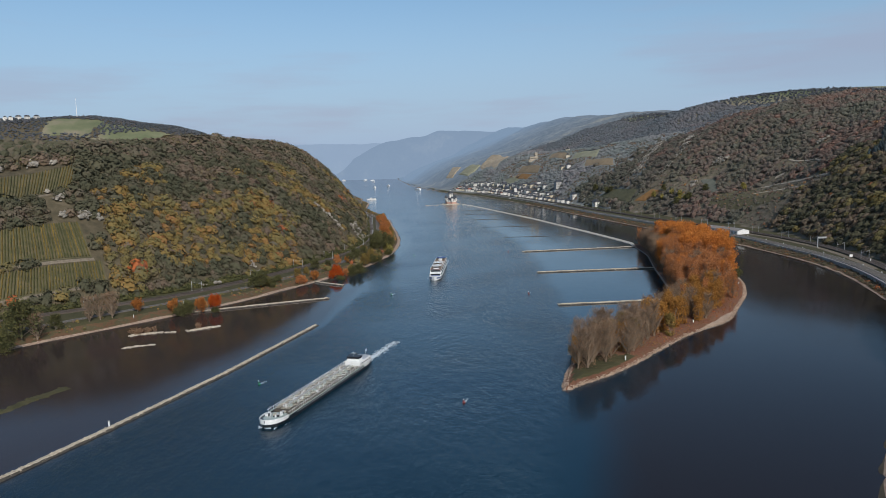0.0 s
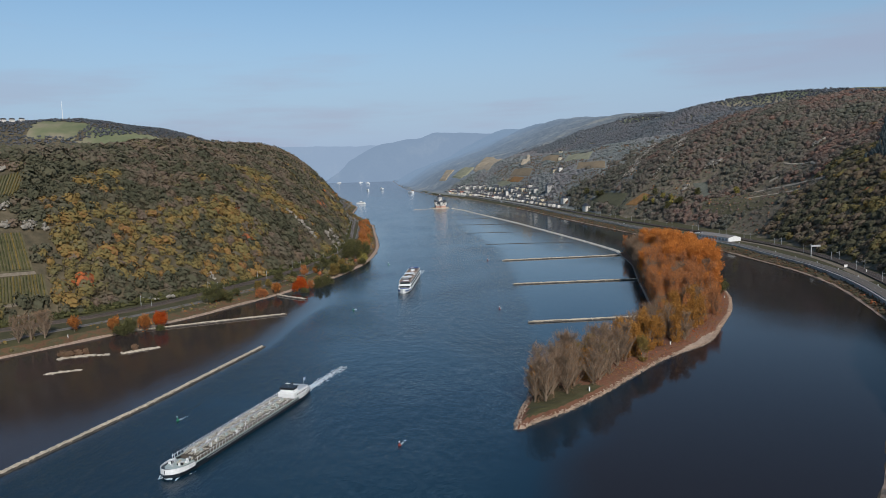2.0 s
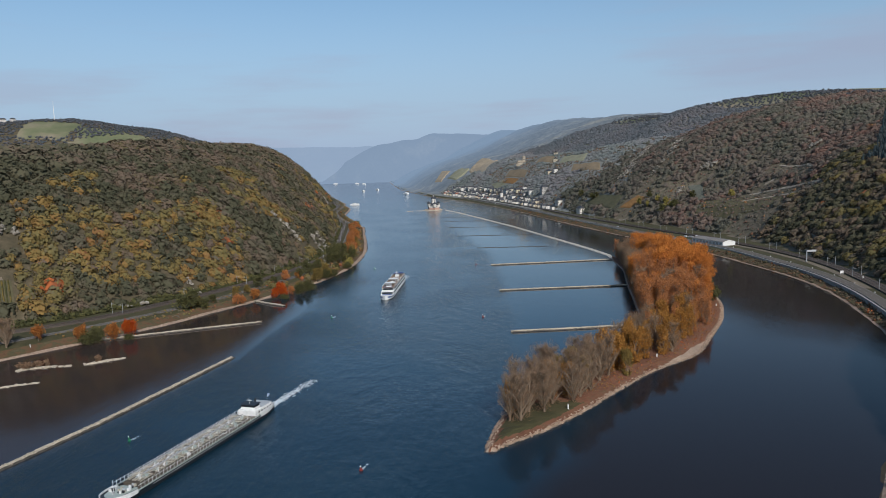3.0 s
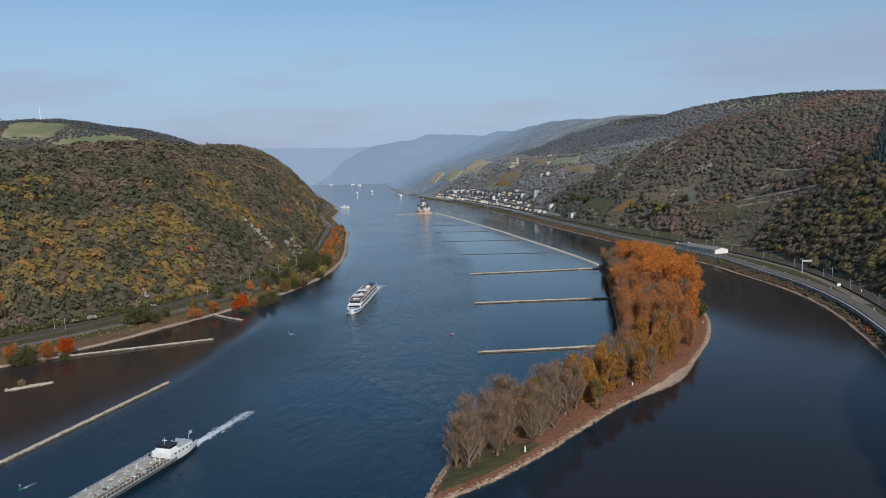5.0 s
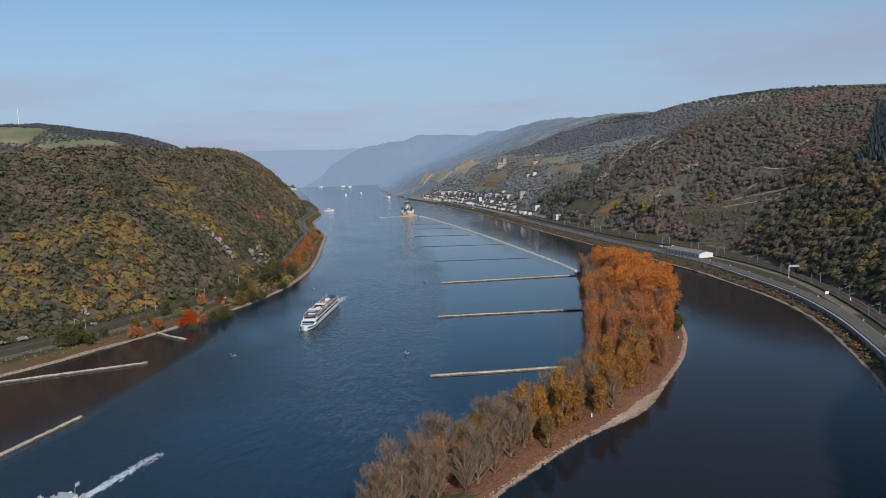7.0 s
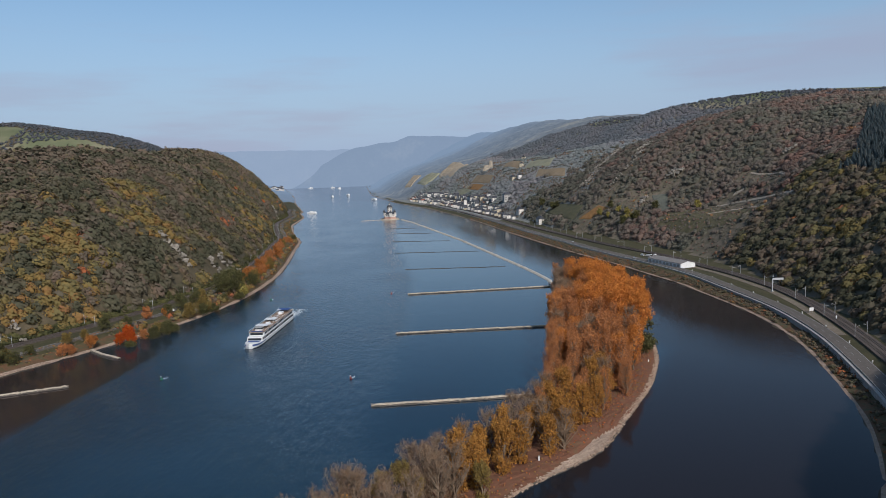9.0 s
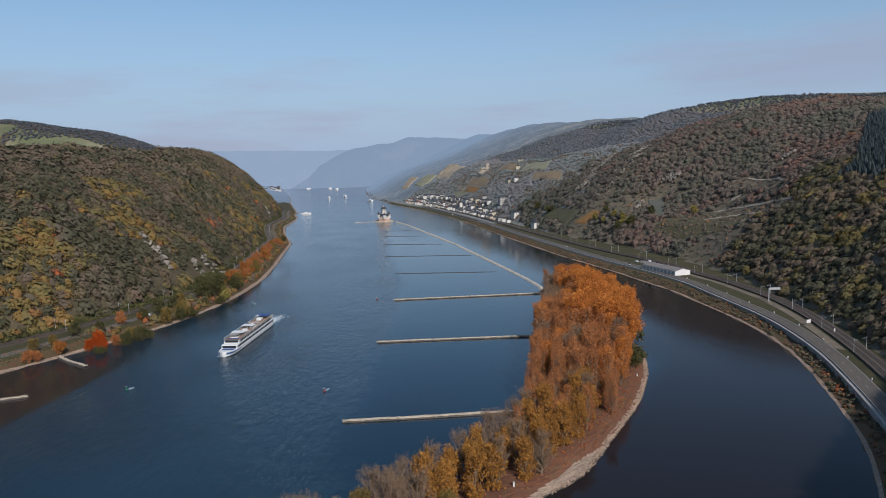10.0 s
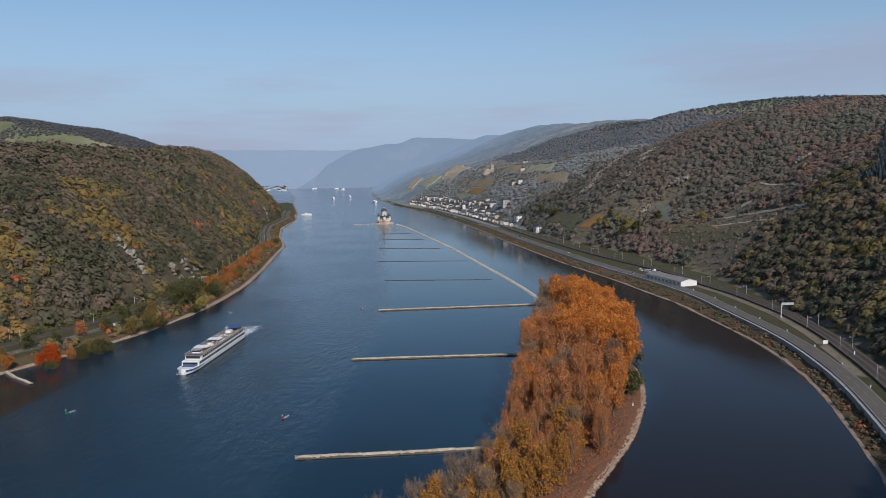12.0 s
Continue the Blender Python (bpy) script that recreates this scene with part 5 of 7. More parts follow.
def side_strip(length, beam, z0, z1, thick, t0, t1, bow_rise=0.0, taper=0.16, round_stern=0.12):
    """Bulwark that follows the hull's outline between two stations."""
    bm = bmesh.new()
    for s in (-1, 1):
        last = None
        for t in np.linspace(t0, t1, 24):
            half = beam / 2
            if t < round_stern:
                half *= 0.55 + 0.45 * math.sin(t / round_stern * math.pi / 2)
            if t > 1 - taper:
                q = (t - 1 + taper) / taper
                half *= math.sqrt(max(1 - q**2.4, 0.0)) * 0.97 + 0.03
            rise = bow_rise * max(0, (t - 0.86) / 0.14) ** 1.6
            y = (t - 0.5) * length
            ring = [bm.verts.new(p) for p in ((s * (half + 0.03), y, z0), (s * (half + 0.03), y, z1 + rise), (s * (half - thick), y, z1 + rise), (s * (half - thick), y, z0))]
            if last:
                for k in range(4):
                    bm.faces.new((last[k], ring[k], ring[(k + 1) % 4], last[(k + 1) % 4]))
            last = ring
    return bm


def tanker():
    bow, stern = Vector((-79, 298, 0)), Vector((-45.5, 399, 0))
    d = bow - stern
    turn = math.degrees(math.atan2(-d.x, d.y))
    m = (bow + stern) / 2
    ob = thing("tanker", "long black-hulled river tanker with white bow and wheelhouse", "ship", at=pose(m.x, m.y, 0, 0, 0, turn))
    L, B = d.length, 11.4
    part("hull", hull(L, B, -1.0, 2.3, 0.9, 0.12, 0.10), HULL_BLACK, ob)
    part("deck", box(-B / 2 + 0.5, -L / 2 + 9, 2.2, B / 2 - 0.5, L / 2 - 9, 2.45, 0.05), DECK_TAN, ob, "tan steel deck")
    part("bow_bulwark", side_strip(L, B, 1.6, 2.95, 0.3, 0.90, 1.0, 0.8, 0.10), WHITE, ob, "white bow bulwark")
    part("stern_bulwark", side_strip(L, B, 1.4, 3.5, 0.3, 0.0, 0.15), WHITE, ob, "white stern bulwark")
    part("side_coaming", side_strip(L, B, 2.28, 2.62, 0.35, 0.15, 0.90, 0.0, 0.10), SEA_GREEN, ob, "pale green deck coaming")
    part("foredeck", prism([(-4.2, L / 2 - 12), (4.2, L / 2 - 12), (3.2, L / 2 - 4), (0.8, L / 2 - 1.5), (-0.8, L / 2 - 1.5), (-3.2, L / 2 - 4)], 2.2, 3.0), SEA_GREEN, ob, "pale green foredeck")
    # trunk deck with its pipes, hatches and walkways
    part("trunk", box(-3.9, -L / 2 + 21, 2.4, 3.9, L / 2 - 14, 3.2, 0.08), DECK_TAN, ob)
    for u in (-3.0, -1.9, -0.5, 0.6, 2.2, 3.1):
        part("pipe", rod((u, -L / 2 + 22, 3.75), (u, L / 2 - 15, 3.75), 0.2 if abs(u) > 1 else 0.28, None, 6), PIPE, ob, "pale deck pipe")
    rng = random.Random(3)
    y = -L / 2 + 24
    while y < L / 2 - 16:
        part("cross_pipe", rod((-4.6, y, 4.0), (4.6, y, 4.0), 0.16, None, 6), PIPE, ob)
        for u in (-1.2, 1.4):
            part("hatch", rod((u, y + 2.2, 3.2), (u, y + 2.2, 4.1), 0.42, 0.36, 10), WHITE if rng.random() < 0.5 else SEA_GREEN, ob)
        part("valve_stand", box(rng.uniform(-3, -2), y + 1.2, 3.2, rng.uniform(-1.9, -1.4), y + 1.9, 4.7, 0.05), SEA_GREEN, ob)
        part("loop_pipe", rod((2.6, y + 0.8, 4.3), (rng.uniform(3.3, 4.4), y + 3.4, 4.3), 0.17, None, 6), PIPE, ob)
        for _ in range(5):
            u, v = rng.uniform(-4.4, 4.0), y + rng.uniform(0, 5)
            kind = rng.random()
            if kind < 0.4:
                part("deck_box", box(u, v, 2.6, u + rng.uniform(0.5, 1.2), v + rng.uniform(0.5, 1.6), 3.2 + rng.uniform(0.5, 1.4), 0.05), rng.choice([WHITE, PIPE, PIPE, SEA_GREEN, DECK_TAN]), ob)
            elif kind < 0.75:
                part("cross_pipe", rod((u, v, 4.1), (u + rng.uniform(-2.5, 2.5), v + rng.uniform(-1.5, 1.5), 4.1), 0.15, None, 6), rng.choice([PIPE, WHITE]), ob)
            else:
                part("vent", rod((u, v, 3.0), (u, v, 5.2), 0.2, 0.16, 8), WHITE, ob)
        y += 5.6
    for u in (-0.05, 3.6):
        part("catwalk", box(u - 0.45, -L / 2 + 22, 4.25, u + 0.45, L / 2 - 16, 4.33), STEEL, ob)
    for s in (-1, 1):
        y = -L / 2 + 18
        while y < L / 2 - 11:
            part("stanchion", box(s * (B / 2 - 0.28) - 0.07, y - 0.07, 2.5, s * (B / 2 - 0.28) + 0.07, y + 0.07, 4.5), WHITE, ob)
            y += 2.0
        part("hand_rail", rod((s * (B / 2 - 0.28), -L / 2 + 18, 4.1), (s * (B / 2 - 0.28), L / 2 - 11, 4.1), 0.07, None, 5), WHITE, ob)
        part("rubbing_strake", box(s * (B / 2) - 0.1, -L / 2 + 14, 1.55, s * (B / 2) + 0.12, L / 2 - 18, 1.75, 0.03), STEEL, ob)
    # stern house and wheelhouse
    part("stern_house", box(-4.7, -L / 2 + 4.5, 2.3, 4.7, -L / 2 + 18.5, 4.9, 0.15), WHITE, ob, "white stern house")
    part("boat_deck", box(-4.3, -L / 2 + 4.0, 4.9, 4.3, -L / 2 + 12.5, 5.05, 0.04), STEEL, ob, "grey boat deck")
    house = part("wheelhouse", box(-3.6, -L / 2 + 13.0, 4.9, 3.6, -L / 2 + 17.6, 6.1, 0.12), WHITE, ob)
    part("window_band", box(-3.5, -L / 2 + 13.1, 6.1, 3.5, -L / 2 + 17.5, 7.1, 0.05), GLASS, house, "dark wheelhouse windows")
    part("wheelhouse_roof", box(-4.0, -L / 2 + 12.6, 7.1, 4.0, -L / 2 + 18.0, 7.35, 0.08), DARK, house, "dark flat roof")
    for k in range(5):
        for s in (-1, 1):
            y = -L / 2 + 6.0 + k * 2.4
            part("porthole", box(s * 4.72 - 0.04, y - 0.45, 3.3, s * 4.72 + 0.04, y + 0.45, 4.1, 0.01), GLASS, ob)
    part("radar_mast", rod((0, -L / 2 + 16, 7.3), (0, -L / 2 + 16, 10.2), 0.09, 0.05, 6), WHITE, ob)
    part("radar_bar", box(-1.3, -L / 2 + 15.85, 8.9, 1.3, -L / 2 + 16.15, 9.15, 0.03), WHITE, ob)
    part("funnel", rod((2.9, -L / 2 + 7, 4.9), (2.9, -L / 2 + 6.8, 6.7), 0.5, 0.42, 10), DARK, ob)
    staff = part("flag_staff", rod((0, -L / 2 + 1.5, 3.0), (0, -L / 2 + 0.6, 7.4), 0.06, 0.04, 6), WHITE, ob)
    part("flag", box(-0.03, -L / 2 - 1.2, 5.8, 0.03, -L / 2 + 0.7, 7.2), FLAG, staff)
    for s in (-1, 1):
        part("deck_box", box(s * 3.2 - 0.5, L / 2 - 9.6, 3.0, s * 3.2 + 0.5, L / 2 - 8.4, 3.9, 0.06), WHITE, ob)
        part("vent", rod((s * 2.0, L / 2 - 6, 3.0), (s * 2.0, L / 2 - 6, 4.2), 0.2, 0.16, 8), WHITE, ob)
        part("winch", rod((s * 1.2, L / 2 - 8, 3.5), (s * 2.6, L / 2 - 8, 3.5), 0.55, None, 10), STEEL, ob)
        part("bollard", rod((s * 3.0, L / 2 - 11, 3.0), (s * 3.0, L / 2 - 11, 3.8), 0.28, None, 8), DARK, ob)
    for k in range(16):
        u, v = rng.uniform(-3.6, 3.6), L / 2 - rng.uniform(4.5, 13)
        if abs(u) < 3.9 - 0.35 * max(0, v - L / 2 + 9):
            part("deck_box", box(u - 0.3, v - 0.3, 3.0, u + rng.uniform(0.2, 0.7), v + rng.uniform(0.2, 0.8), 3.3 + rng.uniform(0.2, 0.9), 0.05), rng.choice([WHITE, STEEL, DARK, PIPE]), ob)
    part("bow_mast", rod((0, L / 2 - 5, 3.0), (0, L / 2 - 5, 8.2), 0.12, 0.06, 6), WHITE, ob)


tanker()


def cruise_ship():
    bow, stern = Vector((-9, 668, 0)), Vector((-1.5, 771, 0))
    d = bow - stern
    turn = math.degrees(math.atan2(-d.x, d.y))
    m = (bow + stern) / 2
    ob = thing("river_cruise_ship", "white river cruise ship with two window rows and open sun deck", "ship", at=pose(m.x, m.y, 0, 0, 0, turn))
    L, B = d.length, 11.4
    part("hull", hull(L, B, -1.0, 2.6, 1.3, 0.08, 0.14), WHITE, ob)
    part("waterline", side_strip(L, B + 0.06, -0.2, 0.45, 0.2, 0.02, 0.99, 0, 0.14, 0.08), HULL_BLACK, ob, "dark waterline band")
    part("main_deck", box(-B / 2 + 0.25, -L / 2 + 4, 2.5, B / 2 - 0.25, L / 2 - 13, 5.2, 0.12), WHITE, ob)
    part("upper_deck", box(-B / 2 + 0.35, -L / 2 + 7, 5.2, B / 2 - 0.35, L / 2 - 18, 7.7, 0.12), WHITE, ob)
    part("sun_deck", box(-B / 2 + 0.2, -L / 2 + 5, 7.7, B / 2 - 0.2, L / 2 - 17, 7.9, 0.05), TEAK, ob, "brown sun deck floor")
    part("foredeck", prism([(-4.6, L / 2 - 14), (4.6, L / 2 - 14), (3.4, L / 2 - 6), (0.6, L / 2 - 2), (-0.6, L / 2 - 2), (-3.4, L / 2 - 6)], 2.5, 2.9), AWNING_BLUE, ob, "blue foredeck")
    for z0, a, b, x in ((3.2, -L / 2 + 6, L / 2 - 15, B / 2 - 0.25), (5.9, -L / 2 + 9, L / 2 - 20, B / 2 - 0.35)):
        n = int((b - a) / 3.1)
        for k in range(n):
            y = a + (k + 0.5) * (b - a) / n
            for s in (-1, 1):
                part("window", box(s * x - 0.05, y - 1.2, z0 - 0.15, s * x + 0.06, y + 1.2, z0 + 1.45, 0.02), GLASS, ob)
    part("saloon_front", box(-4.6, L / 2 - 18.1, 5.7, 4.6, L / 2 - 17.9, 7.2, 0.02), GLASS, ob, "dark saloon windows")
    part("lounge_front", box(-4.8, L / 2 - 13.1, 3.1, 4.8, L / 2 - 12.9, 4.6, 0.02), GLASS, ob, "dark lounge windows")
    bridge = part("wheelhouse", box(-2.6, L / 2 - 27, 7.8, 2.6, L / 2 - 22.5, 10.0, 0.15), WHITE, ob)
    part("window_band", box(-2.66, L / 2 - 26.5, 8.8, 2.66, L / 2 - 22.44, 9.6, 0.02), GLASS, bridge)
    part("wheelhouse_roof", box(-3.0, L / 2 - 27.4, 10.0, 3.0, L / 2 - 22.0, 10.2, 0.05), CONCRETE, bridge)
    part("fore_awning", box(-4.6, L / 2 - 36, 9.9, 4.6, L / 2 - 29, 10.05, 0.04), WHITE, ob, "white awning")
    part("front_awning", box(-4.4, L / 2 - 21, 7.95, 4.4, L / 2 - 18.5, 8.1, 0.04), AWNING_BLUE, ob, "blue canopy")
    part("aft_awning", box(-4.6, -L / 2 + 8, 9.7, 4.6, -L / 2 + 17, 9.9, 0.05), AWNING_BLUE, ob, "blue canopy")
    part("stern_canopy", box(-4.4, -L / 2 + 2.5, 5.2, 4.4, -L / 2 + 6.5, 5.35, 0.05), AWNING_BLUE, ob, "blue canopy")
    for u in (-4.3, 4.3):
        for y in (L / 2 - 35.5, L / 2 - 29.5, -L / 2 + 8.5, -L / 2 + 16.5):
            part("awning_post", rod((u, y, 7.9), (u, y, 9.9), 0.06, None, 6), STEEL, ob)
    part("bow_stripe", side_strip(L, B + 0.04, 1.7, 2.2, 0.2, 0.80, 0.99, 0.9, 0.14, 0.08), AWNING_BLUE, ob, "blue bow stripe")
    part("middle_awning", box(-4.4, -6, 9.8, 4.4, 1, 9.95, 0.04), WHITE, ob, "white awning")
    for u in (-4.2, 4.2):
        for y in (-5.6, 0.6):
            part("awning_post", rod((u, y, 7.9), (u, y, 9.8), 0.06, None, 6), STEEL, ob)
    for y in (5, 11, -12):
        part("deck_locker", box(-1.3, y, 7.9, 1.3, y + 2.2, 9.0, 0.08), WHITE, ob)
    part("funnel_house", box(-1.8, -L / 2 + 20, 7.9, 1.8, -L / 2 + 25, 9.6, 0.15), WHITE, ob)
    mast = part("mast", rod((0, -L / 2 + 27, 7.9), (0, -L / 2 + 27, 14.2), 0.16, 0.07, 8), WHITE, ob)
    part("cross_tree", box(-1.6, -L / 2 + 26.9, 12.2, 1.6, -L / 2 + 27.1, 12.4), WHITE, mast)
    for s in (-1, 1):
        y = -L / 2 + 6
        while y < L / 2 - 17:
            part("rail_post", box(s * (B / 2 - 0.32) - 0.05, y - 0.05, 7.9, s * (B / 2 - 0.32) + 0.05, y + 0.05, 8.95), WHITE, ob)
            y += 3.0
        part("rail", rod((s * (B / 2 - 0.32), -L / 2 + 6, 8.95), (s * (B / 2 - 0.32), L / 2 - 17, 8.95), 0.06, None, 5), WHITE, ob)
        part("bulwark", box(s * (B / 2 - 0.3) - 0.06, -L / 2 + 1.5, 2.6, s * (B / 2 - 0.3) + 0.06, -L / 2 + 6, 3.5, 0.02), WHITE, ob)
    rng = random.Random(9)
    for k in range(46):
        x, y = rng.uniform(-4.4, 4.4), rng.uniform(-L / 2 + 29, L / 2 - 38)
        chair = part("deck_chair", box(x - 0.35, y - 0.9, 8.0, x + 0.35, y + 0.9, 8.4, 0.06), WHITE if k % 3 else TEAK, ob)


cruise_ship()

FOAM = surface("foam", [(0.3, (0.35, 0.42, 0.45)), (0.7, (0.70, 0.74, 0.76))], 0.6, 0.6, 0.3, 2, 0.1, 0.2)


def wake(x, y, turn, length, width, count, seed, label, flare=0.35):
    """Torn foam streaks behind a ship, in the water's surface."""
    rng = np.random.default_rng(seed)
    vs, fs = [], []
    for k in range(count):
        t = rng.random() ** 1.3
        s = rng.uniform(0.25, 1.0) * (1 - 0.6 * t)
        cx = rng.normal(0, 0.45) * width * (0.4 + flare * t)
        cy = -t * length
        a = rng.normal(0, 0.5)
        n = 7
        ang = np.linspace(0, 6.283, n, endpoint=False)
        r = s * rng.uniform(0.5, 1.2, n)
        px_, py_ = np.cos(ang) * r * 0.45, np.sin(ang) * r * 1.5
        p = np.c_[cx + px_ * math.cos(a) - py_ * math.sin(a), cy + px_ * math.sin(a) + py_ * math.cos(a), np.full(n, 0.012)]
        o = len(vs) * (n + 1)
        vs.append(np.r_[p, [[cx, cy, 0.09]]])
        fs += [(o + i, o + (i + 1) % n, o + n) for i in range(n)]
    ob = link_mesh("wake", np.concatenate(vs), np.array(fs), [FOAM])
    ob.matrix_basis = pose(x, y, 0, 0, 0, turn)
    tagged(ob, label, "wake", kind="stuff")


wake(-45.5, 399, math.degrees(math.atan2(33.5, -101)), 46, 5.0, 900, 1, "white churned wake behind the tanker")
wake(-79, 298, math.degrees(math.atan2(33.5, -101)), 9, 10, 60, 2, "small bow wave at the tanker")
wake(-1.5, 771, math.degrees(math.atan2(7.5, -103)), 34, 9.0, 1100, 3, "white churned wake behind the cruise ship", 0.5)
wake(-9, 670, math.degrees(math.atan2(7.5, -103)), 12, 13, 90, 4, "small bow wave at the cruise ship")

BUOY_GREEN, BUOY_RED = plain("green_buoy", (0.02, 0.16, 0.07), 0.4), plain("red_buoy", (0.22, 0.035, 0.025), 0.5)


def buoy(x, y, paint, word, tall=1.8):
    ob = thing("buoy", f"{word} channel buoy floating in the river", "buoy", "channel buoys", pose(x, y, 0, 4, -6, 0))
    part("float", rod((0, 0, -0.4), (0, 0, 0.5), 0.75, 0.65, 12), paint, ob)
    part("tower", rod((0, 0, 0.5), (0, 0, tall), 0.34, 0.14, 8), paint, ob)
    part("top_mark", rod((0, 0, tall), (0, 0, tall + 0.6), 0.28, 0.05, 8), WHITE, ob)
    wake(x, y, 160, 6, 1.4, 16, int(abs(x * 7 + y)), "small foam trail behind a buoy")


buoy(-97, 361, BUOY_GREEN, "green")
buoy(7.5, 323, BUOY_RED, "red", 1.5)
buoy(70, 588, BUOY_RED, "red")
buoy(-45, 602, BUOY_GREEN, "green")
buoy(79, 866, BUOY_RED, "red")
buoy(-35, 857, BUOY_GREEN, "green")


def small_ship(x, y, turn, L, B, label):
    ob = thing("motor_vessel", label, "boat", "distant vessels on the river", pose(x, y, 0, 0, 0, turn))
    part("hull", hull(L, B, -0.6, 1.9, 0.9), WHITE, ob)
    part("deckhouse", box(-B * 0.38, -L * 0.4, 1.8, B * 0.38, L * 0.22, 4.2, 0.1), WHITE, ob)
    part("window_band", box(-B * 0.39, -L * 0.38, 2.7, B * 0.39, L * 0.2, 3.5, 0.02), GLASS, ob)
    part("wheelhouse", box(-B * 0.25, -L * 0.05, 4.2, B * 0.25, L * 0.12, 6.2, 0.1), WHITE, ob)
    part("mast", rod((0, -L * 0.1, 4.2), (0, -L * 0.1, 8.5), 0.1, 0.05, 6), STEEL, ob)


small_ship(-300, 3269, 20, 27, 8, "white car ferry far up the river")
small_ship(-248, 3400, 30, 25, 8, "white car ferry far up the river")
small_ship(-432, 4560, 100, 22, 6, "white ship far up the river")
small_ship(-395, 4300, 190, 20, 5, "white ship far up the river")
small_ship(-490, 4700, 80, 26, 6, "white ship far up the river")
small_ship(-640, 4780, 100, 30, 6, "white ship far up the river")
small_ship(150, 2290, 15, 52, 9, "white excursion boat moored at the town quay")
small_ship(-92, 2870, 30, 40, 10, "white landing pontoon at the far quay")
small_ship(-212, 2184, 75, 30, 8, "small white boats at a bank pier")
small_ship(185, 1935, 20, 18, 5, "small white motor boat off the town quay")
small_ship(195, 2020, 15, 20, 5, "small white motor boat off the town quay")

# ---- single trees ----
def branches(rng, height, spread, limbs, twigs, upright, trunk_r, clear=0.18):
    """Segments (a, b, ra, rb) of a trunk with limbs and twigs, and the tips where leaves hang."""
    segs, tips = [], []
    lean = rng.uniform(-0.04, 0.04, 2) * height
    knots = [np.array([lean[0] * t, lean[1] * t, height * t]) + np.r_[rng.uniform(-0.015, 0.015, 2) * height, 0] * (t > 0) for t in np.linspace(0, 0.93, 7)]
    radii = trunk_r * (1 - np.linspace(0, 1, 7)) ** 0.8 + 0.04
    for k in range(6):
        segs.append((knots[k], knots[k + 1], radii[k], radii[k + 1]))
    tips.append(knots[-1])
    for k in range(limbs):
        t = rng.uniform(clear, 0.88)
        base = np.array([np.interp(t, np.linspace(0, 0.93, 7), [p[i] for p in knots]) for i in range(3)])
        a = k * 2.4 + rng.uniform(-0.5, 0.5)
        reach = spread * (1.15 - 0.75 * t) * rng.uniform(0.75, 1.15)
        rise = reach * upright * rng.uniform(0.7, 1.4)
        end = base + (reach * math.cos(a), reach * math.sin(a), rise)
        end[2] = min(end[2], height)
        mid = base + (end - base) * 0.5 + (0, 0, -0.06 * reach)
        r = trunk_r * 0.42 * (1 - t) + 0.07
        segs += [(base, mid, r, r * 0.65), (mid, end, r * 0.65, 0.05)]
        tips.append(end)
        for _ in range(twigs):
            q = rng.uniform(0.25, 1.0)
            b0 = base + (end - base) * q
            d = rng.normal(0, 1, 3) * (1, 1, 0.6) + (0.4 * math.cos(a), 0.4 * math.sin(a), 0.7 * upright)
            d = d / np.linalg.norm(d) * spread * rng.uniform(0.18, 0.42)
            segs.append((b0, b0 + d, 0.07, 0.025))
            tips.append(b0 + d)
    return segs, tips


def wood_mesh(segs, thicken=1.0):
    """All segments as square-section limbs."""
    vs, fs = [], []
    for k, (a, b, ra, rb) in enumerate(segs):
        d = b - a
        d = d / max(np.linalg.norm(d), 1e-6)
        u = np.cross(d, (0.3, 0.9, 0.2))
        u /= max(np.linalg.norm(u), 1e-6)
        w = np.cross(d, u)
        for p, r in ((a, ra * thicken), (b, rb * thicken)):
            vs += [p + u * r, p + w * r, p - u * r, p - w * r]
        o = 8 * k
        fs += [(o + i, o + (i + 1) % 4, o + 4 + (i + 1) % 4, o + 4 + i) for i in range(4)]
    return np.array(vs), np.array(fs)


def leaf_mesh(rng, tips, each, size, loose, low=0.0, slim=1.0):
    """Small leaf sprays, each a bent card, in clumps about the tips."""
    tips = np.array(tips)
    c = np.repeat(tips, each, axis=0) + rng.normal(0, 1, (len(tips) * each, 3)) * loose * (0.85, 0.85, 1.45)
    c = c[c[:, 2] > low]
    n = len(c)
    a = rng.normal(0, 1, (n, 3)) + (0, 0, 1.1 if slim < 1 else 0)
    a /= np.linalg.norm(a, axis=1)[:, None]
    b = np.cross(a, rng.normal(0, 1, (n, 3)))
    b /= np.linalg.norm(b, axis=1)[:, None]
    s = (size * rng.uniform(0.55, 1.25, n))[:, None]
    b = b * slim
    q = np.stack([c - a * s * 0.5 - b * s * 0.35, c + a * s * 0.5 - b * s * 0.3, c + a * s * 0.42 + b * s * 0.4, c - a * s * 0.5 + b * s * 0.3], 1)
    clump = np.repeat(rng.uniform(0, 1, len(tips)), each)
    clump = clump[: n] if len(clump) != n else clump
    tint = np.clip(0.5 + 0.6 * (clump - 0.5) + rng.normal(0, 0.16, n), 0, 1)
    return q.reshape(-1, 3), np.arange(4 * n).reshape(-1, 4), np.repeat(tint, 4)


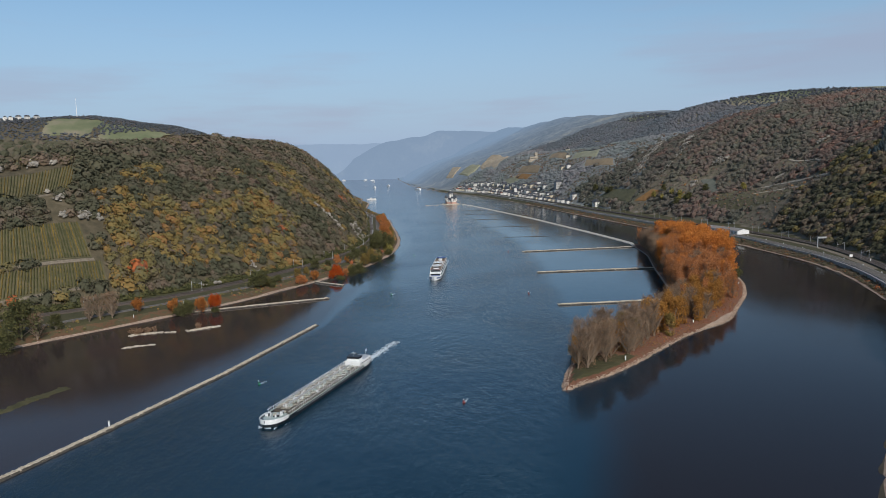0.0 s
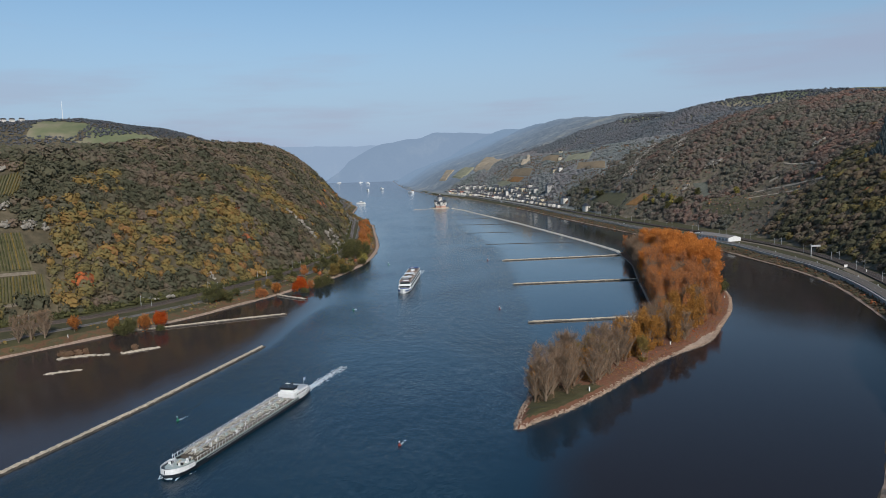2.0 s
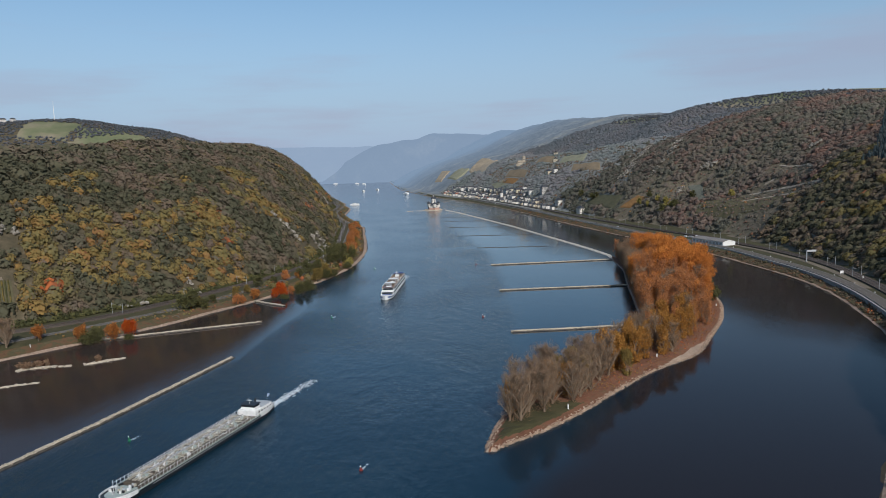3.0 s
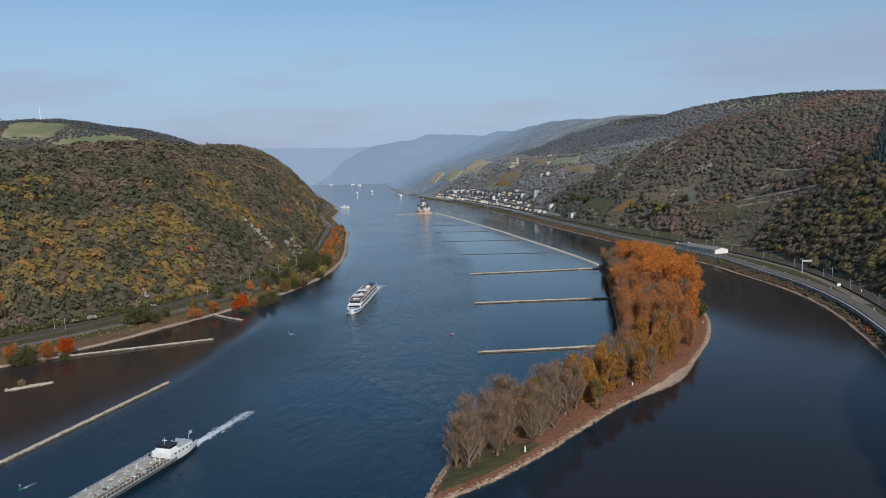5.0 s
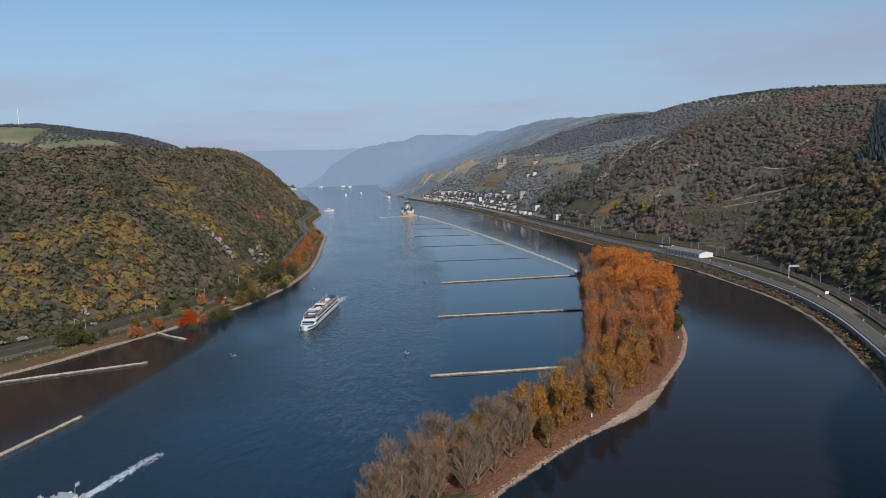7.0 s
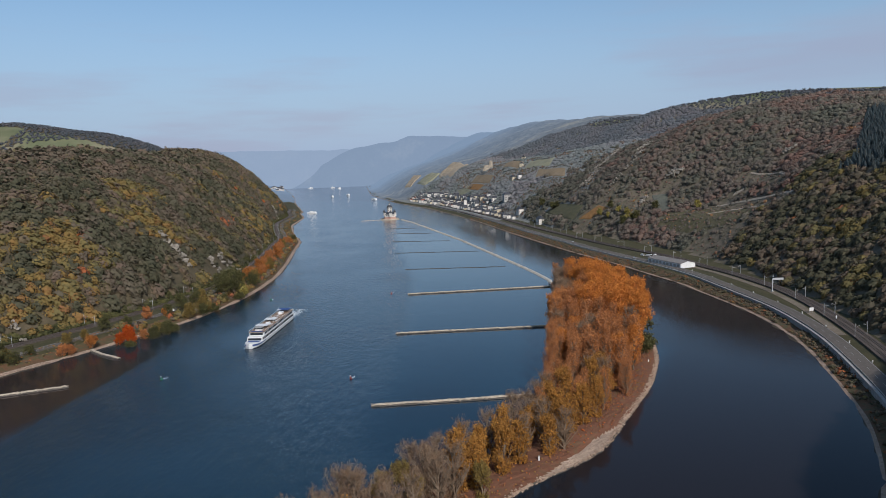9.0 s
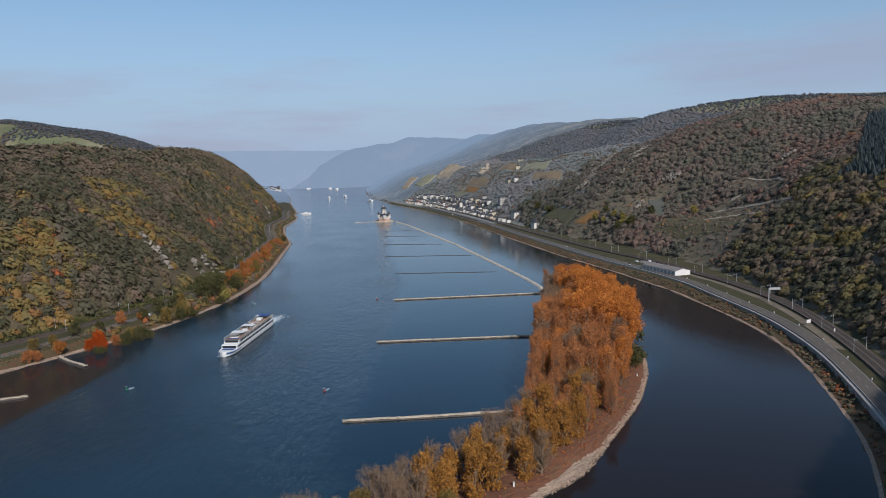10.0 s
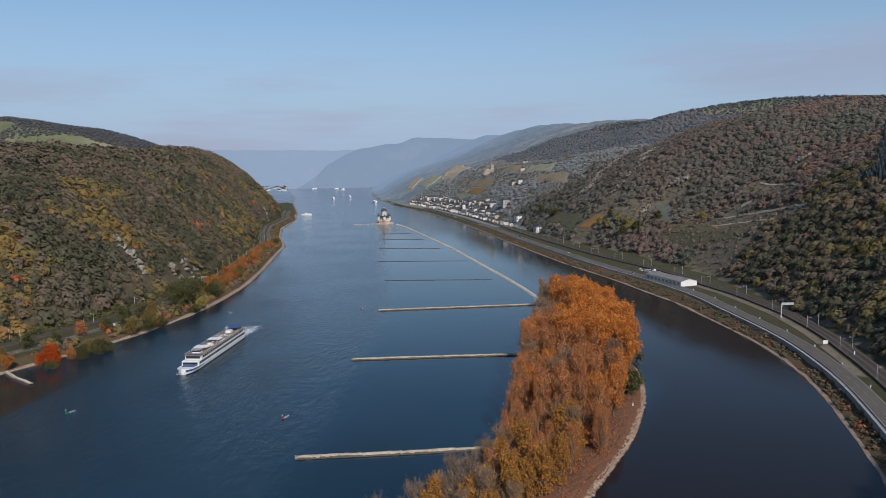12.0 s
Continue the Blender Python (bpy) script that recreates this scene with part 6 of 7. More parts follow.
def tree(label, height, spread, limbs, twigs, upright, leaf, each, size, loose, seed, group, bark=None, thicken=1.0, clear=0.18, slim=1.0, skirt=0):
    rng = np.random.default_rng(seed)
    segs, tips = branches(rng, height, spread, limbs, twigs, upright, height * 0.018 + 0.08, clear)
    # low shoots and suckers round the foot
    tips += [np.array([spread * 0.75 * math.sqrt(q) * math.cos(w), spread * 0.75 * math.sqrt(q) * math.sin(w), rng.uniform(0.4, 0.2 * height)]) for q, w in rng.uniform(0, 1, (skirt, 2)) * (1, 6.283)]
    ob = thing("tree", label, "tree", group)
    v, f = wood_mesh([g for k, g in enumerate(segs) if each < 3 or g[2] > 0.071 or (each < 8 and k % 2)], thicken)
    v[:, 2] -= 0.3
    link_mesh("trunk", v, f, [bark or BARK], ob, smooth=True)
    if leaf:
        v, f, t = leaf_mesh(rng, tips, each, size, loose, height * clear * 0.5 if skirt == 0 else 0.1, slim)
        link_mesh("crown", v, f, [leaf], ob, tint=t)
    ob.matrix_basis = pose(0, -900, -60)
    return ob


def plant(kinds, kind, x, y, z, rng, scale=1.0):
    variants = kinds[kind]
    ob = variants[int(rng.integers(0, len(variants)))]
    s = scale * rng.uniform(0.9, 1.1)
    return copy_thing(ob, pose(x, y, z - 0.1, 0, 0, rng.uniform(0, 360)) @ Matrix.Diagonal((s, s, s * rng.uniform(0.94, 1.06), 1)))


ISLE = "trees on the river island"
ISLE_KINDS = {
    "poplar": [tree("tall poplar in glowing orange autumn leaf on the island", 32, 6.4, 46, 5, 1.75, LEAF_ORANGE, 17, 0.66, 0.72, 500 + k, ISLE, clear=0.10) for k in range(3)],
    "rust": [tree("tall tree with thin rust-brown leaves on the island", 27, 4.8, 44, 7, 1.8, LEAF_RUST, 6, 0.78, 0.62, 510 + k, ISLE, TWIG, 1.35, clear=0.06, slim=0.5, skirt=60) for k in range(3)],
    "ochre": [tree("ochre-leaved tree on the island bank", 19, 4.2, 34, 5, 1.6, LEAF_OCHRE, 11, 0.62, 0.6, 520 + k, ISLE, TWIG, clear=0.05, skirt=50) for k in range(3)],
    "bare": [tree("bare grey-brown tree with fine twigs on the island", 22, 5.6, 46, 10, 1.55, TWIG_SPRAY, 2, 1.6, 0.55, 530 + k, ISLE, TWIG, 1.5, clear=0.02, slim=0.09, skirt=70) for k in range(3)],
    "olive": [tree("olive-yellow tree thinning on the island bank", 17, 4.4, 32, 5, 1.5, LEAF_OLIVE, 11, 0.62, 0.6, 550 + k, ISLE, TWIG, clear=0.05, skirt=50) for k in range(2)],
    "willow": [tree("green willow leaning over the water at the island", 15, 6.0, 26, 5, 0.35, LEAF_GREEN, 9, 1.0, 0.8, 540, ISLE, clear=0.08)],
    "bush": [tree("dark green bush on the island", 8, 4.6, 20, 4, 0.5, LEAF_GREEN, 9, 0.9, 0.7, 541, ISLE, clear=0.05)],
    "rustbush": [tree("rust-brown bush on the island", 7, 4.0, 20, 5, 0.6, LEAF_RUST, 6, 0.8, 0.7, 542, ISLE, TWIG, clear=0.04)],
}


def wood_the_island():
    rng = np.random.default_rng(77)
    for y in np.arange(363, 872, 10.0):
        w, e = float(ISLAND_WEST(y)), float(ISLAND_EAST(y))
        gap = 8.2 if y < 470 else 9.0
        edge = 7 if y < 440 else 12 if y < 520 else 9 if y < 640 else 6
        for x in np.arange(w + 5.0, max(e - edge, w + 3), gap):
            x2, y2 = x + rng.uniform(-2.5, 2.5), y + rng.uniform(-3, 3)
            u = (x - w) / max(e - w, 1)
            r = rng.random()
            if y < 411:
                kind, s = ("bare", 0.92) if r < 0.9 else ("ochre", 0.8)
            elif y < 425:
                kind, s = ("bare", 0.85) if r < 0.6 else ("olive", 0.75)
            elif y < 440:
                kind, s = ("bare", 0.8) if u < 0.3 or r < 0.35 else ("olive", 0.85) if r < 0.55 else ("ochre", 0.85)
            elif y < 480:
                kind, s = ("bare", 0.85) if u < 0.25 or r < 0.15 else ("olive", 0.85) if r < 0.25 else ("ochre", 0.92)
            elif y < 512:
                kind, s = ("bare", 0.85) if u < 0.2 or r < 0.15 else ("ochre", 0.9) if r < 0.4 else ("rust", 0.62)
            elif y < 550:
                kind, s = ("rust", 0.68) if r < 0.6 else ("bare", 0.85) if r < 0.85 else ("ochre", 1.0)
            elif y < 625:
                kind, s = ("rust", 0.9) if r < 0.75 else ("bare", 1.15) if r < 0.85 else ("poplar", 0.75)
            elif y < 800:
                kind, s = ("bare", 1.05) if u < 0.3 and y > 690 else ("poplar", 1.0) if u > 0.5 or r < 0.35 else ("rust", 1.1)
            else:
                kind, s = ("bare", 0.95) if r < 0.7 else ("rust", 0.75)
            plant(ISLE_KINDS, kind, x2, y2, float(island_z(x2, y2)), rng, s)
    for x, y, kind, s in ((74, 396, "willow", 0.85), (251, 614, "bush", 1.25), (247, 606, "bush", 1.1), (263, 668, "willow", 1.1), (266, 690, "willow", 1.2), (118, 446, "olive", 0.6), (200, 520, "rustbush", 1), (210, 540, "rustbush", 1), (222, 562, "rustbush", 1), (236, 590, "rustbush", 0.9), (92, 398, "rustbush", 0.7), (104, 412, "rustbush", 0.8)):
        plant(ISLE_KINDS, kind, x, y, float(island_z(x, y)), rng, s)


wood_the_island()

BANKSIDE = "trees on the river banks"
BANK_KINDS = {
    "red": [tree("flaming red maple beside the riverside road", 11, 4.6, 26, 5, 0.8, LEAF_RED, 14, 0.64, 0.65, 560, BANKSIDE, clear=0.1)],
    "orange": [tree("amber-orange tree on the river bank", 9.5, 4.0, 24, 5, 0.8, LEAF_AMBER, 13, 0.62, 0.6, 561 + k, BANKSIDE, clear=0.1) for k in range(2)],
    "olive": [tree("olive-green broadleaf tree on the river bank", 13, 5.2, 28, 5, 0.75, LEAF_GREEN, 14, 0.66, 0.75, 564 + k, BANKSIDE, clear=0.08) for k in range(2)],
    "ochre": [tree("ochre-yellow tree on the river bank", 11, 4.4, 26, 5, 0.8, LEAF_OLIVE, 14, 0.62, 0.65, 567 + k, BANKSIDE, clear=0.08) for k in range(2)],
    "rust": [tree("rust-brown tree on the river bank", 9, 4.0, 24, 5, 0.8, LEAF_RUST, 12, 0.6, 0.6, 570, BANKSIDE, clear=0.08)],
    "bare": [tree("bare grey tree on the river bank", 12, 3.8, 34, 10, 1.5, TWIG_SPRAY, 2, 1.1, 0.4, 572, BANKSIDE, TWIG, 1.3, clear=0.03, slim=0.09)],
    "yellow": [tree("pale yellow broadleaf tree at the hill foot", 11, 4.4, 24, 5, 0.6, LEAF_YELLOW, 9, 0.9, 0.7, 580 + k, BANKSIDE, clear=0.08) for k in range(2)],
    "bush": [tree("rounded green bush on the river bank", 5.5, 3.6, 20, 4, 0.6, LEAF_GREEN, 14, 0.55, 0.55, 574 + k, BANKSIDE, clear=0.03) for k in range(2)],
}


def wood_the_banks():
    rng = np.random.default_rng(78)
    put = lambda k, x, y, s=1.0: plant(BANK_KINDS, k, x, y, float(ground_z(x, y)), rng, s)
    for k, x, y, s in (("olive", -280, 466, 1.7), ("bare", -272, 470, 1.5), ("olive", -276, 440, 1.3), ("ochre", -296, 462, 1.1), ("olive", -302, 470, 1.0), ("olive", -268, 486, 0.8), ("bare", -250, 513, 1.5), ("bare", -244, 519, 1.4), ("bare", -255, 507, 1.4), ("bare", -247, 524, 1.2), ("orange", -232, 535, 1.0), ("orange", -209, 546, 1.1), ("bush", -202, 541, 1.4), ("olive", -197, 545, 0.75), ("orange", -190, 553, 1.3), ("red", -182, 560, 1.0), ("bush", -179, 553, 0.9),
                        ("olive", -162, 635, 1.1), ("bush", -168, 628, 1.5), ("bush", -155, 640, 1.3), ("rust", -135, 664, 0.9), ("rust", -131, 668, 0.8), ("orange", -124, 684, 1.0), ("red", -106, 702, 1.25), ("red", -102, 697, 0.9), ("red", -109, 694, 0.8), ("rust", -98, 712, 0.9), ("olive", -91, 712, 0.85), ("olive", -86, 725, 0.9), ("ochre", -94, 728, 0.8), ("bush", -84, 735, 1.2), ("bush", -100, 690, 1.0),
                        ("ochre", -85, 775, 1.1), ("ochre", -80, 799, 1.25), ("olive", -78, 790, 0.9), ("bush", -74, 806, 1.3), ("orange", -104, 772, 0.7), ("olive", -75, 878, 1.6), ("olive", -82, 864, 1.5), ("olive", -79, 890, 1.4), ("ochre", -72, 892, 1.2), ("yellow", -65, 874, 1.0), ("yellow", -69, 884, 0.9), ("bush", -66, 862, 1.2), ("orange", -76, 930, 1.5), ("orange", -79, 944, 1.3), ("ochre", -70, 938, 1.2), ("olive", -68, 922, 1.1), ("rust", -78, 962, 1.4), ("orange", -75, 975, 1.1), ("rust", -74, 990, 1.3), ("orange", -79, 1003, 1.4), ("rust", -82, 1030, 1.3), ("ochre", -76, 1040, 1.1), ("orange", -86, 1062, 1.3), ("rust", -90, 1100, 1.4), ("orange", -90, 1148, 1.4), ("rust", -98, 1190, 1.4), ("rust", -104, 1240, 1.3), ("rust", -109, 1307, 1.4), ("orange", -75, 1019, 0.9)):
        put(k, x, y, s)
    for y in np.arange(640, 1400, 19):
        d = rng.uniform(11, 27 if y > 900 else 24)
        x = float(WEST_SHORE(y)) - d
        k = rng.choice(["bush", "olive", "ochre", "rust"], p=[0.5, 0.2, 0.2, 0.1]) if y < 940 else rng.choice(["orange", "ochre", "rust", "bush", "olive"], p=[0.3, 0.25, 0.2, 0.15, 0.1])
        put(str(k), x, y + rng.uniform(-3, 3), rng.uniform(0.6, 0.95))
    # the east hill foot
    for x, y, k, s in ((480, 1146, "yellow", 0.95), (478, 1137, "yellow", 0.75), (384, 1302, "yellow", 0.9), (391, 1276, "yellow", 0.9), (404, 1264, "yellow", 0.95), (410, 1240, "yellow", 1.0), (412, 1218, "yellow", 1.0), (406, 1229, "yellow", 0.85), (342, 1491, "olive", 1.1), (334, 1560, "olive", 1.1), (348, 1480, "olive", 0.9), (399, 1295, "olive", 0.9), (415, 1210, "olive", 1.0), (400, 1225, "olive", 1.0), (440, 1200, "olive", 0.9)):
        put(k, x, y, s)


wood_the_banks()

# the pattern trees are not part of the place
for kinds in (ISLE_KINDS, BANK_KINDS):
    for variants in kinds.values():
        for pattern in variants:
            for ob in (*pattern.children_recursive, pattern):
                bpy.data.objects.remove(ob)


# low scrub on the east bank below the road, and hedges at the west foot
def scrub():
    rng = np.random.default_rng(79)
    p = np.stack([rng.uniform(0, 1, 5600), rng.uniform(-150, 1750, 5600)], 1)
    lo, hi = 2.6, 13.5
    p[:, 0] = EAST_SHORE(p[:, 1]) + lo + (hi - lo) * p[:, 0]
    keep = rough_noise(p[:, 0], p[:, 1], 16, 17) > 0.34
    p = p[keep]
    size = np.clip(rng.lognormal(0.1, 0.4, len(p)), 0.4, 2.4)
    scatter_crowns("bank_scrub", p, size, size * 1.4, np.where(rng.random(len(p)) < 0.1, 0.9, rng.uniform(0.1, 0.48, len(p))), (1,), LEAF_WEST, "low brown and green scrub on the stony bank", 21, leaves=9)
    p = np.stack([rng.uniform(0, 1, 3600), 430 + 1770 * rng.random(3600) ** 1.7], 1)
    p[:, 0] = WEST_SHORE(p[:, 1]) - WEST_FLAT(p[:, 1]) + 5 - 9 * p[:, 0]
    size = rng.uniform(1.3, 3.2, len(p))
    scatter_crowns("hill_foot_scrub", p, size, size * 1.7, rng.uniform(0.0, 0.8, len(p)), (1,), LEAF_GREEN, "dark green scrub along the foot of the slope", 22, leaves=14)
    p = np.stack([rng.uniform(0, 1, 2200), rng.uniform(470, 2250, 2200)], 1)
    p[:, 0] = WEST_SHORE(p[:, 1]) - 7 - 20 * p[:, 0]
    p = p[rough_noise(p[:, 0], p[:, 1], 18, 19) > 0.5]
    size = rng.uniform(0.6, 1.6, len(p))
    scatter_crowns("bank_scrub", p, size, size * 1.4, rng.uniform(0.2, 0.95, len(p)), (1,), LEAF_WEST, "low autumn scrub on the river bank", 23)
    # a thicket of small autumn trees between the west road and the river
    p = np.stack([rng.uniform(0, 1, 1000), rng.uniform(700, 1750, 1000)], 1)
    p[:, 0] = WEST_SHORE(p[:, 1]) - 8 - np.where(p[:, 1] < 1100, 20, 9) * p[:, 0]
    p = p[(p[:, 1] > 900) | (rough_noise(p[:, 0], p[:, 1], 40, 29) > 0.52)]
    size = rng.uniform(2.0, 4.6, len(p))
    scatter_crowns("bank_thicket", p, size, size * 1.8, np.clip(rng.normal(0.54, 0.24, len(p)), 0, 0.95), (1,), LEAF_WEST, "thicket of small autumn trees on the river bank", 26, leaves=14)
    # tufts and fallen branches on the island shore
    y = rng.uniform(360, 700, 900)
    u = rng.uniform(3, 15, 900)
    p = np.stack([ISLAND_EAST(y) - u, y], 1)
    p = p[p[:, 0] > ISLAND_WEST(y) + 3]
    p = p[(p[:, 1] > 395) & (ISLAND_EAST(p[:, 1]) - p[:, 0] > spit_width(p[:, 1]) + 2)]
    size = rng.uniform(0.25, 0.65, len(p))
    scatter_crowns("island_scrub", p, size, size * 1.5, rng.uniform(0.84, 0.96, len(p)), (1,), LEAF_WEST, "low rust-brown scrub on the island shore", 27, 0.3, island_z(p[:, 0], p[:, 1]))
    # loose rubble on the walls and groynes, and stones along the island's edge
    xy, zz, dry = [], [], []
    for line, half, tall in WALL_LINES:
        if not tall:
            continue
        line = np.array(line, float)
        seg = np.r_[0, np.cumsum(np.hypot(*np.diff(line, axis=0).T))]
        n = int(min(seg[-1], 420) * 2.2)
        s = rng.uniform(0, seg[-1], n)
        c = np.stack([np.interp(s, seg, line[:, k]) for k in (0, 1)], 1)
        u = rng.uniform(-0.62, 0.62, n)
        t = (line[-1] - line[0]) / np.hypot(*(line[-1] - line[0]))
        xy.append(c + np.outer(u * half, (-t[1], t[0])))
        zz.append(np.interp(np.abs(u), [0, 0.22, 0.5, 0.8], [1.25, 1.25, 0.75, 0.0]) - 0.1)
    xy, zz = np.concatenate(xy), np.concatenate(zz)
    size = rng.uniform(0.22, 0.6, len(xy))
    scatter_crowns("loose_rubble", xy, size, size * 1.2, rng.uniform(0, 1, len(xy)), (1,), STONE, "loose pale rubble on the walls and groynes", 28, 0.5, zz)
    y = np.r_[rng.uniform(338, 640, 1500), rng.uniform(338, 400, 300)]
    east = np.r_[np.ones(1500, bool), np.zeros(300, bool)]
    p = np.stack([np.where(east, ISLAND_EAST(y) - rng.uniform(-0.5, 2.2, len(y)), ISLAND_WEST(y) + rng.uniform(-0.5, 3.0, len(y))), y], 1)
    size = rng.uniform(0.2, 0.75, len(p))
    scatter_crowns("shore_stones", p, size, size * 1.1, rng.uniform(0, 1, len(p)), (1,), BEACH, "tan stones along the island shore", 29, 0.5, island_z(p[:, 0], p[:, 1]))
    # bushes in the clearings of the east slope
    p = jittered(150, 800, 600, 2500, 4.4, 24)
    d = p[:, 0] - EAST_SHORE(p[:, 1])
    f = d - EAST_FLAT(p[:, 1])
    free = open_ground(p[:, 0], p[:, 1]) & (f > 3) & (f < 420) & (rng.random(len(p)) < 0.8)
    for poly, *_ in EAST_VINES:
        free &= ~inside(poly, p[:, 0], p[:, 1], 0.06)
    p = p[free] + rng.uniform(-2, 2, (int(free.sum()), 2))
    size = np.clip(rng.lognormal(0.45, 0.5, len(p)), 0.5, 3.4)
    scatter_crowns("hill_scrub", p, size, size * 1.5, np.clip(rng.normal(0.5, 0.25, len(p)), 0, 1), (1,), LEAF_EAST, "brown and grey-green scrub in the clearings", 25, leaves=8)


scrub()

# ---- river castle ----
PLASTER = surface("white_plaster", [(0.3, (0.56, 0.52, 0.46)), (0.7, (0.74, 0.70, 0.64))], 0.3, 0.85, 0.2, 2, 0.05, 0.2)
PINK = surface("pink_stone", [(0.3, (0.42, 0.25, 0.19)), (0.7, (0.58, 0.38, 0.30))], 0.3, 0.85, 0.3, 2, 0.05, 0.2)
SLATE = surface("slate_roof", [(0.3, (0.035, 0.037, 0.042)), (0.7, (0.075, 0.077, 0.085))], 0.6, 0.6, 0.3, 3, 0.1, 0.2)
OLDSTONE = surface("old_castle_stone", [(0.3, (0.24, 0.20, 0.15)), (0.7, (0.42, 0.36, 0.28))], 0.3, 0.9, 0.5, 1.5, 0.05, 0.3)
TILE = surface("red_tile_roof", [(0.3, (0.16, 0.065, 0.045)), (0.7, (0.26, 0.11, 0.075))], 0.5, 0.8, 0.3, 2, 0.08, 0.3)


def ring(n, rx, ry, turn=0.0, cx=0.0, cy=0.0):
    return [(cx + rx * math.cos(turn + 6.28319 * k / n), cy + ry * math.sin(turn + 6.28319 * k / n)) for k in range(n)]


def turret(parent, x, y, r, z0, z1, tip, name="turret"):
    body = part(name, prism(ring(8, r, r, 0.39, x, y), z0, z1), PLASTER, parent)
    part("turret_roof", rod((x, y, z1), (x, y, tip), r * 1.25, 0.08, 8), SLATE, body, "dark slate cone roof")
    part("window", box(x - 0.5, y - r * 0.96 - 0.08, z1 - 2.2, x + 0.5, y - r * 0.90, z1 - 0.9), GLASS, body)


def river_castle():
    ob = thing("river_castle", "white and pink toll castle with slate turrets on a rock islet", "castle", at=pose(24, 1842, 0, 0, 0, 6))
    hex_out = [(0, -27), (12.5, -15), (12.5, 17), (4, 24), (-4, 24), (-12.5, 17), (-12.5, -15)]
    part("islet", prism([(x * 1.9, y * 1.45) for x, y in hex_out], -2, 1.8, inset=0.2), STONE, ob, "pale rock islet")
    part("curtain_base", prism(hex_out, 1.2, 7.0, inset=0.02), PINK, ob, "pink-red stone base")
    wall = part("curtain_wall", prism([(x * 0.985, y * 0.985) for x, y in hex_out], 7.0, 13.0), PLASTER, ob)
    part("wall_walk_roof", prism([(x * 1.06, y * 1.04) for x, y in hex_out], 13.0, 17.0, inset=0.42), SLATE, ob, "dark slate wall-walk roof")
    for x, y in ((0, -25.5), (11.8, -14), (-11.8, -14), (11.8, 5), (-11.8, 5), (11.8, 16), (-11.8, 16)):
        turret(ob, x, y, 2.6 if y > -20 else 3.4, 8.5, 16.5, 22.0)
    tower = part("keep", prism(ring(5, 6.4, 6.4, 1.57, 0, 3), 7, 27.5), PLASTER, ob, "white pentagonal keep")
    bulb = bmesh.new()
    last = None
    for z, r in ((27.5, 7.2), (29.0, 6.9), (31.0, 5.4), (32.6, 3.2), (33.6, 2.0)):
        v = [bulb.verts.new((x, y, z)) for x, y in ring(8, r, r, 0.39, 0, 3)]
        if last:
            for k in range(8):
                bulb.faces.new((last[k], last[(k + 1) % 8], v[(k + 1) % 8], v[k]))
        last = v
    bulb.faces.new(last)
    part("keep_roof", bulb, SLATE, tower, "dark bulbous slate roof")
    part("lantern", prism(ring(8, 1.5, 1.5, 0.39, 0, 3), 33.5, 36.0), PLASTER, tower)
    part("lantern_roof", rod((0, 3, 36.0), (0, 3, 39.0), 1.9, 0.05, 8), SLATE, tower)
    for x, z in ((-2.4, 20), (2.4, 20), (-2.4, 24), (2.4, 24)):
        part("window", box(x - 0.6, -3.4, z, x + 0.6, -2.0, z + 1.7), GLASS, tower)
    for s in (-1, 1):
        for k, (x, y) in enumerate(((4.2, -22.9), (8.2, -19.1), (12.45, -8), (12.45, 0), (12.45, 10))):
            part("window", box(s * x - 0.55, y - 0.5, 9.4, s * x + 0.55, y + 0.5, 10.9), GLASS, wall)


river_castle()
stone_wall([(-42, 1822), (-20, 1826), (8, 1834)], 2.2, "low stone spur beside the castle islet", SUNKEN, STONE, 0.3, 41)


def hill_castle():
    x, y = 286, 2212
    z = float(ground_z(x, y)) - 3
    ob = thing("hill_castle", "tan stone hill castle with a tall square keep above the town", "castle", at=pose(x, y, z, 0, 0, 8) @ Matrix.Diagonal((0.72, 0.72, 0.8, 1)))
    keep = part("keep", box(2, -6, 0, 14, 7, 33, 0.3), OLDSTONE, ob)
    for k in range(4):
        part("merlon", box(2.2 + k * 3.2, -6.1, 33, 3.9 + k * 3.2, -5.0, 34.8, 0.05), OLDSTONE, keep)
        part("window", box(4.5 + (k % 2) * 5.5, -6.1, 10 + (k // 2) * 11, 6.2 + (k % 2) * 5.5, -5.9, 13 + (k // 2) * 11), GLASS, keep)
    part("great_hall", box(-19, -5, 0, 2, 6, 19, 0.3), OLDSTONE, ob)
    for k in range(5):
        part("window", box(-17 + k * 4, -5.1, 10, -15.2 + k * 4, -4.9, 13), GLASS, ob)
    part("curtain_wall", box(-26, -11, -2, 20, -9.5, 8, 0.2), OLDSTONE, ob)
    part("gatehouse", box(16, -13, -2, 27, -4, 10, 0.2), PLASTER, ob)
    part("gatehouse_roof", prism([(15.5, -13.5), (27.5, -13.5), (27.5, -3.5), (15.5, -3.5)], 10, 14, inset=0.55), SLATE, ob)


hill_castle()


# ---- the town below the castle ----
WALLS = [PLASTER, surface("cream_plaster", [(0.3, (0.48, 0.41, 0.29)), (0.7, (0.62, 0.54, 0.40))], 0.3, 0.85, 0.2, 2, 0.05, 0.2), surface("grey_plaster", [(0.3, (0.30, 0.29, 0.27)), (0.7, (0.42, 0.40, 0.37))], 0.3, 0.85, 0.2, 2, 0.05, 0.2)]


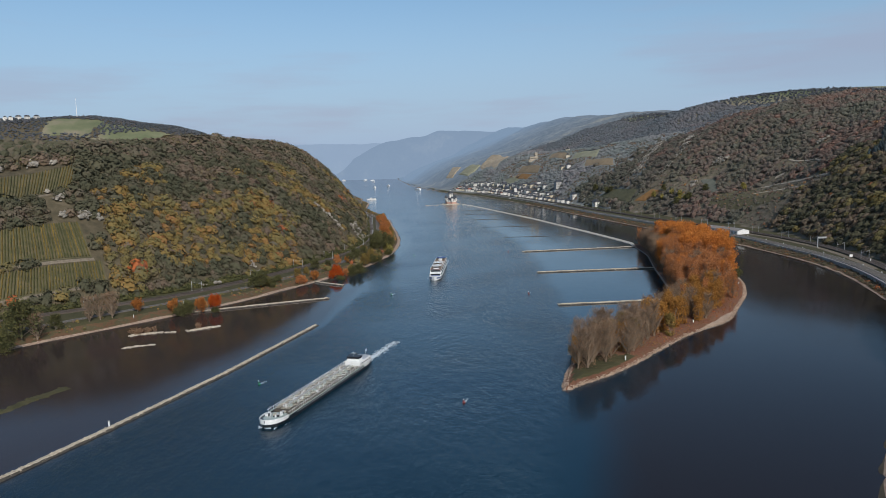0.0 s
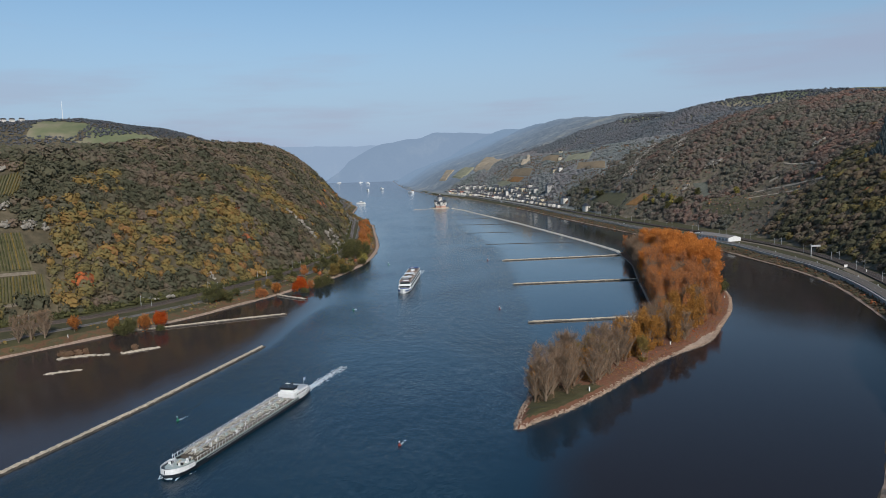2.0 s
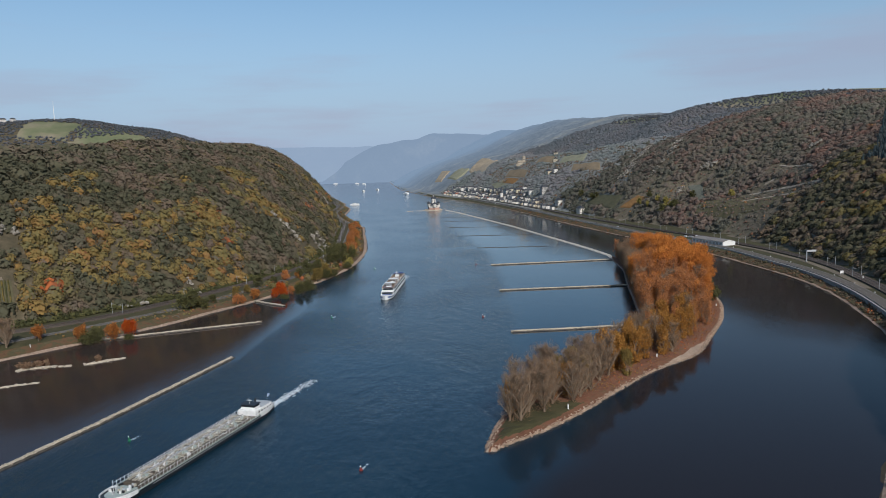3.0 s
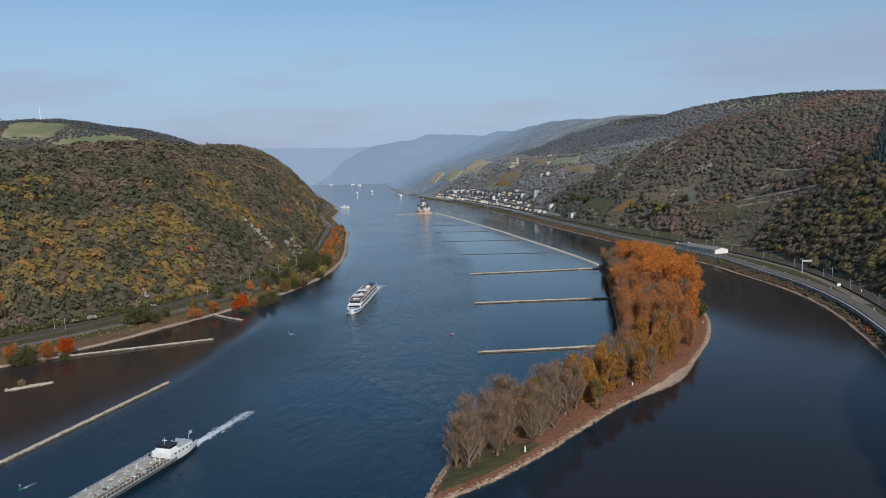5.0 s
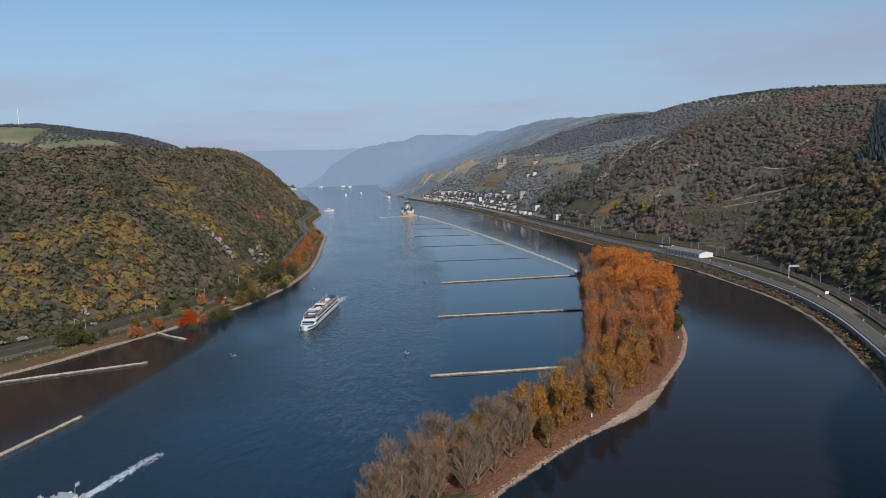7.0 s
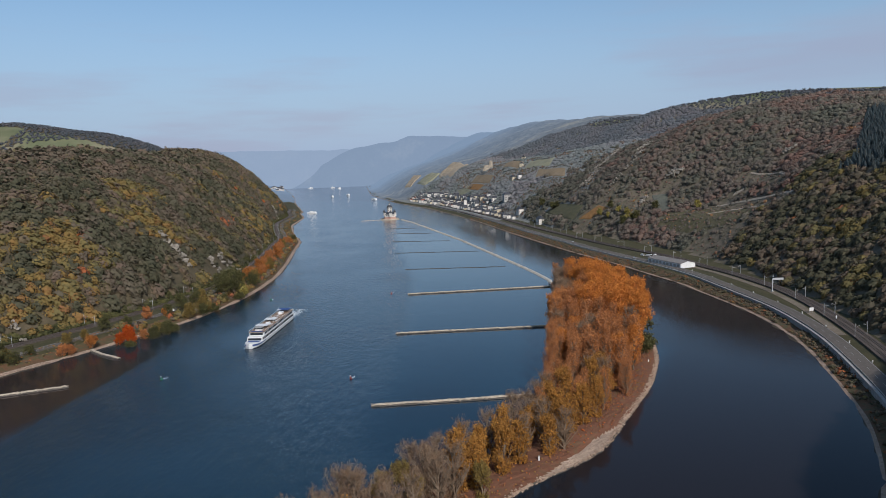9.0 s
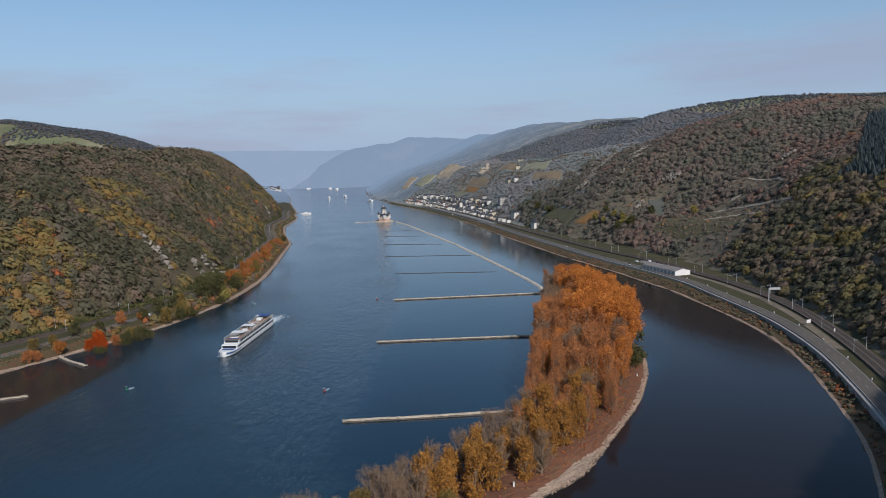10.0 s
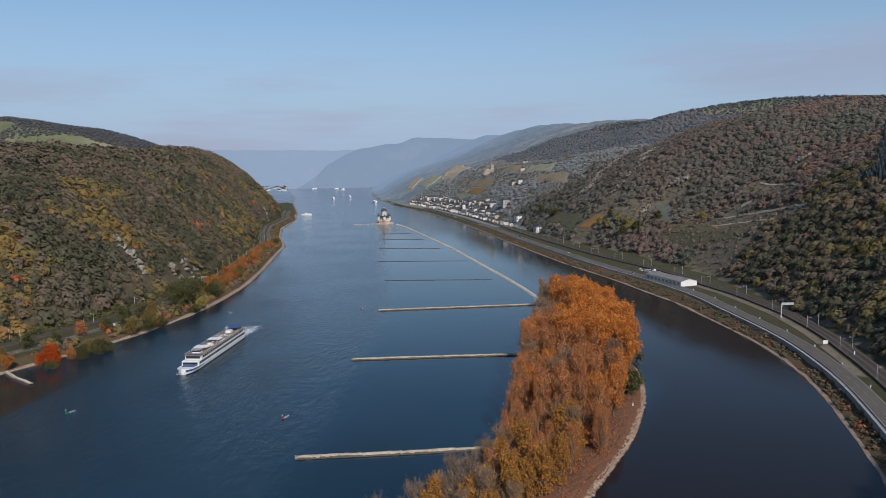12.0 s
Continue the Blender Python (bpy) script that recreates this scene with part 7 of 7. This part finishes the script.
def house(w, l, h, roof_h, wall, roof, label, category="house", windows=3):
    ob = thing("house", label, category, "houses of the riverside town")
    body = part("wall", box(-w, -l, -3, w, l, h, 0.08), wall, ob)
    bm = bmesh.new()
    a = [bm.verts.new(p) for p in ((-w - 0.4, -l - 0.4, h), (w + 0.4, -l - 0.4, h), (w + 0.4, l + 0.4, h), (-w - 0.4, l + 0.4, h), (0, -l - 0.4, h + roof_h), (0, l + 0.4, h + roof_h))]
    for f in ((0, 1, 4), (3, 5, 2), (0, 4, 5, 3), (1, 2, 5, 4), (0, 3, 2, 1)):
        bm.faces.new([a[k] for k in f])
    top = part("roof", bm, roof, ob)
    part("chimney", box(w * 0.3, -0.5, h + roof_h * 0.4, w * 0.3 + 0.9, 0.4, h + roof_h + 0.9, 0.05), OLDSTONE, top)
    for z in np.arange(1.2, h - 1.5, 2.9):
        for k in range(windows):
            u = -w + (k + 0.5) * 2 * w / windows
            part("window", box(u - 0.5, -l - 0.06, z, u + 0.5, -l + 0.04, z + 1.4), GLASS, body)
        for k in range(windows):
            v = -l + (k + 0.5) * 2 * l / windows
            part("window", box(-w - 0.06, v - 0.5, z, -w + 0.04, v + 0.5, z + 1.4), GLASS, body)
    return ob


def build_town():
    rng = np.random.default_rng(12)
    kinds = [house(4.5, 6, 7, 4.5, WALLS[0], SLATE, "white gabled townhouse with a slate roof"),
             house(5.5, 7, 9, 5.5, WALLS[0], SLATE, "tall white townhouse with a steep slate roof"),
             house(5, 6, 6.5, 4.5, WALLS[1], SLATE, "cream townhouse with a slate roof"),
             house(4.5, 5.5, 8, 4.5, WALLS[2], SLATE, "grey townhouse with a slate roof"),
             house(5, 6.5, 7, 5, WALLS[0], TILE, "white townhouse with a red tiled roof")]
    for y in np.arange(1640, 2560, 14):
        dense = 1 if y < 1760 else 2
        if y > 1850:
            dense = 3
        for row in range(dense):
            if rng.random() < 0.12:
                continue
            d = float(EAST_FLAT(y)) + (-6, 8, 24)[row] + rng.uniform(-4, 4)
            yy = y + rng.uniform(-4, 4)
            x = float(EAST_SHORE(yy)) + d
            k = int(rng.choice(5, p=[0.40, 0.26, 0.18, 0.12, 0.04]))
            s = rng.uniform(0.68, 0.98)
            copy_thing(kinds[k], pose(x, yy, float(ground_z(x, yy)), 0, 0, rng.choice([0, 90]) + rng.uniform(-14, 18)) @ Matrix.Diagonal((s, s, s, 1)))
    for x, y in ((318, 1485), (300, 1640), (262, 1930), (318, 1900), (330, 1870), (350, 1990), (372, 2110), (392, 2300)):
        k = int(rng.integers(0, 3))
        copy_thing(kinds[k], pose(x, y, float(ground_z(x, y)), 0, 0, rng.uniform(-20, 20)))
    for ob in kinds:
        for o in (*ob.children_recursive, ob):
            bpy.data.objects.remove(o)
    # church with its tower, and an old toll building
    x, y = 205, 2030
    ob = thing("church", "pale church with a square tower and slate spire", "church", at=pose(x, y, float(ground_z(x, y)), 0, 0, 10))
    part("nave", box(-6, -10, -3, 6, 12, 10, 0.1), WALLS[0], ob)
    part("nave_roof", prism([(-6.5, -10.5), (6.5, -10.5), (6.5, 12.5), (-6.5, 12.5)], 10, 16, inset=0.7), SLATE, ob)
    tower = part("tower", box(-3.5, -16, -3, 3.5, -9.5, 22, 0.1), WALLS[0], ob)
    part("spire", rod((0, -12.7, 22), (0, -12.7, 34), 4.4, 0.05, 8), SLATE, tower)
    x, y = 290, 1790
    ob = thing("villa", "large grey stone villa with a hipped roof above the railway", "house", at=pose(x, y, float(ground_z(x, y)), 0, 0, 12))
    part("wall", box(-8, -7, -4, 8, 7, 13, 0.1), WALLS[2], ob)
    part("roof", prism([(-8.6, -7.6), (8.6, -7.6), (8.6, 7.6), (-8.6, 7.6)], 13, 18, inset=0.6), SLATE, ob)
    for k in range(4):
        for z in (2, 6, 10):
            part("window", box(-6.5 + k * 3.8, -7.06, z, -5.3 + k * 3.8, -6.96, z + 1.8), GLASS, ob)


build_town()


# the far town on the west bank, beyond the headland
def far_town():
    rng = np.random.default_rng(14)
    pattern = house(6, 7, 8, 5, WALLS[0], SLATE, "white house of a far riverside town", windows=1)
    for k in range(46):
        y = rng.uniform(3900, 4750)
        x = float(WEST_SHORE(y)) - rng.uniform(20, 330)
        copy_thing(pattern, pose(x, y, float(ground_z(x, y)) + 6, 0, 0, rng.uniform(-30, 60)))
    # a few houses on the far hilltop
    for x, y in ((-1470, 2440), (-1452, 2452), (-1430, 2446), (-1412, 2460), (-1380, 2455), (-1352, 2462)):
        copy_thing(pattern, pose(x, y, float(ground_z(x, y)) + 2, 0, 0, rng.uniform(-30, 60)))
    for o in (*pattern.children_recursive, pattern):
        bpy.data.objects.remove(o)


far_town()


# ---- rocks awash in the west pool ----
def shoal(line, half, label, seed, top=0.7, bushes=0, stone=None):
    """A low bank of pale boulders just above the water."""
    rng = np.random.default_rng(seed)
    ob = thing("shoal", label, "rocks", "rock shoals in the west pool")
    sec = [(-1.0, -0.8), (-0.6, 0.05), (-0.25, top), (0.25, top), (0.6, 0.05), (1.0, -0.8)]
    ribbon(line, half, sec, "bar", stone or STONE, ob, 1.5, 0.35, seed)
    line = np.array(line, float)
    for k in range(14):
        q = rng.random() * (len(line) - 1)
        c = line[int(q)] + (line[int(q) + 1] - line[int(q)]) * (q % 1) + rng.uniform(-1, 1, 2) * half * 1.1
        v, f = lump(rng, 1, 0.3)
        s = rng.uniform(0.4, 1.3)
        link_mesh("boulder", v * (s, s * 1.2, s * 0.6) + (*c, 0.1), f, [stone or STONE], ob)
    for k in range(bushes):
        q = rng.random() * (len(line) - 1)
        c = line[int(q)] + (line[int(q) + 1] - line[int(q)]) * (q % 1) + rng.uniform(-0.4, 0.4, 2) * half
        r2 = np.random.default_rng(seed + k + 50)
        segs, tips = branches(r2, 3.6, 1.8, 12, 5, 0.9, 0.08, 0.02)
        v, f = wood_mesh(segs, 0.8)
        link_mesh("shrub", v + (*c, 0.2), f, [TWIG], ob)
        v, f, t = leaf_mesh(r2, tips, 3, 0.5, 0.35)
        link_mesh("shrub_leaves", v + (*c, 0.2), f, [TWIG_SPRAY], ob, tint=t)


shoal([(-216, 480), (-206, 484), (-195, 488)], 2.6, "pale rock shoal with low shrubs in the shallow pool", 61, 0.9, 7)
shoal([(-178, 489), (-169, 495), (-159, 502)], 2.3, "pale rock shoal in the shallow pool", 62, 0.9, 2)
shoal([(-205, 446), (-197, 450), (-187, 453)], 1.9, "pale rock shoal barely above the pool", 63, 0.5)
shoal([(-192, 486), (-186, 487)], 1.1, "small pale rocks in the shallow pool", 64, 0.5)
shoal([(-222, 318), (-211, 332), (-206, 350), (-199, 366)], 5.5, "long dark gravel bar in the shallow pool", 65, 0.5, 0, GRASS)

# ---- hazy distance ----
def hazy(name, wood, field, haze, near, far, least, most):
    """Far slopes of grey woods and pale fields; blue haze glow painted in by distance."""
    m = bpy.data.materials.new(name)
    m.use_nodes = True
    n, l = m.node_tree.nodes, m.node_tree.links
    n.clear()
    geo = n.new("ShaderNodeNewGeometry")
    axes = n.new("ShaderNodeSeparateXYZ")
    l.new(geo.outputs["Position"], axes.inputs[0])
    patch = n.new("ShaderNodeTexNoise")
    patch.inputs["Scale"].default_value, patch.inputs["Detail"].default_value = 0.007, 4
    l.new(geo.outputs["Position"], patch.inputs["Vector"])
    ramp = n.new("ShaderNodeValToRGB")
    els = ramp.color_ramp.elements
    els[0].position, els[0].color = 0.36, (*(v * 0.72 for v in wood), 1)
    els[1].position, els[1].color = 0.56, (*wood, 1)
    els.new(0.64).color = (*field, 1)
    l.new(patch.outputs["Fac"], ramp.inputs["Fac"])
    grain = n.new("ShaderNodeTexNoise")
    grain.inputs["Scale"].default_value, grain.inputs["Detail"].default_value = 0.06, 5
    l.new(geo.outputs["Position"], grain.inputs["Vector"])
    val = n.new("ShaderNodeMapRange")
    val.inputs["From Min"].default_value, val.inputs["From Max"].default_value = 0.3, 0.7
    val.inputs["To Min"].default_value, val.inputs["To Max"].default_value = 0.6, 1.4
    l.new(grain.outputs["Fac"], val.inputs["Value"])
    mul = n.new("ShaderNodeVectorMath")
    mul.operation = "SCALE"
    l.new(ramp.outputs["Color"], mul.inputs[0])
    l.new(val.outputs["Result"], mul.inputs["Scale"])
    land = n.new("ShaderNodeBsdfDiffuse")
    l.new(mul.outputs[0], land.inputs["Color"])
    # the haze is an emission colour, mixed over the land as y grows
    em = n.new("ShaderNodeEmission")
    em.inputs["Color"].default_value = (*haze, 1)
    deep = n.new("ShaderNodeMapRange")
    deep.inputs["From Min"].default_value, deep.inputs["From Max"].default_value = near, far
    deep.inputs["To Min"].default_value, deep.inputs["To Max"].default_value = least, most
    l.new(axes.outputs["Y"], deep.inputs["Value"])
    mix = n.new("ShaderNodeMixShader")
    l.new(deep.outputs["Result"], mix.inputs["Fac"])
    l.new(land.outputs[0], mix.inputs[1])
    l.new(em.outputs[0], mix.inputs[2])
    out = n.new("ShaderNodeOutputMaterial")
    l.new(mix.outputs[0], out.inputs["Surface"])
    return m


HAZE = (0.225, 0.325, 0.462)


def far_ridge(label, y, crest, material, seed):
    xs = np.arange(crest[0][0], crest[-1][0] + 1, 12.0)
    z = np.interp(xs, [c[0] for c in crest], [c[1] for c in crest])
    k = np.hanning(9)
    z = np.convolve(np.pad(z, 4, mode="edge"), k / k.sum(), mode="valid")
    z = z + (rough_noise(xs, xs * 0, 90, seed) - 0.5) * 12
    v = np.concatenate([np.c_[xs, np.full_like(xs, y + d), z * k + (-6 if k == 0 else 0)] for d, k in ((0, 0), (30, 0.3), (70, 0.65), (110, 1.0), (150, 0.6))])
    ob = link_mesh("backdrop", v, grid_faces(5, len(xs)), [material], smooth=True)
    tagged(ob, label, "far hills", kind="structure")


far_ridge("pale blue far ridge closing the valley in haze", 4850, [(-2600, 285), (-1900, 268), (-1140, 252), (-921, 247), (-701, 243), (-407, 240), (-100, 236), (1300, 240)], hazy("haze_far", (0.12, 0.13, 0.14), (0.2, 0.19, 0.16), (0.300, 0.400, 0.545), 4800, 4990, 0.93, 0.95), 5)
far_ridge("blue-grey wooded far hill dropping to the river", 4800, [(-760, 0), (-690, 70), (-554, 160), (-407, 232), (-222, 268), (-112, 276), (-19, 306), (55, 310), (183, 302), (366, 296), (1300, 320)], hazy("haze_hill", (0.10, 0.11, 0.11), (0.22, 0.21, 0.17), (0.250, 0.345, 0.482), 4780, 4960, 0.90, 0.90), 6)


def far_slope(label, y0, y1, side, material, lift, seed):
    """Far wooded valley side as one soft surface, the haze part of its material."""
    ys = np.arange(y0, y1 + 1, 25.0)
    out = np.r_[1.5, 12, np.arange(30, 1100, 22.0), np.arange(1100, 3400, 150)]
    shore = WEST_SHORE if side < 0 else EAST_SHORE
    rows = []
    for y in ys:
        x = shore(y) + side * out
        yy = np.full_like(x, y)
        rows.append(np.c_[x, yy, ground_z(x, yy) + far_swell(x, yy, seed, lift) * step(0, 80, out) * step(y0 - 40, y0 + 140, y) - 4 * step(y0 + 120, y0, y)])
    ob = link_mesh("backdrop", np.concatenate(rows), grid_faces(len(ys), len(out)), [material], smooth=True)
    tagged(ob, label, "far hills", kind="structure")


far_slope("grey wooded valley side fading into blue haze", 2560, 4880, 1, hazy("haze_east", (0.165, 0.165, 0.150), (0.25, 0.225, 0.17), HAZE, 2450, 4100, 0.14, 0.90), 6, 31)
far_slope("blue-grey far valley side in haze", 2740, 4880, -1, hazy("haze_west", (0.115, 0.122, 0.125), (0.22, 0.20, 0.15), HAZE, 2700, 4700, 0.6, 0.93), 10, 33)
